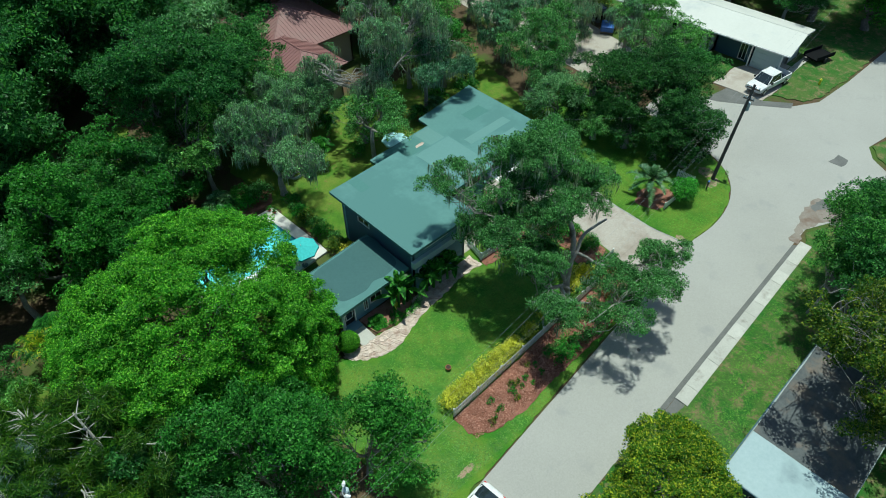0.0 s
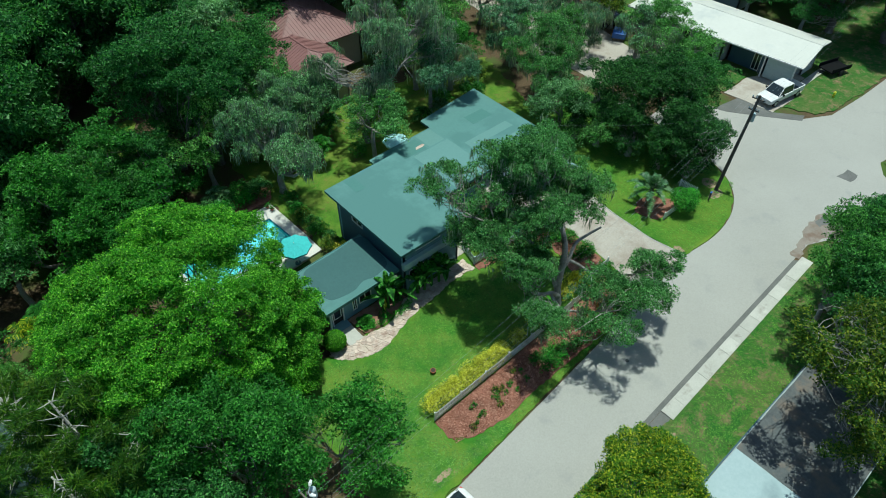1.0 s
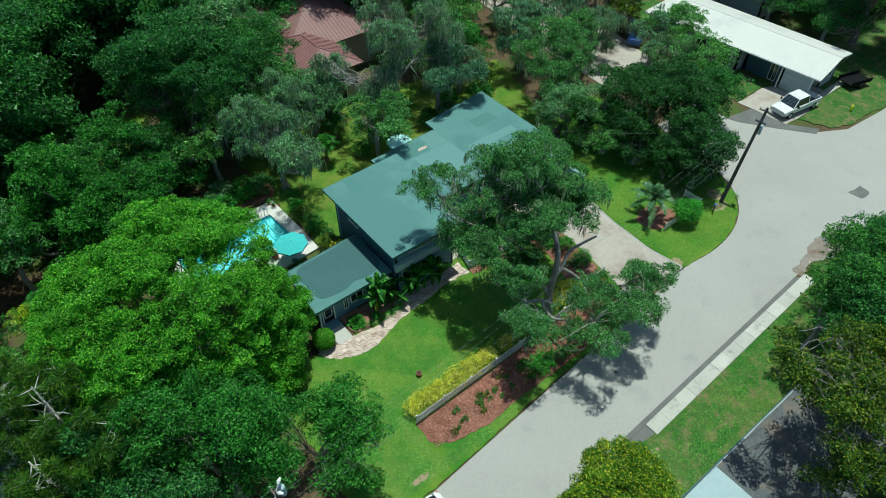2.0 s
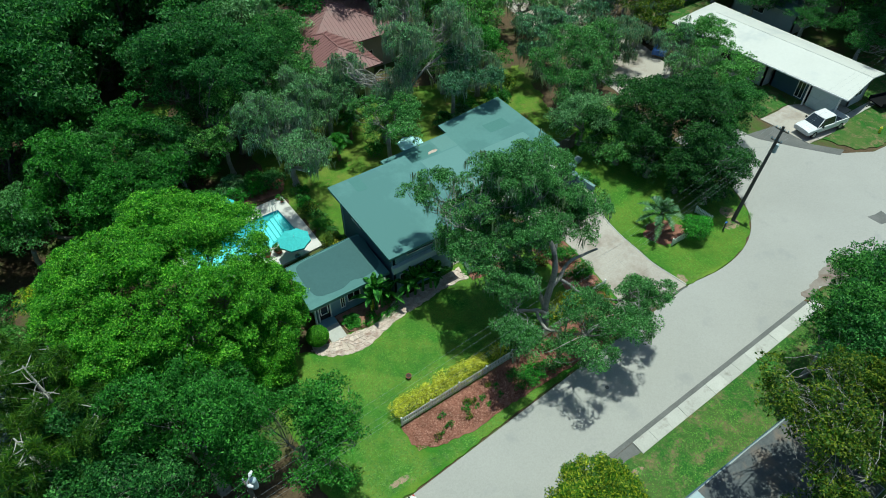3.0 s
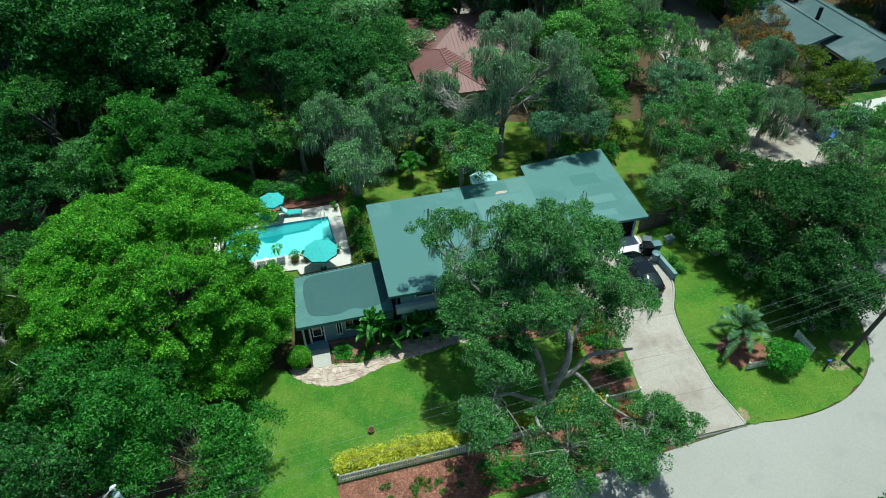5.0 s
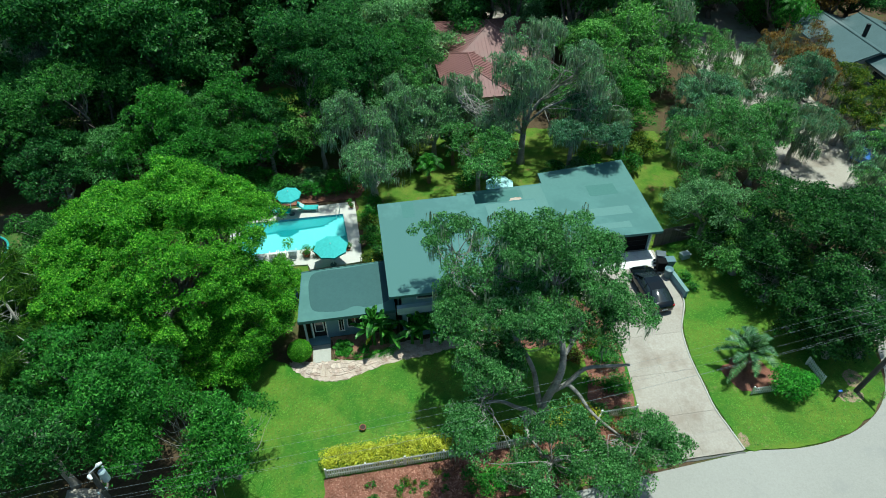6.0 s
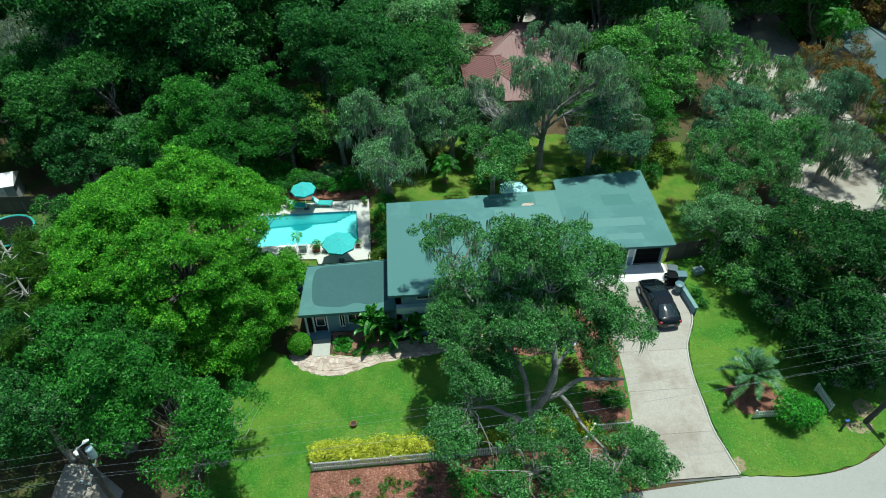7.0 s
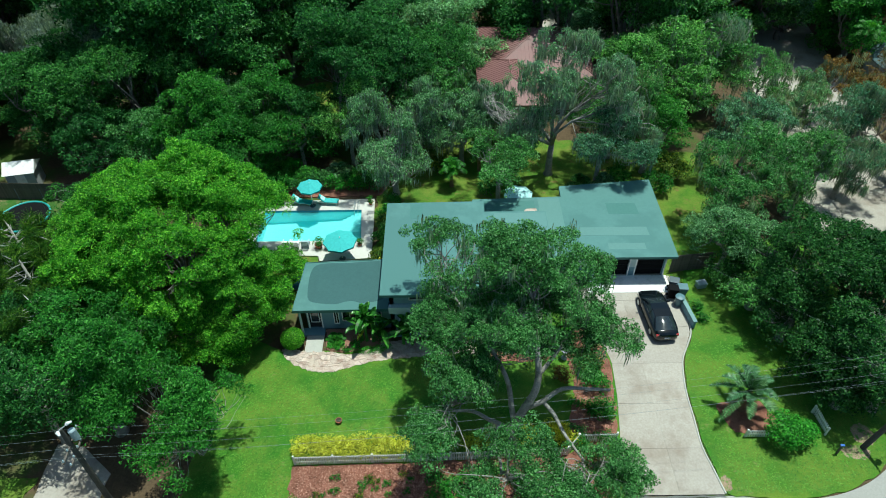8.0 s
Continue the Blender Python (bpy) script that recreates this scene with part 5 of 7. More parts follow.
link_mesh("foliage", quads_mesh("foliage", leaf_quads(d * rng.uniform(0.9, 1.03, (9000, 1)) * np.array([0.8, 0.8, 0.72]) + np.array([0, 0, 0.8]), unit(d + rng.normal(size=(9000, 3)) * 0.5), 0.09, rng, 0.7)), "leaf_bright", t)
part("stem", tube(bmesh.new(), [(0, 0, -0.05), (0.02, 0, 0.3), (0, 0, 0.8)], [0.08, 0.06, 0.05], 8), "bark", t)
leafy("corner_bush", (27.4, -1.7, 0), [(0, 0, 1.0, 1.25, 1.0, 0.95), (-0.6, 0.4, 1.2, 0.8, 0.8, 0.7), (0.9, 0.2, 0.8, 0.7, 0.7, 0.6)], "leaf_hedge", "dense green bush beside the palm", 121, 0.15, 240, 0.4, 0.1, 0.25, 0.5)
for i, (x, y, s, lf, lab) in enumerate(((16.6, 0.5, 0.7, "leaf_fresh", "bright green shrub beside the driveway"), (16.4, 2.4, 0.8, "leaf_fresh", "bright green shrub beside the driveway"), (16.2, 4.2, 0.75, "leaf_yellowgreen", "yellow-green shrub beside the driveway"), (15.0, 6.6, 0.7, "leaf_hedge", "dark green shrub before the porch"), (12.6, 6.7, 0.55, "leaf_fresh", "green shrub inside the little fence"), (10.6, 6.2, 0.5, "leaf_fresh", "green shrub inside the little fence"), (15.6, -2.6, 0.6, "leaf_rust", "rusty-red leaved shrub in the mulch"), (13.4, -3.6, 0.5, "leaf_rust", "rusty-red leaved shrub in the mulch"), (14.4, 3.2, 0.5, "leaf_rust", "rusty-red leaved shrub under the oak"), (25.2, 9.3, 0.4, "leaf_fresh", "spiky green plant beside the driveway"), (25.4, 8.2, 0.35, "leaf_fresh", "spiky green plant beside the driveway"), (0.5, 6.1, 0.22, "leaf_hedge", "low green plant in the bed"), (2.2, 6.9, 0.35, "leaf_hedge", "green border plant in the bed"), (1.9, 13.4, 0.7, "leaf_gold", "yellow shrub between pool and house"), (1.6, 14.6, 0.7, "leaf_yellowgreen", "yellow-green shrub between pool and house"), (1.6, 17.0, 0.6, "leaf_fresh", "green shrub beside the pool deck"), (1.9, 19.2, 0.6, "leaf_yellowgreen", "yellow-green shrub beside the pool deck"), (-7.6, 24.4, 0.9, "leaf_hedge", "dark shrub behind the pool"), (-5.6, 24.8, 1.0, "leaf_fresh", "green shrub behind the pool"), (-1.0, 24.2, 0.8, "leaf_hedge", "dark shrub behind the pool"), (-8.4, 22.8, 1.3, "leaf_fresh", "large-leaved green shrub behind the pool"), (10.6, 23.4, 0.8, "leaf_fresh", "bright green shrub in the back garden"), (6.4, 26.8, 0.9, "leaf_yellowgreen", "yellow-green shrub in the back garden"), (25.8, 23.6, 1.2, "leaf_fresh", "bright green shrub behind the garage"), (27.6, 25.6, 1.4, "leaf_yellowgreen", "yellow-green shrub behind the garage"), (22.6, 24.8, 1.0, "leaf_fresh", "green shrub behind the garage"))):
    leafy("shrub", (x, y, 0), [(0, 0, s * 0.85, s, s * 0.95, s * 0.75), (s * 0.6, -s * 0.2, s * 0.6, s * 0.6, s * 0.6, s * 0.5)], lf, lab, 130 + i, 0.13 if s < 0.85 else 0.2, 260 if s < 0.85 else 130, 0.32 if s < 0.85 else 0.5, 0.15, 0.2 if s < 0.85 else 0.3, 0.4 if s < 0.85 else 0.6, group="garden shrubs")
rnd = random.Random(33)
for i in range(16):
    x, y = rnd.uniform(-1.6, 5.0), rnd.uniform(-5.0, -3.1)
    s = rnd.uniform(0.1, 0.24)
    leafy("weed", (x, y, 0.03), [(0, 0, s * 0.5, s * 1.3, s, s * 0.6), (s, s * 0.5, s * 0.4, s * 0.7, s * 0.7, s * 0.4)], "leaf_fresh" if i % 3 else "leaf_yellowgreen", "small straggling weed in the mulch", 500 + i, 0.09, 420, 0.16, 0.45, 0.06, 0.14, "weed", stems=3, group="weeds in the mulch")
for i in range(26):
    x = rnd.uniform(6.0, 16.8)
    y = rnd.uniform(-5.2, -3.0) if i < 17 else rnd.uniform(-2.0, 3.5)
    x = x if i < 17 else rnd.uniform(14.6, 16.6)
    s = rnd.uniform(0.3, 0.62)
    leafy("low_shrub", (x, y, 0.02), [(0, 0, s * 0.7, s * 1.2, s, s * 0.6), (s * 0.9, -s * 0.4, s * 0.5, s * 0.7, s * 0.8, s * 0.45), (-s * 0.8, s * 0.4, s * 0.45, s * 0.7, s * 0.6, s * 0.4)], ("leaf_hedge", "leaf_fresh", "leaf_oak")[i % 3], "loose low green shrub under the oak", 540 + i, 0.12, 300, 0.3, 0.35, 0.14, 0.3, "shrub", group="low shrubs under the oak")
for i in range(20):
    pool_side = i < 12
    x, y = (-9.0 + i * 0.9 + rnd.uniform(-0.3, 0.3), rnd.uniform(23.7, 26.2)) if pool_side else (rnd.uniform(1.9, 2.4), 14.8 + (i - 12) * 1.05)
    s = rnd.uniform(0.8, 1.25) if pool_side else rnd.uniform(0.4, 0.65)
    leafy("garden_shrub", (x, y, 0), [(0, 0, s * 0.9, s, s * 0.9, s * 0.8), (s * 0.7, -s * 0.3, s * 0.6, s * 0.6, s * 0.7, s * 0.5), (-s * 0.6, s * 0.3, s * 0.7, s * 0.6, s * 0.6, s * 0.6)], ("leaf_wood", "leaf_oak", "leaf_hedge", "leaf_wood", "leaf_fresh")[i % 5], "dense dark shrub behind the pool" if pool_side else "loose shrub between pool and house", 600 + i, 0.15, 200, 0.36, 0.3, 0.18, 0.38, group="shrubs round the pool")
leafy("border_hedge", (0.6, 5.75, 0), [(x, 0.09 * (x - 0.3) ** 2 - 0.16, 0.2, 0.36, 0.26, 0.2) for x in np.arange(-1.7, 2.2, 0.3)], "leaf_hedge", "low dark-green border hedge along the bed", 122, 0.07, 500, 0.2, 0.05, 0.1, 0.2, "hedge")


def blade_plant(name, at, n, length, width, leaf, label, seed, stem=0.0, stem_r=0.09, droop=0.55, parts="frond", category="plant", rise=1.0, bark="palm_bark", cuts=0, lift=-0.35):
    """A plant of arching blades round a stem; cuts: leaflets a side for feathered fronds."""
    rng = np.random.default_rng(seed)
    t = thing(name, at, rng.uniform(0, 360), label, category)
    if stem:
        bm = bmesh.new()
        tube(bm, [(0, 0, -0.05), (0.03, 0, stem * 0.3), (0.02, 0.03, stem * 0.7), (0, 0, stem)], [stem_r * 1.25, stem_r, stem_r * 0.95, stem_r * 0.8], 10)
        part("trunk", bm, bark, t)
    for k in range(n):
        a = k * 2.399 + rng.uniform(-0.2, 0.2)
        f = (k + 0.5) / n
        L = length * rng.uniform(0.8, 1.1)
        el = rise * (1.25 - f * 1.25) + 0.15
        pts = []
        for i in range(9):
            s = i / 8
            r = L * s * math.cos(el) * (1 - 0.12 * s)
            z = stem + L * s * math.sin(el) - droop * L * s * s
            pts.append(np.array([math.cos(a) * r, math.sin(a) * r, z]))
        side = np.array([-math.sin(a), math.cos(a), 0])
        q = []
        if cuts:
            for i in range(cuts):
                s = 0.12 + 0.88 * i / cuts
                j = min(7, int(s * 8))
                p = pts[j] + (pts[j + 1] - pts[j]) * (s * 8 - j)
                along = unit((pts[j + 1] - pts[j])[None])[0]
                l = width * math.sin(math.pi * (0.12 + 0.8 * s)) * rng.uniform(0.85, 1.1)
                for sg in (-1, 1):
                    tip = p + (side * sg * 0.8 + along * 0.6) * l + np.array([0, 0, l * lift])
                    q.append([p, p + along * 0.05, tip, tip - along * 0.012])
            for j in range(8):
                q.append([pts[j] - side * 0.02, pts[j] + side * 0.02, pts[j + 1] + side * 0.015, pts[j + 1] - side * 0.015])
        else:
            for j in range(8):
                w0, w1 = (width * 0.5 * max(0.08, math.sin(math.pi * min(1, 0.08 + 0.92 * (j + e) / 8)) ** 0.7) for e in (0, 1))
                for sg in (-1, 1):
                    up = np.array([0, 0, 0.35])
                    q.append([pts[j], pts[j] + side * sg * w0 + up * w0, pts[j + 1] + side * sg * w1 + up * w1, pts[j + 1]])
        link_mesh(parts, quads_mesh(parts, np.array(q)), leaf, t)
    return t


for i, (x, y, s) in enumerate(((1.3, 6.6, 2.5), (1.75, 6.55, 2.0), (0.9, 6.6, 1.5), (2.4, 6.6, 1.2), (3.9, 6.3, 1.5), (4.5, 6.2, 2.1), (5.2, 6.2, 1.7), (5.9, 6.1, 2.0), (6.6, 6.2, 1.3))):
    blade_plant("banana_plant", (x, y, 0), 9, 1.8 if i < 4 else 2.0, 0.4 if i < 4 else 0.5, "leaf_banana", "large-leaved banana plant before the house wall", 200 + i, s * (1.05 if i < 4 else 0.9), 0.1, 0.42, "leaf", "banana plant", 1.4, bark="leaf_banana")
blade_plant("banana_leaf", (1.05, 6.6, 0), 2, 0.8, 0.3, "leaf_gold", "withered yellow banana leaf", 209, 0.8, 0.05, 0.9, "leaf", "leaf", bark="leaf_banana")
blade_plant("cycad", (-0.9, 6.55, 0), 22, 1.0, 0.3, "leaf_fresh", "small feathery cycad in the mulch bed", 210, 0.15, 0.1, 0.5, category="cycad", cuts=26)
blade_plant("pindo_palm", (25.55, 0.75, 0), 26, 2.8, 0.42, "leaf_palm", "silvery-green feather palm on the side lawn", 211, 1.8, 0.26, 0.55, category="palm", cuts=44, rise=1.1, lift=0.25)
for i, (x, y, st, L, lf, lab) in enumerate(((-2.6, 25.6, 1.0, 1.9, "leaf_palm", "silvery fan palm behind the pool"), (7.6, 24.6, 2.2, 1.6, "leaf_fresh", "slim palm in the back garden"), (10.2, 27.0, 2.4, 1.7, "leaf_wood", "slim palm in the back garden"), (1.6, 13.0, 0.3, 1.1, "leaf_fresh", "bright green fan palm between wing and pool"), (21.0, 23.2, 1.2, 1.9, "leaf_palm", "low feather palm behind the garage"), (19.0, 23.6, 1.0, 1.7, "leaf_wood", "low feather palm behind the house"), (-19.4, 19.2, 2.4, 2.3, "leaf_lime", "cabbage palm beside the shade tree"), (-18.2, 20.6, 2.2, 2.0, "leaf_fresh", "cabbage palm beside the shade tree"), (52.4, 43.4, 6.2, 2.2, "leaf_fresh", "tall cabbage palm beside the grey house"))):
    blade_plant("garden_palm", (x, y, 0), 20, L, 0.55, lf, lab, 220 + i, st, 0.16, 0.55, category="palm", cuts=22)


def picket_fence(name, runs, label, high=0.95, gap=0.14, mat="white_paint", wide=0.085):
    """A picket fence along runs of points: posts, two rails a bay and each picket."""
    t = thing(name, (0, 0, 0), 0, label, "fence")
    bm = bmesh.new()
    w = wide / 2
    f = [bm.verts.new((sx * w, sy * 0.011, z)) for sy in (-1, 1) for sx, z in ((-1, 0.06), (1, 0.06), (1, high - 0.09), (0, high), (-1, high - 0.09))]
    for q in ((0, 1, 2, 3, 4), (9, 8, 7, 6, 5), (0, 5, 6, 1), (1, 6, 7, 2), (2, 7, 8, 3), (3, 8, 9, 4), (4, 9, 5, 0)):
        bm.faces.new([f[i] for i in q])
    first = part("picket", bm, mat, t)
    post = None
    placed = False
    for (x0, y0), (x1, y1) in zip(runs, runs[1:]):
        L = math.hypot(x1 - x0, y1 - y0)
        a = math.degrees(math.atan2(y1 - y0, x1 - x0))
        n = int(L / gap)
        for i in range(n):
            s = (i + 0.5) / n
            at = (x0 + (x1 - x0) * s, y0 + (y1 - y0) * s, 0)
            if not placed:
                first.matrix_basis = pose(*at, 0, 0, a)
                placed = True
            else:
                again("picket", first, t, at, a)
        bays = max(1, round(L / 2.3))
        for i in range(bays + 1):
            s = i / bays
            at = (x0 + (x1 - x0) * s, y0 + (y1 - y0) * s, 0)
            if post is None:
                bm = boxes((-0.045, 0.045, 0.0, 0.09, -0.1, high))
                post = part("post", bm, mat, t)
                post.matrix_basis = pose(*at, 0, 0, a)
            else:
                again("post", post, t, at, a)
        for z in (0.25, high - 0.25):
            r = part("rail", boxes((0, L, 0.012, 0.055, z, z + 0.08)), mat, t)
            r.matrix_basis = pose(x0, y0, 0, 0, 0, a)
    return t


picket_fence("picket_fence", [(-2.25, -2.85), (7.0, -2.65), (14.0, -2.4), (14.8, -1.55), (17.1, -1.5)], "white picket fence in front of the golden hedge")
picket_fence("picket_fence", [(25.1, -1.3), (26.9, -1.3)], "short white picket fence beside the palm", 0.8)
picket_fence("picket_fence", [(30.1, -1.2), (30.0, 0.4)], "short white picket fence at the lawn corner", 0.8)
picket_fence("picket_fence", [(9.7, 7.6), (9.2, 5.6), (13.6, 5.3)], "pale picket fence round the front terrace", 0.9, mat="wall_pale")


def flower_pot(at, label, r=0.19, h=0.26):
    t = thing("flower_pot", at, 0, label, "flower pot")
    bm = bmesh.new()
    tube(bm, [(0, 0, 0), (0, 0, h * 0.8), (0, 0, h * 0.82), (0, 0, h)], [r * 0.72, r * 0.95, r * 1.1, r * 1.1], 20)
    part("pot", bm, "terracotta", t)
    part("soil", tube(bmesh.new(), [(0, 0, h), (0, 0, h + 0.012)], [r * 0.92, r * 0.9], 20), "soil", t, "dark soil")
    return t


flower_pot((0.05, 0.05, 0), "terracotta flower pot standing on the lawn")

# birdbath, garden chairs
t = thing("bird_bath", (14.9, 4.9, 0), 0, "grey stone bird bath under the oak", "bird bath")
part("pedestal", tube(bmesh.new(), [(0, 0, 0), (0, 0, 0.08), (0, 0, 0.2), (0, 0, 0.7)], [0.2, 0.2, 0.09, 0.1], 14), "stucco_grey", t)
part("bowl", tube(bmesh.new(), [(0, 0, 0.7), (0, 0, 0.8), (0, 0, 0.84)], [0.12, 0.27, 0.29], 18), "stucco_grey", t)


def garden_chair(at, rz, mat, label):
    t = thing("garden_chair", at, rz, label, "garden chair", "garden chairs")
    for x in (-0.26, 0.26):
        for y in (-0.25, 0.25):
            part("leg", boxes((x - 0.025, x + 0.025, y - 0.025, y + 0.025, 0, 0.4 if y < 0 else 0.42)), mat, t)
    part("seat", boxes((-0.28, 0.28, -0.28, 0.28, 0.4, 0.44), bevel=0.01), mat, t)
    b = part("backrest", boxes(*[(-0.28 + i * 0.115, -0.18 + i * 0.115, 0.27, 0.3, 0.44, 0.95) for i in range(5)]), mat, t)
    b.matrix_basis = pose(0, 0.02, 0, -8, 0, 0)
    for x in (-0.3, 0.26):
        part("armrest", boxes((x, x + 0.06, -0.26, 0.3, 0.6, 0.63)), mat, t)
    return t


garden_chair((14.3, 5.9, 0), 20, "green_plastic", "green garden chair on the front terrace")
garden_chair((11.0, 7.0, 0), 160, "green_plastic", "green garden chair on the front terrace")
garden_chair((12.0, 7.4, 0), 200, "green_plastic", "green garden chair on the front terrace")
for x, y in ((-5.9, 16.35), (-5.2, 16.35), (-4.4, 16.4)):
    garden_chair((x, y, 0.12), 180, "pvc_white" if x != -4.4 else "pale_grey_plastic", "pale plastic chair at the pool edge")

# ---- pool and terrace ----
POOL = [(-8.7, 17.1), (-6, 17.1), (-3, 17.1), (0.0, 17.1), (-0.1, 18.5), (-0.3, 21.15), (-8.7, 21.1)]
pool = thing("swimming_pool", (0, 0, 0), 0, "turquoise swimming pool with a pale plaster basin", "swimming pool")
bm = bmesh.new()
lo = [bm.verts.new((x, y, -1.35 + 0.05 * (x + 9))) for x, y in POOL]
hi = [bm.verts.new((x, y, 0.1)) for x, y in POOL]
bm.faces.new(lo)
for i in range(len(POOL)):
    j = (i + 1) % len(POOL)
    bm.faces.new((lo[i], lo[j], hi[j], hi[i]))
bmesh.ops.triangulate(bm, faces=[f for f in bm.faces if len(f.verts) > 4])
basin = part("basin", bm, "pool_plaster", pool)
bm = bmesh.new()
for i in range(len(POOL)):
    (x0, y0), (x1, y1) = POOL[i], POOL[(i + 1) % len(POOL)]
    L = math.hypot(x1 - x0, y1 - y0)
    nx, ny = -(y1 - y0) / L * 0.012, (x1 - x0) / L * 0.012
    prism(bm, [(x0, y0), (x1, y1), (x1 + nx, y1 + ny), (x0 + nx, y0 + ny)], -0.12, 0.09)
part("tile_band", bm, "tile_blue", pool, "blue waterline tiles")
for i in range(4):
    part("pool_step", boxes((-0.9 - i * 0.36, -0.42 - i * 0.36 + 0.12, 18.6, 21.05, -1.2, -0.22 - i * 0.2)), "pool_plaster", pool, "white underwater pool step")
bm = bmesh.new()
bm.faces.new([bm.verts.new((x, y, -0.03)) for x, y in POOL])
water = part("water", bm, "pool_water", pool, "clear turquoise water with small ripples")
water.visible_shadow = False
for x in (-0.85, -0.55):
    part("rail", tube(bmesh.new(), smooth_line([(x, 21.6, 0.12), (x, 21.6, 0.75), (x, 21.3, 0.9), (x, 20.9, 0.7), (x - 0.05, 20.7, -0.3)], 4), 0.025, 8), "galvanised", pool, "steel pool handrail")
deck = tagged(new("pool_deck"), "white concrete pool deck", "pool deck", kind="structure")
for i in range(len(POOL)):
    p0, p1 = POOL[i], POOL[(i + 1) % len(POOL)]
    q = {0: [(-9.6, 15.6), (-3.3, 15.3)], 1: [(-3.3, 15.3), (-3.1, 14.7)], 2: [(-3.1, 14.7), (0.95, 15.0)], 3: [(0.95, 15.0), (0.95, 17.2)], 4: [(0.95, 17.2), (0.75, 22.7)], 5: [(0.75, 22.7), (-9.6, 22.3)], 6: [(-9.6, 22.3), (-9.6, 15.6)]}[i]
    bm = bmesh.new()
    prism(bm, [p1, p0, q[0], q[1]], -0.2, 0.11)
    part("deck_slab", bm, "pool_deck", deck)


def umbrella(name, at, r, h, mat, label, sides=8, rise=0.35, tilt=0.0):
    t = thing(name, at, 11, label, "umbrella", "garden umbrellas")
    part("pole", tube(bmesh.new(), [(0, 0, 0.05), (0, 0, h)], 0.025, 8), "white_paint", t)
    part("base", tube(bmesh.new(), [(0, 0, 0), (0, 0, 0.06), (0, 0, 0.1)], [0.25, 0.25, 0.06], 14), "grey_plastic", t)
    bm = bmesh.new()
    top = bm.verts.new((0, 0, h))
    rim = [bm.verts.new((math.cos(k * 2 * math.pi / sides) * r, math.sin(k * 2 * math.pi / sides) * r, h - rise)) for k in range(sides)]
    midv = [bm.verts.new((math.cos((k + 0.5) * 2 * math.pi / sides) * r * 0.9, math.sin((k + 0.5) * 2 * math.pi / sides) * r * 0.9, h - rise * 1.02)) for k in range(sides)]
    low = [bm.verts.new((v.co.x, v.co.y, v.co.z - 0.14)) for k in range(sides) for v in (rim[k], midv[k])]
    edge = [v for k in range(sides) for v in (rim[k], midv[k])]
    for i in range(len(edge)):
        j = (i + 1) % len(edge)
        bm.faces.new((top, edge[i], edge[j]))
        bm.faces.new((edge[i], low[i], low[j], edge[j]))
    c = part("canopy", bm, mat, t)
    c.matrix_basis = pose(0, 0, 0, tilt, 0, 0)
    for k in range(sides):
        a = k * 2 * math.pi / sides
        part("rib", tube(bmesh.new(), [(0, 0, h - 0.05), (math.cos(a) * r * 0.97, math.sin(a) * r * 0.97, h - rise - 0.03)], 0.008, 5), "white_paint", t)
    part("finial", tube(bmesh.new(), [(0, 0, h - 0.02), (0, 0, h + 0.06), (0, 0, h + 0.09)], [0.03, 0.03, 0.005], 8), "white_paint", t)
    return t


umbrella("pool_umbrella", (-4.6, 21.75, 0.11), 1.08, 2.45, "teal_canvas", "teal garden umbrella beside the loungers")
umbrella("pool_umbrella", (-1.3, 14.95, 0.11), 1.34, 2.25, "teal_canvas", "large teal garden umbrella beside the wing", tilt=0)
umbrella("patio_umbrella", (13.1, 20.4, 0), 1.25, 2.6, "aqua_canvas", "pale aqua garden umbrella behind the house")


def lounger(at, rz, label):
    t = thing("sun_lounger", at, rz, label, "sun lounger", "loungers beside the pool")
    for x in (-0.28, 0.28):
        for y in (-0.8, 0.1, 0.7):
            part("leg", tube(bmesh.new(), [(x, y, 0), (x, y, 0.3)], 0.02, 6), "white_paint", t)
        part("side_rail", tube(bmesh.new(), [(x, -0.95, 0.3), (x, 0.9, 0.3)], 0.025, 6), "white_paint", t)
    part("mattress", boxes((-0.3, 0.3, -0.95, 0.25, 0.31, 0.38), bevel=0.02), "teal_canvas", t, "faded teal mattress")
    b = part("backrest", boxes((-0.3, 0.3, 0.0, 0.72, 0.0, 0.07), bevel=0.02), "teal_canvas", t)
    b.matrix_basis = pose(0, 0.25, 0.33, 38, 0, 0)
    part("towel", boxes((-0.2, 0.25, 0.1, 0.5, 0.07, 0.09)), "aqua_canvas", b, "folded aqua towel")
    return t


lounger((-5.6, 22.0, 0.11), 78, "white sun lounger with a teal towel by the pool")
lounger((-3.3, 22.05, 0.11), 84, "white sun lounger with a teal mattress by the pool")
for i, (x, y, s) in enumerate(((-3.35, 16.3, 0.42), (-2.4, 16.2, 0.42), (-0.05, 16.5, 0.25), (0.45, 21.9, 0.22), (0.3, 22.4, 0.2))):
    t = flower_pot((x, y, 0.11), "planter with a green shrub on the pool deck", s * 0.7, s * 0.8)
    rng = np.random.default_rng(300 + i)
    C, R = crown_clumps([(0, 0, s * 1.4, s, s, s * 0.8)], 0.22, rng, 0.1, 0.4, 0.14, 0.26)
    link_mesh("plant", quads_mesh("plant", clump_leaves(C, R, 500, 0.1, rng)), "leaf_fresh", t)
t = thing("garden_bench", (-4.7, 13.3, 0), 20, "small green plastic bench on the dry grass", "bench")
part("seat", boxes((-0.5, 0.5, -0.2, 0.2, 0.38, 0.44), bevel=0.015), "green_plastic", t)
for x in (-0.42, 0.36):
    part("leg", boxes((x, x + 0.06, -0.18, 0.18, 0, 0.38)), "green_plastic", t)
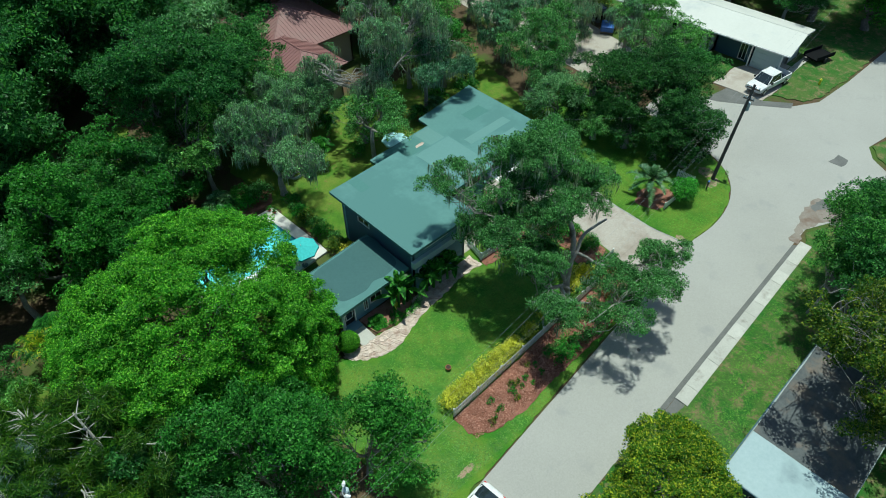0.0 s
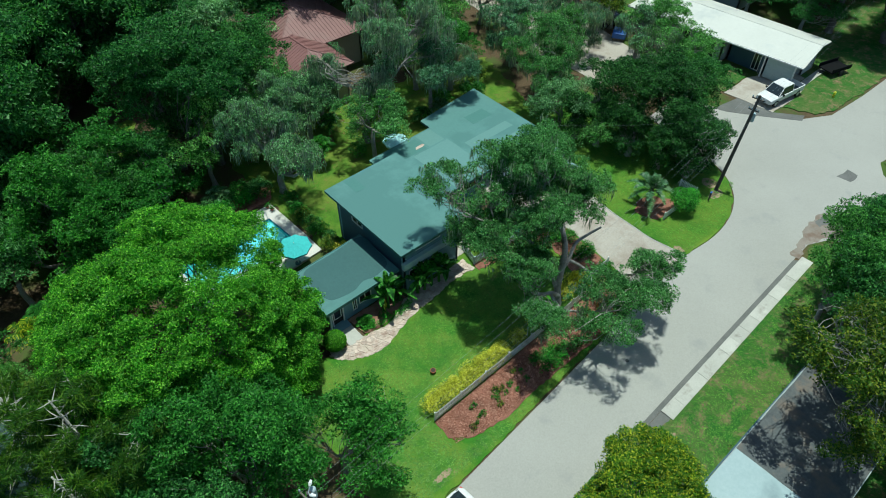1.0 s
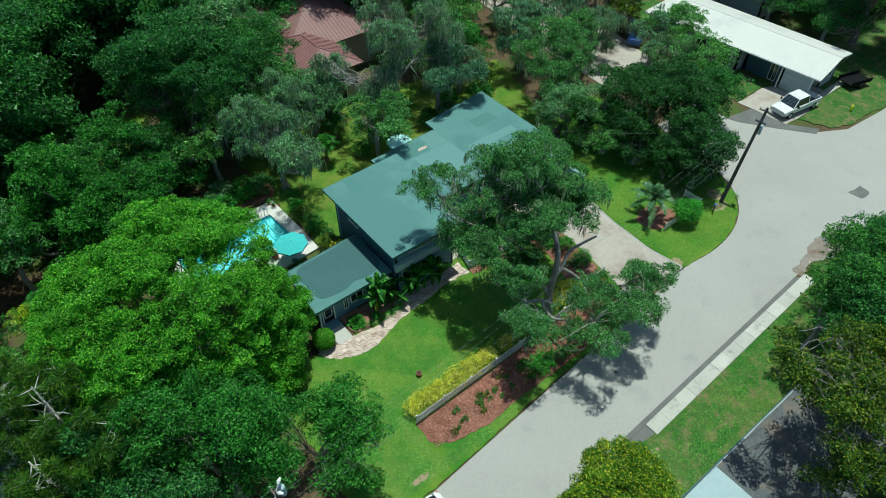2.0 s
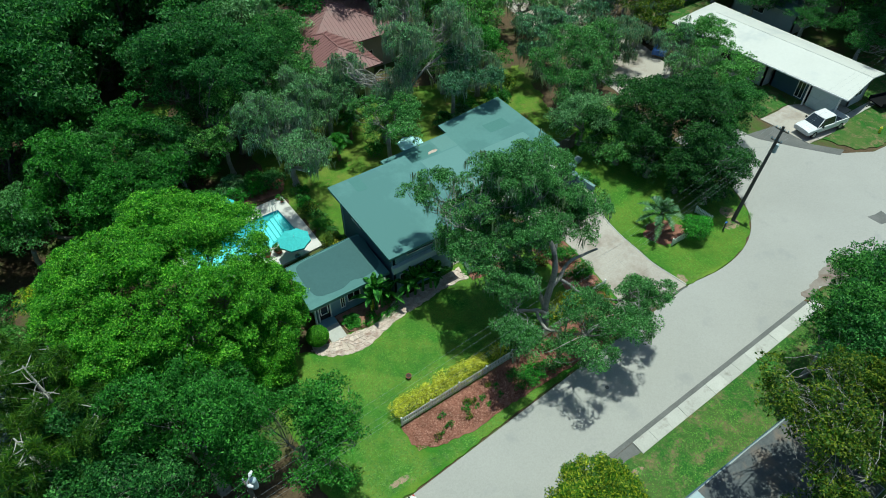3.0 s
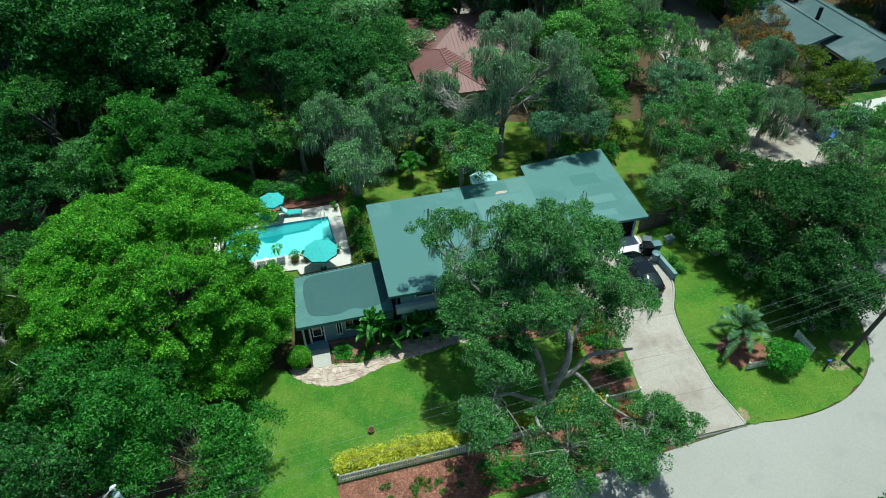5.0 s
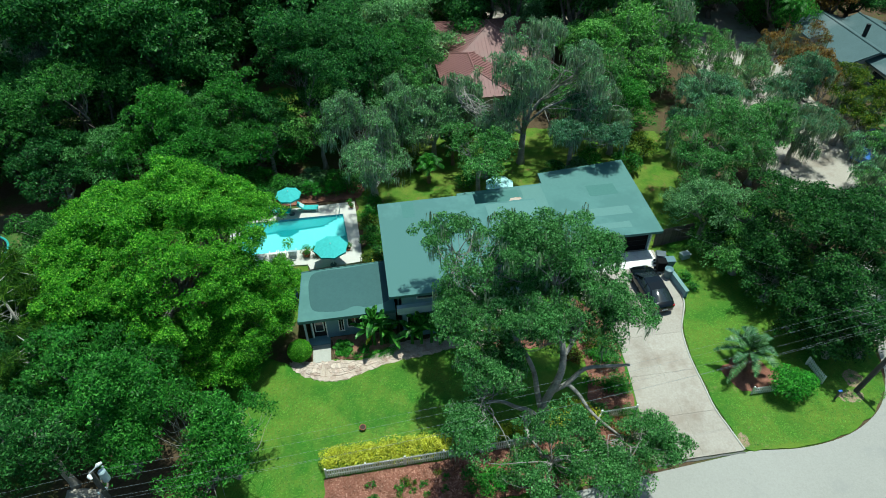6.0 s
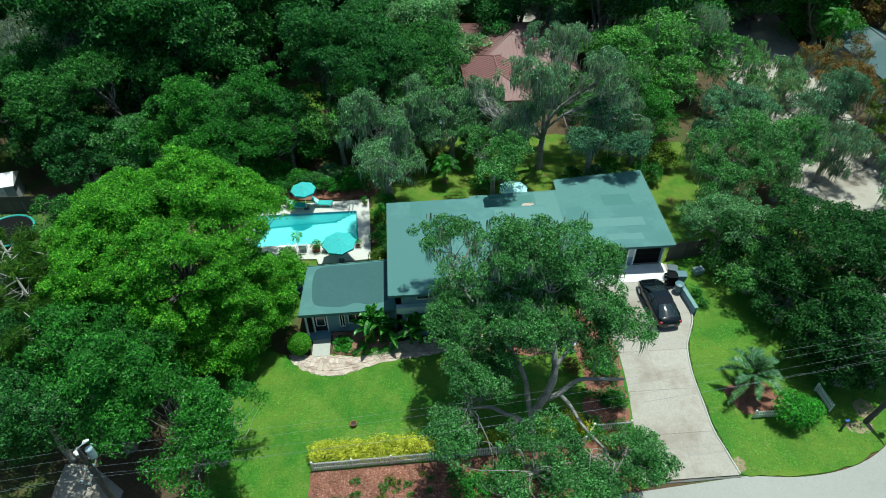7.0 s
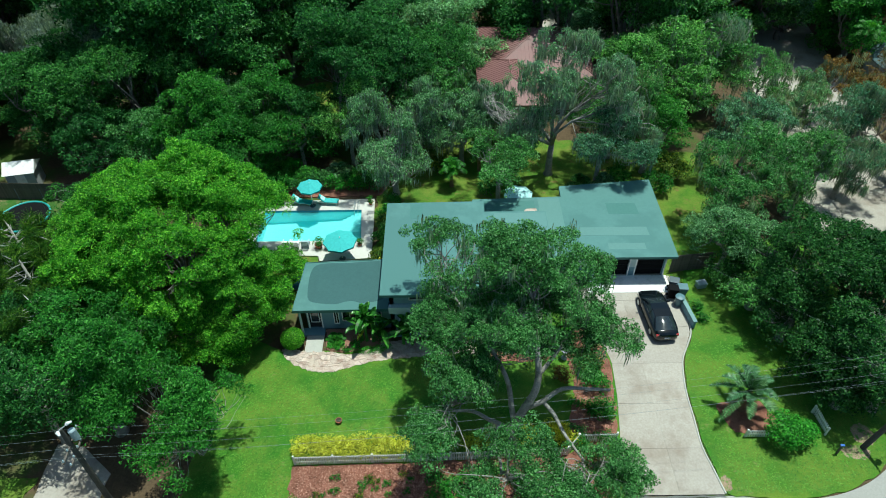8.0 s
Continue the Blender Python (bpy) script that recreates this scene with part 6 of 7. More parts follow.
t = thing("tarp_crate", (-4.6, 11.9, 0), 0, "crate under a bright blue tarpaulin", "crate")
part("crate", boxes((-0.55, 0.55, -0.4, 0.4, 0, 0.7)), "weathered_wood", t)
part("tarpaulin", boxes((-0.6, 0.6, -0.45, 0.45, 0.2, 0.76), bevel=0.06), "blue_tarp", t)
garden_chair((-5.7, 13.8, 0), 120, "pvc_white", "white and blue garden chair on the dry grass")

# ---- vehicles ----


def profile_body(bm, rows):
    """A car body from cross sections: (y, half width low, half width high, z low, z shoulder, z high)."""
    rings = []
    for y, w0, w1, z0, zs, z1 in rows:
        ring = [(-w0 * 0.92, z0), (-w0, z0 + 0.12), (-w0, zs - 0.06), (-w0 * 0.97, zs), (-w1, z1 - 0.03), (-w1 * 0.9, z1), (w1 * 0.9, z1), (w1, z1 - 0.03), (w0 * 0.97, zs), (w0, zs - 0.06), (w0, z0 + 0.12), (w0 * 0.92, z0)]
        rings.append([bm.verts.new((x, y, z)) for x, z in ring])
    n = len(rings[0])
    for a, b in zip(rings, rings[1:]):
        for k in range(n):
            bm.faces.new((a[k], a[(k + 1) % n], b[(k + 1) % n], b[k]))
    bm.faces.new(rings[0])
    bm.faces.new(rings[-1][::-1])
    return bm


def wheels(t, ys, xw, r=0.33):
    for y in ys:
        for s in (-1, 1):
            w = part("tyre", tube(bmesh.new(), [(s * (xw - 0.2), y, r), (s * (xw - 0.19), y, r), (s * (xw - 0.01), y, r), (s * xw, y, r)], [r * 0.85, r, r, r * 0.85], 20), "tyre_rubber", t)
            part("rim", tube(bmesh.new(), [(s * (xw - 0.02), y, r), (s * (xw + 0.012), y, r)], r * 0.62, 16), "galvanised", w)


def sedan(at, rz, paint, label):
    """A saloon car; its front looks along +y."""
    t = thing("car", at, rz, label, "car", "parked cars")
    bm = bmesh.new()
    profile_body(bm, [(-2.3, 0.5, 0.4, 0.4, 0.66, 0.72), (-2.24, 0.7, 0.58, 0.32, 0.76, 0.86), (-2.08, 0.82, 0.68, 0.27, 0.84, 0.96), (-1.55, 0.9, 0.78, 0.24, 0.92, 1.03), (-0.6, 0.91, 0.8, 0.22, 0.94, 0.98), (0.8, 0.91, 0.8, 0.22, 0.92, 0.97), (1.6, 0.89, 0.74, 0.24, 0.84, 0.9), (2.1, 0.8, 0.64, 0.28, 0.68, 0.75), (2.26, 0.64, 0.5, 0.34, 0.58, 0.64), (2.32, 0.44, 0.34, 0.4, 0.52, 0.56)])
    body = part("body", bm, paint, t, smooth=True)
    bm = bmesh.new()
    prof = [(-1.9, 0.66, 0.98), (-1.45, 0.63, 1.2), (-0.95, 0.60, 1.37), (-0.3, 0.60, 1.45), (0.3, 0.59, 1.40), (0.75, 0.64, 1.2), (1.2, 0.70, 0.97)]
    rings = []
    for y, w, z in prof:
        wl = 0.78
        rings.append([bm.verts.new((-wl, y, 0.95)), bm.verts.new((-w, y, z)), bm.verts.new((w, y, z)), bm.verts.new((wl, y, 0.95))])
    for a, b in zip(rings, rings[1:]):
        for k in range(3):
            bm.faces.new((a[k], a[k + 1], b[k + 1], b[k]))
    part("glasshouse", bm, "dark_glass", t, "dark tinted glass", smooth=True)
    bm = bmesh.new()
    rf = [[bm.verts.new((sx * (w + 0.012), y, z + 0.012)) for sx in (-1, 1)] for y, w, z in prof[2:5]]
    for a, b in zip(rf, rf[1:]):
        bm.faces.new((a[0], a[1], b[1], b[0]))
    roof = part("roof", bm, paint, t)
    for s in (-1, 1):
        part("tail_light", boxes((s * 0.68 - 0.11, s * 0.68 + 0.11, -2.22, -2.08, 0.66, 0.86), bevel=0.03), "tail_red", t, "red tail light")
        part("headlight", boxes((s * 0.58 - 0.16, s * 0.58 + 0.16, 2.1, 2.26, 0.56, 0.68), bevel=0.02), "lamp_clear", t)
        part("mirror", boxes((s * 0.98 - 0.1, s * 0.98 + 0.1, 0.72, 0.84, 0.92, 1.04), bevel=0.03), paint, t)
        for y0, y1 in ((-1.72, -0.95), (0.34, 1.14)):
            z0, z1 = (0.97, 1.38)
            part("pillar", tube(bmesh.new(), [(s * 0.77, y0 if y0 < 0 else y1, z0), (s * 0.61, y1 if y0 < 0 else y0, z1)], 0.035, 6), paint, t)
        part("pillar", tube(bmesh.new(), [(s * 0.79, -0.3, 0.96), (s * 0.61, -0.3, 1.43)], 0.035, 6), paint, t)
    part("plate", boxes((-0.2, 0.2, -2.31, -2.28, 0.52, 0.64)), "pvc_white", t, "pale plate with a dark bar")
    part("plate_bar", boxes((-0.15, 0.15, -2.318, -2.309, 0.555, 0.605)), "tile_blue", t)
    wheels(t, (-1.4, 1.42), 0.92)
    return t


sedan((22.05, 8.35, 0.02), 3, "car_black", "glossy black saloon car parked on the driveway")
sedan((-6.4, -8.35, -0.05), 94, "car_white", "white car parked at the roadside")
sedan((28.6, 59.6, -0.01), 75, "car_black", "dark car parked beyond the trees")
sedan((51.0, 24.3, -0.02), 60, "car_black", "dark blue-black car under the trees")

t = thing("pickup_truck", (50.6, 1.95, -0.02), 82, "white pickup truck on the concrete pad", "pickup truck", "parked cars")
bm = bmesh.new()
profile_body(bm, [(-0.75, 0.95, 0.8, 0.42, 1.05, 1.1), (0.9, 0.95, 0.8, 0.42, 1.06, 1.12), (1.3, 0.95, 0.82, 0.42, 1.05, 1.1), (2.5, 0.93, 0.78, 0.42, 0.98, 1.06), (2.85, 0.88, 0.74, 0.5, 0.9, 0.96)])
part("body", bm, "car_white", t)
bm = bmesh.new()
prof = [(-0.8, 0.74, 1.1), (-0.7, 0.7, 1.8), (0.9, 0.7, 1.82), (1.65, 0.76, 1.1)]
rings = [[bm.verts.new((-0.86, y, 1.05)), bm.verts.new((-w, y, z)), bm.verts.new((w, y, z)), bm.verts.new((0.86, y, 1.05))] for y, w, z in prof]
for a, b in zip(rings, rings[1:]):
    for k in range(3):
        bm.faces.new((a[k], a[k + 1], b[k + 1], b[k]))
bm.faces.new(rings[0])
part("glasshouse", bm, "dark_glass", t, "dark cab glass")
part("roof", boxes((-0.72, 0.72, -0.72, 0.92, 1.8, 1.86), bevel=0.02), "car_white", t)
for s in (-1, 1):
    part("bed_side", boxes((s * 0.9 - 0.05, s * 0.9 + 0.05, -2.75, -0.78, 0.5, 1.12), bevel=0.015), "car_white", t)
    part("headlight", boxes((s * 0.72 - 0.15, s * 0.72 + 0.15, 2.75, 2.88, 0.78, 0.92), bevel=0.02), "lamp_clear", t)
    part("tail_light", boxes((s * 0.88 - 0.06, s * 0.88 + 0.06, -2.78, -2.7, 0.75, 1.0)), "tail_red", t)
    part("mirror", boxes((s * 1.05 - 0.1, s * 1.05 + 0.1, 1.15, 1.25, 1.1, 1.32), bevel=0.02), "car_black", t)
    for y0, y1 in ((-0.78, -0.7), (1.62, 0.9)):
        part("pillar", tube(bmesh.new(), [(s * 0.85, y0, 1.06), (s * 0.7, y1, 1.82)], 0.045, 6), "car_white", t)
part("tailgate", boxes((-0.9, 0.9, -2.8, -2.72, 0.5, 1.12), bevel=0.015), "car_white", t)
part("bed_floor", boxes((-0.9, 0.9, -2.75, -0.78, 0.48, 0.6)), "grey_plastic", t, "grey load bed")
wheels(t, (-1.85, 1.85), 0.96, 0.38)

# ---- bins, low wall, crates beside the garage ----


def wheelie_bin(at, rz, mat, label):
    t = thing("wheelie_bin", at, rz, label, "bin", "bins beside the driveway")
    bm = bmesh.new()
    lo = [bm.verts.new(p) for p in ((-0.22, -0.24, 0.08), (0.22, -0.24, 0.08), (0.22, 0.24, 0.08), (-0.22, 0.24, 0.08))]
    hi = [bm.verts.new(p) for p in ((-0.3, -0.34, 0.98), (0.3, -0.34, 0.98), (0.3, 0.34, 0.98), (-0.3, 0.34, 0.98))]
    bm.faces.new(lo), bm.faces.new(hi)
    for i in range(4):
        bm.faces.new((lo[i], lo[(i + 1) % 4], hi[(i + 1) % 4], hi[i]))
    part("body", bm, mat, t)
    part("lid", boxes((-0.32, 0.32, -0.38, 0.36, 0.98, 1.05), bevel=0.025), mat, t)
    part("handle", tube(bmesh.new(), [(-0.24, 0.42, 0.98), (0.24, 0.42, 0.98)], 0.02, 6), mat, t)
    for x in (-0.2, 0.2):
        part("wheel", tube(bmesh.new(), [(x - 0.03, 0.3, 0.1), (x + 0.03, 0.3, 0.1)], 0.1, 12), "tyre_rubber", t)
    return t


wheelie_bin((24.0, 11.3, 0.02), 70, "grey_plastic", "dark grey wheelie bin beside the garage")
wheelie_bin((23.75, 10.5, 0.02), 80, "net_black", "black wheelie bin beside the garage")
wheelie_bin((24.45, 10.6, 0.02), 85, "slate_plastic", "slate-blue wheelie bin beside the garage")
t = thing("dustbin", (24.05, 9.75, 0.02), 0, "round grey-blue dustbin with a domed lid", "bin")
part("body", tube(bmesh.new(), [(0, 0, 0), (0, 0, 0.8)], [0.24, 0.31], 20), "slate_plastic", t)
part("lid", tube(bmesh.new(), [(0, 0, 0.8), (0, 0, 0.85), (0, 0, 0.92)], [0.35, 0.34, 0.12], 20), "slate_plastic", t)
t = thing("garden_wall", (24.42, 8.6, 0), 96, "low blue-grey rendered garden wall with a painted cap", "wall")
part("wall", boxes((-1.1, 1.1, -0.11, 0.11, -0.1, 0.62)), "wall_blue", t)
part("cap", boxes((-1.14, 1.14, -0.15, 0.15, 0.62, 0.68), bevel=0.012), "fascia_paint", t)
t = thing("utility_box", (26.3, 11.6, 0), 10, "small pale grey box on the grass", "utility box")
part("box", boxes((-0.35, 0.35, -0.25, 0.25, 0, 0.4), bevel=0.02), "pale_grey_plastic", t)
part("lid", boxes((-0.38, 0.38, -0.28, 0.28, 0.4, 0.45), bevel=0.01), "pale_grey_plastic", t)
t = thing("meter_post", (30.2, -2.45, 0), 0, "short post with a blue cap at the verge", "post")
part("post", boxes((-0.05, 0.05, -0.05, 0.05, -0.1, 0.85), bevel=0.008), "weathered_wood", t)
part("cap", boxes((-0.13, 0.13, -0.07, 0.07, 0.85, 0.95), bevel=0.03), "blue_tarp", t, "blue box on the post")
t = thing("manhole", (10.9, -8.2, -0.05), 0, "small dark cover in the road", "cover")
part("lid", tube(bmesh.new(), [(0, 0, -0.02), (0, 0, 0.012)], 0.14, 14), "gutter_asphalt", t)

# ---- poles and wires ----


def utility_pole(at, lean, h, label, lamps=False, turn=0.0):
    t = thing("utility_pole", at, 0, label, "utility pole", "utility poles")
    top = Vector((lean[0], lean[1], h))
    part("pole", tube(bmesh.new(), [(0, 0, -0.3), tuple(top * 0.5), tuple(top)], [0.17, 0.14, 0.11], 12), "pole_wood", t)
    a = radians(turn)
    ax = Vector((math.cos(a), math.sin(a), 0))
    for f, L in ((0.82, 1.1), (0.72, 0.8)) if lamps else ((0.965, 0.55), (0.86, 0.45)):
        c = top * f
        arm = part("crossarm", tube(bmesh.new(), [tuple(c - ax * L), tuple(c + ax * L)], 0.06, 4), "weathered_wood", t)
        for k in (-0.9, -0.35, 0.35, 0.9):
            p = c + ax * L * k
            part("insulator", tube(bmesh.new(), [tuple(p), tuple(p + Vector((0, 0, 0.1))), tuple(p + Vector((0, 0, 0.2)))], [0.03, 0.06, 0.03], 8), "pale_grey_plastic", arm)
    c = top * (0.9 if lamps else 0.78) + Vector((0.3, 0.22 if lamps else -0.1, 0))
    part("transformer", tube(bmesh.new(), [tuple(c - Vector((0, 0, 0.4))), tuple(c - Vector((0, 0, 0.37))), tuple(c + Vector((0, 0, 0.33))), tuple(c + Vector((0, 0, 0.4)))], [0.14, 0.18, 0.18, 0.12], 14), "pale_grey_plastic", t, "grey transformer can")
    if lamps:
        for s in (-1, 1):
            e = top + Vector((s * 0.12 + 0.1, 0.2 * s, 0.05))
            arm = part("lamp_arm", tube(bmesh.new(), [tuple(top), tuple(e)], 0.03, 6), "galvanised", t)
            part("lamp_head", tube(bmesh.new(), [tuple(e), tuple(e + Vector((0.06, 0.06 * s, 0.06))), tuple(e + Vector((0.2, 0.2 * s, 0.0)))], [0.06, 0.1, 0.06], 10), "pvc_white", arm)
    return t


utility_pole((31.9, -2.1, 0), (1.8, 0.05), 9.0, "dark leaning timber utility pole on the verge", False, 95)
utility_pole((-12.2, -5.1, 0), (0.1, 0.0), 7.7, "timber utility pole with white lamps beside the drive", True, 95)
A1, A2 = Vector((33.6, -2.05, 8.7)), Vector((-12.1, -5.1, 6.4))
wires = thing("power_lines", (0, 0, 0), 0, "thin power lines strung between the utility poles", "power line")
for dy, dz, sag in ((-0.85, 0, 0.9), (-0.3, 0.05, 1.0), (0.35, 0.0, 0.95), (0.85, 0.02, 1.1), (0.1, -1.3, 1.2)):
    for P, Q in ((A1, A2), (A1, Vector((75, 2.5, 8.8))), (A2, Vector((-58, -8.5, 7.5)))):
        pts = [tuple(P.lerp(Q, i / 16) + Vector((0, dy, dz - sag * 4 * (i / 16) * (1 - i / 16)))) for i in range(17)]
        part("wire", tube(bmesh.new(), pts, 0.0038, 5), "wire_grey", wires)
for P, Q in ((A1 - Vector((0, 0, 1.6)), Vector((24.0, 13.0, 2.9))), (A1 - Vector((0, 0, 1.4)), Vector((52.2, 6.0, 3.4)))):
    pts = [tuple(P.lerp(Q, i / 12) - Vector((0, 0, 0.5 * 4 * (i / 12) * (1 - i / 12)))) for i in range(13)]
    part("wire", tube(bmesh.new(), pts, 0.0038, 5), "wire_grey", wires)

# ---- neighbouring buildings ----


def hip_roof(t, x0, x1, y0, y1, z, rise, mat, label, over=0.5, ribs=0.0, thick=0.12):
    """A hipped roof with its four planes, and ribs where it is of sheet metal."""
    x0, x1, y0, y1 = x0 - over, x1 + over, y0 - over, y1 + over
    h = min(x1 - x0, y1 - y0) / 2
    if x1 - x0 > y1 - y0:
        r0, r1 = (x0 + h, (y0 + y1) / 2), (x1 - h, (y0 + y1) / 2)
    else:
        r0, r1 = ((x0 + x1) / 2, y0 + h), ((x0 + x1) / 2, y1 - h)
    bm = bmesh.new()
    c = [bm.verts.new(p) for p in ((x0, y0, z), (x1, y0, z), (x1, y1, z), (x0, y1, z))]
    d = [bm.verts.new(p) for p in ((x0, y0, z - thick), (x1, y0, z - thick), (x1, y1, z - thick), (x0, y1, z - thick))]
    a, b = bm.verts.new((*r0, z + rise)), bm.verts.new((*r1, z + rise))
    if x1 - x0 > y1 - y0:
        fs = [(c[0], c[1], b, a), (c[1], c[2], b), (c[2], c[3], a, b), (c[3], c[0], a)]
    else:
        fs = [(c[0], c[1], a), (c[1], c[2], b, a), (c[2], c[3], b), (c[3], c[0], a, b)]
    for f in fs:
        bm.faces.new(f)
    for i in range(4):
        bm.faces.new((d[i], d[(i + 1) % 4], c[(i + 1) % 4], c[i]))
    bm.faces.new(d[::-1])
    r = part("roof", bm, mat, t, label)
    part("ridge", tube(bmesh.new(), [(*r0, z + rise + 0.02), (*r1, z + rise + 0.02)], 0.09, 6), mat, r)
    for p, q in (((x0, y0), r0), ((x0, y1), r0 if x1 - x0 > y1 - y0 else r1), ((x1, y0), r1 if x1 - x0 > y1 - y0 else r0), ((x1, y1), r1)):
        part("hip_cap", tube(bmesh.new(), [(*p, z + 0.02), (*q, z + rise + 0.02)], 0.07, 6), mat, r)
    if ribs:
        sl = rise / h
        for side in (0, 1):
            x = x0 + ribs
            while x < x1 - 0.1:
                run = min(h, x - x0, x1 - x, (y1 - y0) / 2)
                ys, sg = (y0, 1) if side == 0 else (y1, -1)
                part("rib", tube(bmesh.new(), [(x, ys, z + 0.02), (x, ys + sg * run, z + 0.02 + run * sl)], 0.03, 4), mat, r)
                x += ribs
            y = y0 + ribs
            while y < y1 - 0.1:
                run = min(h, y - y0, y1 - y, (x1 - x0) / 2)
                xs, sg = (x0, 1) if side == 0 else (x1, -1)
                part("rib", tube(bmesh.new(), [(xs, y, z + 0.02), (xs + sg * run, y, z + 0.02 + run * sl)], 0.03, 4), mat, r)
                y += ribs
    return r


def house_walls(t, x0, x1, y0, y1, z, mat, openings):
    """Four walls with windows set in their faces: (side, from, to, sill, head)."""
    for side, (ax, ay, bx, by) in enumerate(((x0, y0, x1, y0), (x1, y0, x1, y1), (x1, y1, x0, y1), (x0, y1, x0, y0))):
        global house
        keep, house = house, t
        ops = [o[1:] for o in openings if o[0] == side]
        wall(ax, ay, bx, by, -0.1, z, mat, ops)
        rz = math.degrees(math.atan2(by - ay, bx - ax))
        for f, g, s, hd in ops:
            L = math.hypot(bx - ax, by - ay)
            window(t, ax + (bx - ax) * f / L, ay + (by - ay) * f / L, rz, g - f, s, hd)
        house = keep


red = thing("red_house", (0, 0, 0), 0, "bungalow with a hipped dusty-red ribbed metal roof behind the trees", "house")
house_walls(red, 11.6, 22.0, 38.0, 49.0, 3.9, "stucco_tan", [(0, 5, 7.5, 0.2, 2.2), (3, 2, 3.6, 0.9, 2.1), (3, 6, 7.4, 0.9, 2.1)])
hip_roof(red, 11.6, 22.0, 38.0, 49.0, 4.0, 2.4, "red_metal_roof", "dusty-red ribbed metal hip roof", 0.7, 0.42)
house_walls(red, 11.0, 16.4, 32.6, 37.9, 3.8, "stucco_tan", [(0, 0.6, 2.0, 0.9, 2.0), (0, 2.6, 4.0, 0.1, 2.1)])
hip_roof(red, 11.0, 16.4, 32.6, 41.5, 3.95, 1.3, "red_metal_roof", "lower dusty-red metal roof", 0.6, 0.4)

white = thing("carport_house", (0, 0, 0), 0, "long house with a white sheet-metal roof and open carport", "house")


def carport_roof(dz=0.0):
    """Eave corners, ridge ends: a low gable at the south end, hipped at the north."""
    return [Vector(p) - Vector((0, 0, dz)) for p in ((52.9, 1.35, 2.85), (60.9, 2.2, 2.85), (59.8, 23.6, 2.85), (51.3, 22.9, 2.85), (57.2, 1.75, 3.75), (55.9, 20.6, 3.75))]


bm = bmesh.new()
T, U = [bm.verts.new(p) for p in carport_roof()], [bm.verts.new(p) for p in carport_roof(0.14)]
for q in ((0, 4, 5, 3), (4, 1, 2, 5), (3, 5, 2)):
    bm.faces.new([T[i] for i in q])
    bm.faces.new([U[i] for i in q[::-1]])
for a, b in ((0, 4), (4, 1), (1, 2), (2, 3), (3, 0)):
    bm.faces.new((T[a], U[a], U[b], T[b]))
roof = part("roof", bm, "white_metal_roof", white, "white low-pitched metal roof")
C0 = carport_roof(-0.005)
part("ridge", tube(bmesh.new(), [tuple(C0[4]), tuple(C0[5])], 0.03, 6), "white_metal_roof", roof)
part("gutter", prism(bmesh.new(), [(52.78, 1.4), (52.9, 1.4), (51.3, 22.85), (51.18, 22.85)], 2.68, 2.82), "white_paint", white, "white gutter along the eave")
house_walls(white, 56.6, 59.4, 2.6, 22.4, 2.65, "stucco_grey", [(3, 14, 15.6, 0.9, 2.1), (0, 0.6, 2.0, 0.9, 2.1)])
house_walls(white, 52.6, 56.5, 10.4, 22.3, 2.65, "stucco_grey", [(3, 1.5, 3.2, 0.9, 2.1), (3, 6, 7.6, 0.9, 2.1), (3, 9.4, 11.0, 0.1, 2.2)])
# set-back wall in navy: the deep shade under the eave is painted in
house_walls(white, 53.9, 56.5, 5.7, 10.2, 2.65, "wall_navy", [(3, 3.0, 3.9, 0.05, 2.1)])
part("garage_door", boxes((53.3, 53.4, 2.3, 5.4, 0, 2.6)), "wall_pale", white, "pale panelled end wall of the carport")
for i in range(4):
    part("door_panel", boxes((53.27, 53.3, 2.4, 5.3, 0.1 + i * 0.62, 0.64 + i * 0.62), bevel=0.008), "wall_pale", white)
for y in (2.2, 5.6):
    part("carport_post", boxes((53.0, 53.14, y - 0.07, y + 0.07, 0, 2.72), bevel=0.01), "white_paint", white)
part("floor", boxes((53.2, 56.6, 2.0, 5.6, -0.06, 0.02)), "drive_concrete", white)
part("walkway", boxes((53.6, 60.4, 1.2, 1.9, -0.06, 0.03)), "walk_concrete", white, "narrow pale walk along the end wall")

grey = thing("grey_house", (0, 0, 0), 0, "bungalow with a grey-green shingle hip roof", "house")


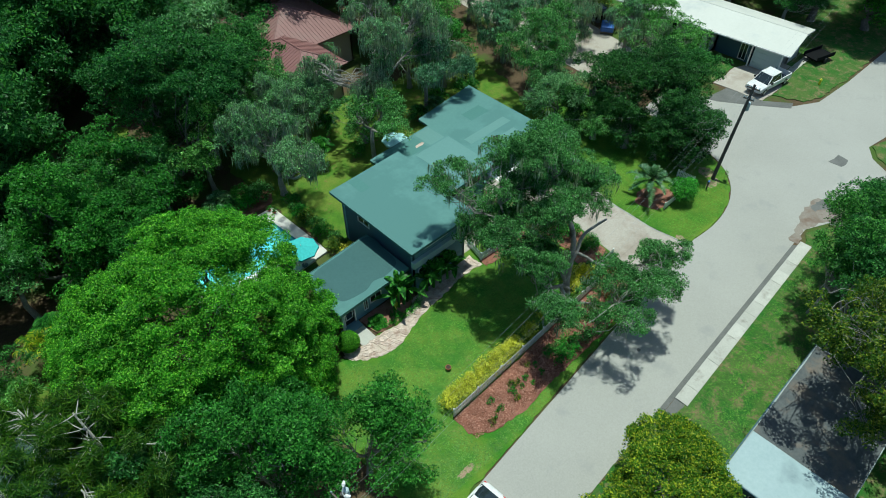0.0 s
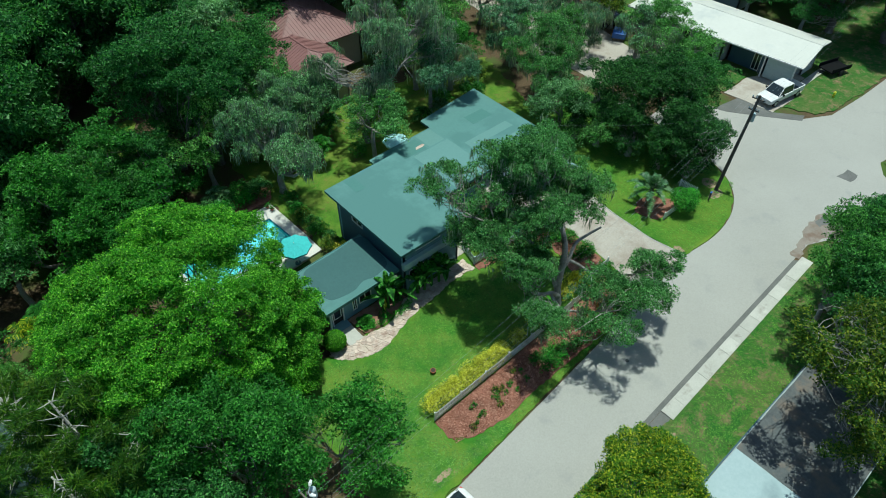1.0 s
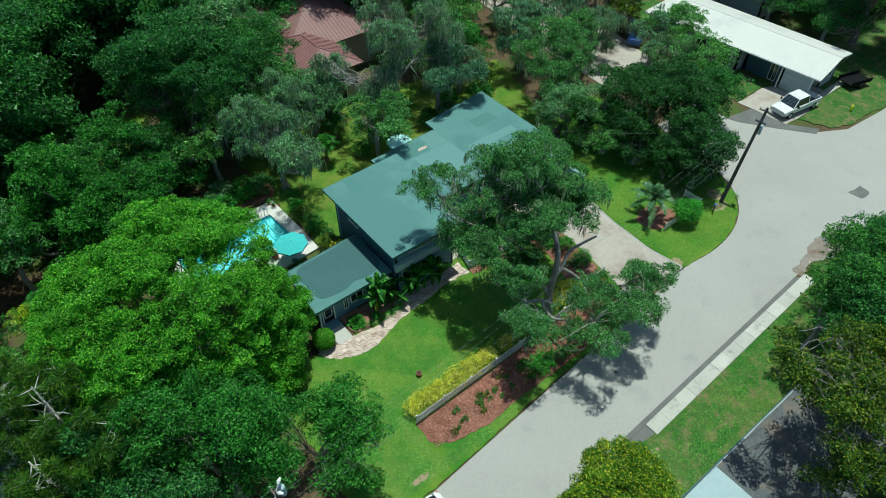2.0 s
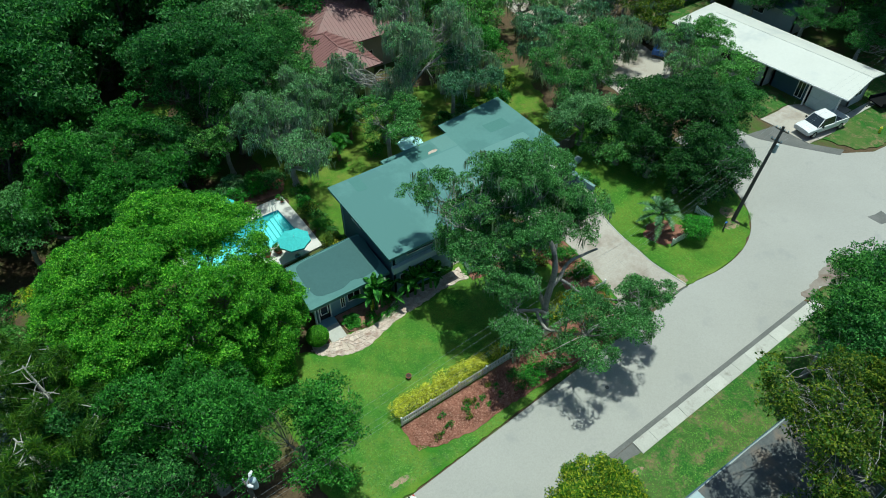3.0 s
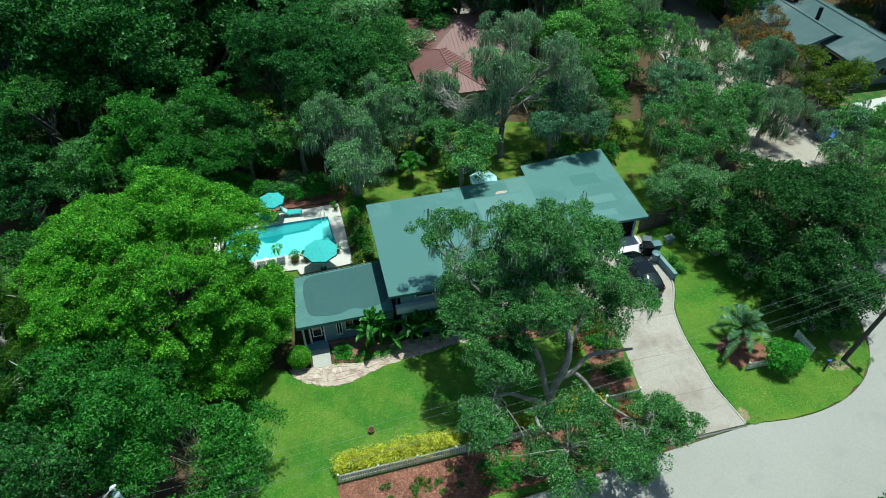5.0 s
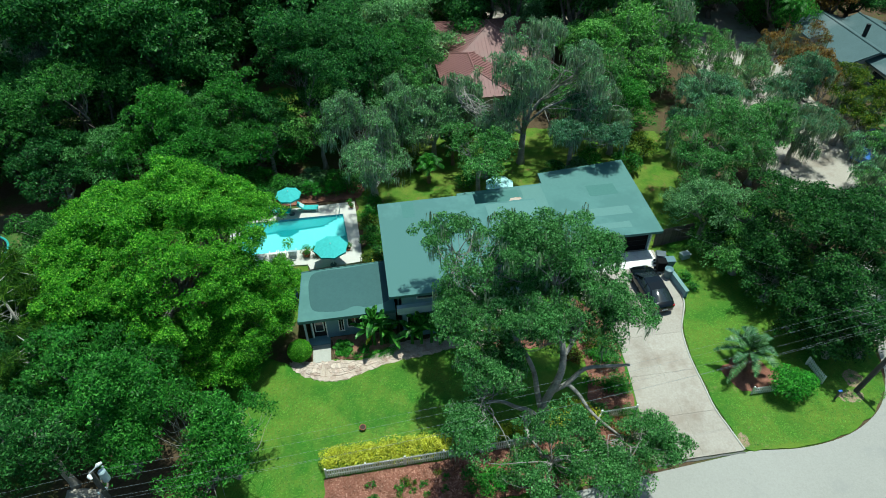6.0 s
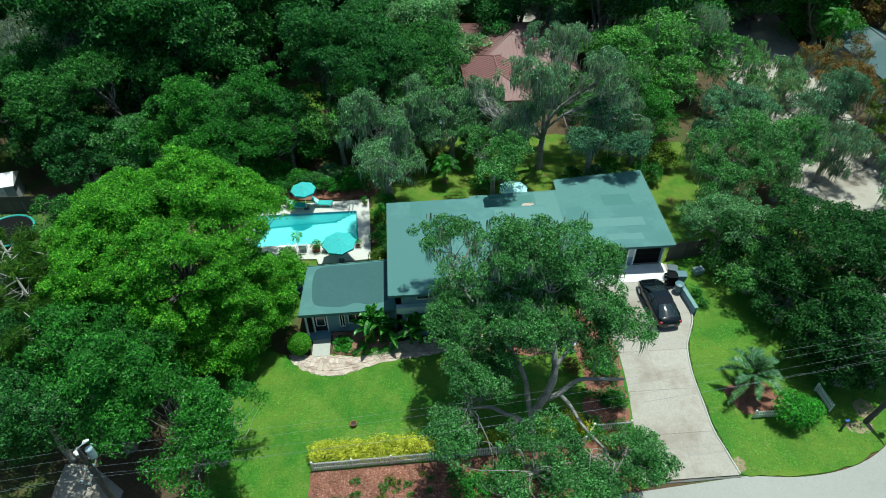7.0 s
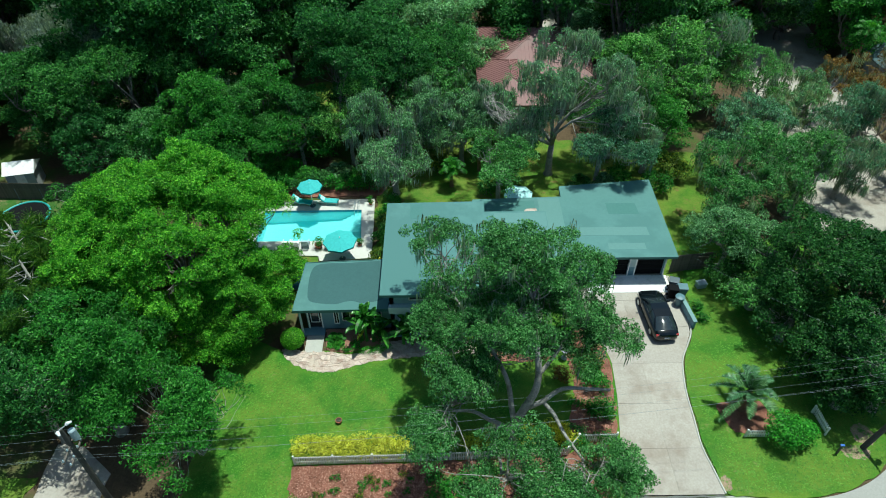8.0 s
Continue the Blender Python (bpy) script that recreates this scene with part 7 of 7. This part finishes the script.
def gable_roof(t, x0, x1, y0, y1, z, rise, mat, label, over=0.6, thick=0.14):
    """A gabled roof with its ridge along y, and the gable walls under it."""
    x0, x1, y0, y1 = x0 - over, x1 + over, y0 - over, y1 + over
    xm = (x0 + x1) / 2
    bm = bmesh.new()
    v = [[bm.verts.new((x, y, h - d)) for x, h in ((x0, z), (xm, z + rise), (x1, z))] for d in (0, thick) for y in (y0, y1)]
    for a, b, flip in ((v[0], v[1], 1), (v[2], v[3], -1)):
        for k in (0, 1):
            bm.faces.new((a[k], a[k + 1], b[k + 1], b[k])[::flip])
    for a, b in ((v[0], v[2]), (v[1], v[3])):
        for k in (0, 1):
            bm.faces.new((a[k], b[k], b[k + 1], a[k + 1]))
    for k in (0, 2):
        bm.faces.new((v[0][k], v[1][k], v[3][k], v[2][k]))
    r = part("roof", bm, mat, t, label)
    part("ridge", tube(bmesh.new(), [(xm, y0, z + rise + 0.02), (xm, y1, z + rise + 0.02)], 0.09, 6), mat, r)
    for y in (y0 + over, y1 - over - 0.16):
        bm = bmesh.new()
        w = [[bm.verts.new((x, yy, h)) for x, h in ((x0 + over, z - 0.16), (x1 - over, z - 0.16), (xm, z + rise * 0.9 - 0.16))] for yy in (y, y + 0.16)]
        bm.faces.new(w[0]), bm.faces.new(w[1][::-1])
        for k in range(3):
            bm.faces.new((w[0][k], w[1][k], w[1][(k + 1) % 3], w[0][(k + 1) % 3]))
        part("gable", bm, "stucco_grey", t)


house_walls(grey, 58.0, 65.2, 29.8, 43.2, 2.6, "stucco_grey", [(0, 2.8, 4.4, 0.9, 2.0), (3, 8.6, 12.6, 0.5, 2.1)])
gable_roof(grey, 58.0, 65.2, 29.8, 43.2, 2.8, 1.5, "grey_shingle", "grey-green shingle gable roof", 0.8)
house_walls(grey, 55.0, 57.9, 35.4, 45.4, 2.6, "stucco_grey", [(3, 3, 4.6, 0.9, 2.0), (0, 0.8, 2.0, 0.9, 2.0)])
gable_roof(grey, 55.0, 61.0, 35.4, 45.4, 2.8, 1.2, "grey_shingle", "lower grey-green shingle roof", 0.7)
part("chimney", tube(bmesh.new(), [(59.4, 39.4, 3.4), (59.4, 39.4, 5.0)], 0.24, 12), "black_void", grey, "dark flue pipe")

far = thing("far_house", (0, 0, 0), 0, "distant bungalow with a blue-grey roof", "house")
house_walls(far, 70, 80, 30, 38, 2.7, "stucco_grey", [(3, 2, 3.6, 0.9, 2.0)])
hip_roof(far, 70, 80, 30, 38, 2.8, 1.8, "grey_shingle", "blue-grey hip roof", 0.7)
far = thing("far_house", (0, 0, 0), 0, "distant low house with a teal-grey roof", "house")
house_walls(far, 66, 76, 16, 25, 2.6, "stucco_grey", [(3, 3, 4.6, 0.9, 2.0)])
hip_roof(far, 66, 76, 16, 25, 2.7, 1.4, "grey_shingle", "teal-grey low roof", 0.6)

south = thing("mobile_home", (0, 0, 0), 0, "long low house with a pale flat roof across the road", "house")
house_walls(south, 5.4, 16.9, -22.4, -17.2, 2.75, "wall_navy", [(2, 2, 3.4, 0.9, 2.0), (2, 7, 8.2, 0.9, 2.0), (3, 1.5, 2.8, 0.9, 2.0)])
bm = bmesh.new()
prism(bm, [(4.9, -22.8), (17.3, -22.8), (17.3, -16.85), (4.9, -16.95)], 2.76, 2.95)
sr = part("roof", bm, "pale_flat_roof", south, "pale flat roof under leaf shade")
# the split between the sheets is the painted edge of the tree shade
for x0, x1, mt, lab in ((4.96, 8.5, "sunlit_roof_sheet", "pale blue end of the roof with sunlight put into its colour"), (8.53, 17.24, "leaf_shade_roof", "grey roof sheet with tree shade painted in and brown stains")):
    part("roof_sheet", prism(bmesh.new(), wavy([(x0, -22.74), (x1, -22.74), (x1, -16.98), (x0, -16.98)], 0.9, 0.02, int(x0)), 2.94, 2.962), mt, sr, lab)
# edge in dark navy: the shade on this side is put into its colour
part("fascia", boxes((4.85, 17.35, -16.9, -16.84, 2.7, 2.95), (4.84, 4.9, -22.8, -16.9, 2.7, 2.98)), "wall_navy", sr, "roof edge coloured dark navy for the shade on it")
part("deck", boxes((3.2, 4.8, -21.5, -17.6, 0.4, 0.5)), "weathered_wood", south, "timber deck at the end wall")

west = thing("west_house", (0, 0, 0), 0, "low neighbouring house with a grey roof under pines", "house")
house_walls(west, -26.5, -19.8, 6.0, 12.6, 2.6, "stucco_grey", [(1, 2, 3.6, 0.9, 2.0)])
hip_roof(west, -26.5, -19.8, 6.0, 12.6, 2.7, 0.9, "grey_shingle", "grey low-pitched roof", 0.5)

# shed, trampoline and board fence to the west
t = thing("garden_shed", (-31.2, 25.6, 0), 12, "small pale shed with a white roof", "shed")
t.scale = (0.78, 0.78, 0.9)
part("wall", boxes((-1.5, 1.5, -1.3, 1.3, -0.1, 2.0)), "stucco_grey", t)
bm = bmesh.new()
v = [bm.verts.new(p) for p in ((-1.7, -1.5, 1.95), (1.7, -1.5, 1.95), (1.7, 0, 2.75), (-1.7, 0, 2.75), (1.7, 1.5, 1.95), (-1.7, 1.5, 1.95))]
for q in ((0, 1, 2, 3), (3, 2, 4, 5), (1, 4, 2), (0, 3, 5), (0, 5, 4, 1)):
    bm.faces.new([v[i] for i in q])
part("roof", bm, "white_paint", t)
part("door", boxes((-0.5, 0.5, -1.34, -1.3, 0, 1.8)), "white_paint", t)
t = thing("trampoline", (-28.6, 19.8, 0), 0, "round black trampoline with a teal rim", "trampoline")
ring = [(math.cos(a) * 2.0, math.sin(a) * 2.0, 0.8) for a in np.linspace(0, 2 * math.pi, 33)]
part("rim", tube(bmesh.new(), ring, 0.09, 8), "teal_paint", t, "teal padded rim")
part("mat", tube(bmesh.new(), [(0, 0, 0.78), (0, 0, 0.8)], 1.9, 32), "net_black", t, "black jumping mat")
for k in range(6):
    a = k * math.pi / 3
    x, y = math.cos(a) * 2.0, math.sin(a) * 2.0
    part("leg", tube(bmesh.new(), [(x, y, 0), (x, y, 0.8)], 0.03, 6), "galvanised", t)
    part("net_pole", tube(bmesh.new(), [(x * 1.02, y * 1.02, 0.8), (x * 1.05, y * 1.05, 2.3)], 0.025, 6), "grey_plastic", t)
t = thing("board_fence", (0, 0, 0), 0, "grey weathered board fence", "fence")
first = part("board", boxes((0, 0.135, -0.012, 0.012, -0.1, 1.7)), "weathered_wood", t)
first.location = (-33.0, 23.4, 0)
for i in range(1, 62):
    again("board", first, t, (-33.0 + i * 0.145, 23.4 - i * 0.006, 0))
for z in (0.4, 1.3):
    part("rail", boxes((-33.0, -24.0, 23.38, 23.43, z, z + 0.09)), "weathered_wood", t)
t = thing("board_fence", (0, 0, 0), 0, "brown board fence behind the garage", "fence")
first = part("board", boxes((0, 0.135, -0.012, 0.012, -0.1, 1.7)), "weathered_wood", t)
first.location = (24.3, 13.2, 0)
for i in range(1, 24):
    again("board", first, t, (24.3 + i * 0.145, 13.2 + i * 0.02, 0))
for z in (0.4, 1.3):
    part("rail", boxes((24.3, 27.7, 13.4, 13.45, z, z + 0.09)), "weathered_wood", t)

# back garden: low stone ruin, gazebo, blue tarpaulin stack
t = thing("stone_border", (10.6, 33.2, 0), 20, "pale low stone border in the back garden", "stones")
rnd = random.Random(77)
for i in range(26):
    x, y, s = rnd.uniform(-2.4, 2.6), rnd.uniform(-0.8, 0.9), rnd.uniform(0.12, 0.3)
    bm = bmesh.new()
    bmesh.ops.create_icosphere(bm, subdivisions=1, radius=s)
    for vv in bm.verts:
        vv.co = Vector((vv.co.x * rnd.uniform(0.8, 1.2), vv.co.y * rnd.uniform(0.8, 1.2), vv.co.z * 0.6))
    st = part("stone", bm, "path_stone", t)
    st.location = (x, y, s * 0.3)
t = thing("paddling_pool", (7.7, 34.6, 0), 30, "pale blue paddling pool in the back garden", "paddling pool")
part("pool_wall", boxes((-0.9, 0.9, -0.6, -0.5, 0, 0.4), (-0.9, 0.9, 0.5, 0.6, 0, 0.4), (-0.9, -0.8, -0.6, 0.6, 0, 0.4), (0.8, 0.9, -0.6, 0.6, 0, 0.4)), "pvc_white", t)
part("water", boxes((-0.8, 0.8, -0.5, 0.5, 0.0, 0.3)), "aqua_canvas", t)
t = thing("tarp_stack", (48.6, 21.6, 0), 30, "stack of goods under a blue tarpaulin", "stack")
part("stack", boxes((-0.9, 0.9, -0.7, 0.7, 0, 0.8)), "weathered_wood", t)
part("tarpaulin", boxes((-1.0, 1.0, -0.8, 0.8, 0.3, 0.95), bevel=0.12), "blue_tarp", t)
t = thing("trailer", (60.3, 0.6, 0), 75, "dark low utility trailer on the grass", "trailer")
part("bed", boxes((-0.9, 0.9, -1.5, 1.5, 0.5, 0.62)), "net_black", t)
for s in (-1, 1):
    part("side", boxes((s * 0.9 - 0.04, s * 0.9 + 0.04, -1.5, 1.5, 0.62, 1.0)), "net_black", t)
    part("wheel", tube(bmesh.new(), [(s * 0.98 - 0.1, 0, 0.32), (s * 0.98 + 0.1, 0, 0.32)], 0.32, 16), "tyre_rubber", t)
part("drawbar", tube(bmesh.new(), [(0, 1.5, 0.5), (0, 2.6, 0.42)], 0.05, 6), "net_black", t)
t = thing("hydrant", (55.1, -1.9, 0), 0, "small yellow hydrant on the verge", "hydrant")
part("barrel", tube(bmesh.new(), [(0, 0, 0), (0, 0, 0.5), (0, 0, 0.56), (0, 0, 0.7)], [0.13, 0.12, 0.15, 0.05], 12), "leaf_gold", t)
part("outlet", tube(bmesh.new(), [(-0.2, 0, 0.4), (0.2, 0, 0.4)], 0.06, 8), "leaf_gold", t)

# ---- pieces of pavings ----
drive = tagged(new("driveway"), "pale concrete driveway of large slabs with tyre stains", "driveway", kind="structure")


def drive_right(y):
    return float(np.interp(y, [-4.95, -1.9, 2.2, 4.5, 7.0, 8.5, 9.6, 12.8], [22.65, 22.2, 22.4, 22.85, 24.15, 24.4, 24.3, 24.2]))


def drive_left(y):
    return float(np.interp(y, [-4.95, 1.8, 4.6, 7.0, 9.5, 12.8], [16.9, 17.9, 18.1, 17.6, 16.2, 15.6]))


ys = [-4.95, -2.0, 1.2, 4.4, 7.6, 10.2, 12.78]
for y0, y1 in zip(ys, ys[1:]):
    for side in (0, 1):
        n = 6
        yy = [y0 + 0.007 + (y1 - y0 - 0.014) * i / n for i in range(n + 1)]
        if side == 0:
            pts = [(drive_left(y), y) for y in yy] + [(20.097, y) for y in yy[::-1]]
        else:
            pts = [(20.103, y) for y in yy] + [(drive_right(y), y) for y in yy[::-1]]
        part("slab", prism(bmesh.new(), pts[::-1], -0.25, 0.02), "drive_concrete", drive)
part("joint_bed", boxes((18.2, 22.0, -4.9, 12.7, -0.2, -0.005)), "drive_joint", drive, "sandy joint filling")
# white stands for bright sun on the concrete here, put in as colour
part("apron_strip", boxes((17.6, 23.95, 11.0, 12.82, -0.1, 0.045)), "white_paint", drive, "strip of driveway before the garage, whitened for the sun on it")
bm = bmesh.new()
edge = smooth_line([(drive_right(y) + 0.07, y, 0.02) for y in (-4.9, -3.5, -1.9, 0, 2.2, 4.5, 5.8, 7.0, 8.2, 9.0)], 4)
tube(bm, edge, 0.06, 6)
part("edging", bm, "walk_concrete", drive, "pale rounded concrete edging")

walkway = tagged(new("pavement"), "narrow concrete pavement along the far side of the road", "pavement", kind="structure")
x = 9.3
k = 0
while x < 28.6:
    L = 1.46
    y0, y1 = road_south(x) - 0.34, road_south(x + L) - 0.34
    part("slab", prism(bmesh.new(), [(x + 0.007, y0 - 0.92), (x + L - 0.007, y1 - 0.92), (x + L - 0.007, y1), (x + 0.007, y0)], -0.2, 0.045 + 0.008 * math.sin(k * 2.7)), "walk_concrete", walkway)
    x += L
    k += 1
part("slab", prism(bmesh.new(), [(7.0, road_south(7) - 1.35), (9.28, road_south(9.3) - 1.3), (9.28, road_south(9.3) - 0.36), (7.0, road_south(7) - 0.36)], -0.2, -0.01), "gutter_asphalt", walkway, "dark grey worn slab")

path = tagged(new("garden_path"), "curving path of irregular pale flagstones", "garden path", kind="structure")
outer = smooth_line([(-4.5, 5.7, 0), (-3.7, 4.75, 0), (-2.5, 4.15, 0), (-0.9, 3.95, 0), (1.5, 4.7, 0), (3.2, 5.0, 0), (4.9, 5.15, 0), (6.6, 5.4, 0), (8.9, 5.3, 0)], 8)
inner = smooth_line([(-4.2, 6.3, 0), (-3.2, 5.75, 0), (-2.3, 5.65, 0), (-1.3, 5.6, 0), (0.3, 5.4, 0), (1.8, 5.85, 0), (3.0, 6.5, 0), (5.6, 6.5, 0), (8.9, 6.6, 0)], 8)
bm = bmesh.new()
prism(bm, wavy([p[:2] for p in outer] + [p[:2] for p in inner[::-1]], 0.18, 0.1, 71), -0.2, 0.01)
part("bedding", bm, "path_mortar", path, "sandy joints between the stones")
part("slab", prism(bmesh.new(), [(-2.95, 5.6), (-1.75, 5.6), (-1.75, 7.08), (-2.95, 7.08)], -0.2, 0.05), "walk_concrete", path, "smooth concrete slab at the step")
rnd = random.Random(9)
NU, NV = 52, 5
G = [[None] * (NV + 1) for _ in range(NU + 1)]
for i in range(NU + 1):
    s = i / NU * (len(outer) - 1)
    j = min(len(outer) - 2, int(s))
    f = s - j
    o = Vector(outer[j]).lerp(Vector(outer[j + 1]), f)
    n_ = Vector(inner[j]).lerp(Vector(inner[j + 1]), f)
    for v in range(NV + 1):
        p = o.lerp(n_, v / NV)
        G[i][v] = (p.x + rnd.uniform(-0.13, 0.13), p.y + rnd.uniform(-0.12, 0.12))
for i in range(NU):
    for v in range(NV):
        q = [G[i][v], G[i + 1][v], G[i + 1][v + 1], G[i][v + 1]]
        cx, cy = sum(p[0] for p in q) / 4, sum(p[1] for p in q) / 4
        if (-2.95 < cx < -1.75 and cy > 5.6) or rnd.random() < 0.07:
            continue
        ring = []
        for (ax, ay), (bx, by) in zip(q, q[1:] + q[:1]):
            for f in (0.12, 0.5, 0.88):
                x, y = ax + (bx - ax) * f, ay + (by - ay) * f
                ring.append((cx + (x - cx) * 0.92, cy + (y - cy) * 0.92))
        part("flagstone", prism(bmesh.new(), ring, -0.05, 0.045 + rnd.uniform(0, 0.018)), "path_stone", path)


# ---- grass ----
def tufts(name, inside, count, mat, label, seed, size=0.05):
    """Short grass blades over an area given by a test in the plan."""
    rng = np.random.default_rng(seed)
    (x0, x1, y0, y1), test = inside
    P = np.stack([rng.uniform(x0, x1, count), rng.uniform(y0, y1, count), np.zeros(count)], 1)
    P = P[np.array([test(x, y) for x, y, _ in P])]
    n = len(P)
    a = rng.uniform(0, 6.28, n)
    s = np.stack([np.cos(a), np.sin(a), np.zeros(n)], 1) * 0.022
    lay = np.stack([-np.sin(a), np.cos(a), np.zeros(n)], 1) * rng.uniform(0.08, 0.2, (n, 1))
    tip = P + lay + np.stack([np.zeros(n), np.zeros(n), rng.uniform(0.1, 0.4, n) * size], 1)
    P = P + np.array([0, 0, 0.006])
    link = link_mesh(name, quads_mesh(name, np.stack([P - s, P + s, tip], 1)), mat)
    return tagged(link, label, "grass", kind="stuff")


leaf_material("grass_blade", (0.078, 0.222, 0.022), (0.092, 0.248, 0.026), (0.128, 0.272, 0.035), 0.2, tree_var=0.0, blotch=0.35)
leaf_material("mulch_chip", (0.21, 0.085, 0.058), (0.31, 0.145, 0.105), (0.44, 0.25, 0.2), 0.0, 0.9, tree_var=0.0, blotch=0.8)
tufts("grass", ((-8, 17, -6.5, 5.5), lambda x, y: y > road_north(x) + 0.2 and not (-5.6 < y < -2.6 and x > -2.5) and not (x > 9 and -1 < y < 5 and x > 10 + (y + 1) * 0.4) and y < (5.2 if x < -3.5 else 3.8 + max(0, x + 1) * 0.25)), 42000, "grass_blade", "short mown lawn grass", 401)
tufts("grass", ((22.3, 35, -5, 13), lambda x, y: x > drive_right(y) + 0.15 and y > -4.9 + max(0, x - 29) * 0.45 and x < 34), 27000, "grass_blade", "short mown side-lawn grass", 402)
tufts("grass", ((5, 33, -18, -12.2), lambda x, y: y < road_south(x) - 1.4), 15000, "grass_blade", "thin verge grass", 403)


def chips(inside, count, label, seed):
    """Bark chips strewn flat over a bed."""
    rng = np.random.default_rng(seed)
    (x0, x1, y0, y1), test = inside
    P = np.stack([rng.uniform(x0, x1, count), rng.uniform(y0, y1, count), rng.uniform(0.04, 0.07, count)], 1)
    P = P[np.array([test(x, y) for x, y, _ in P])]
    N = unit(rng.normal(size=P.shape) * 0.35 + np.array([0, 0, 1.0]))
    return tagged(link_mesh("bark_chips", quads_mesh("bark_chips", leaf_quads(P, N, 0.13, rng, 0.35)), "mulch_chip"), label, "bark chips", kind="stuff")


chips(((-2.3, 16.5, -5.5, -2.9), lambda x, y: y > -5.5 + 0.35 * max(0, -0.6 - x) and y < -2.95 + (x + 2) * 0.03), 14000, "loose red-brown bark chips along the picket fence", 411)
chips(((14.4, 17.2, -0.8, 7.0), lambda x, y: x > 15.3 - 0.3 * abs(y - 2) * 0.3), 5000, "loose red-brown bark chips beside the driveway", 412)
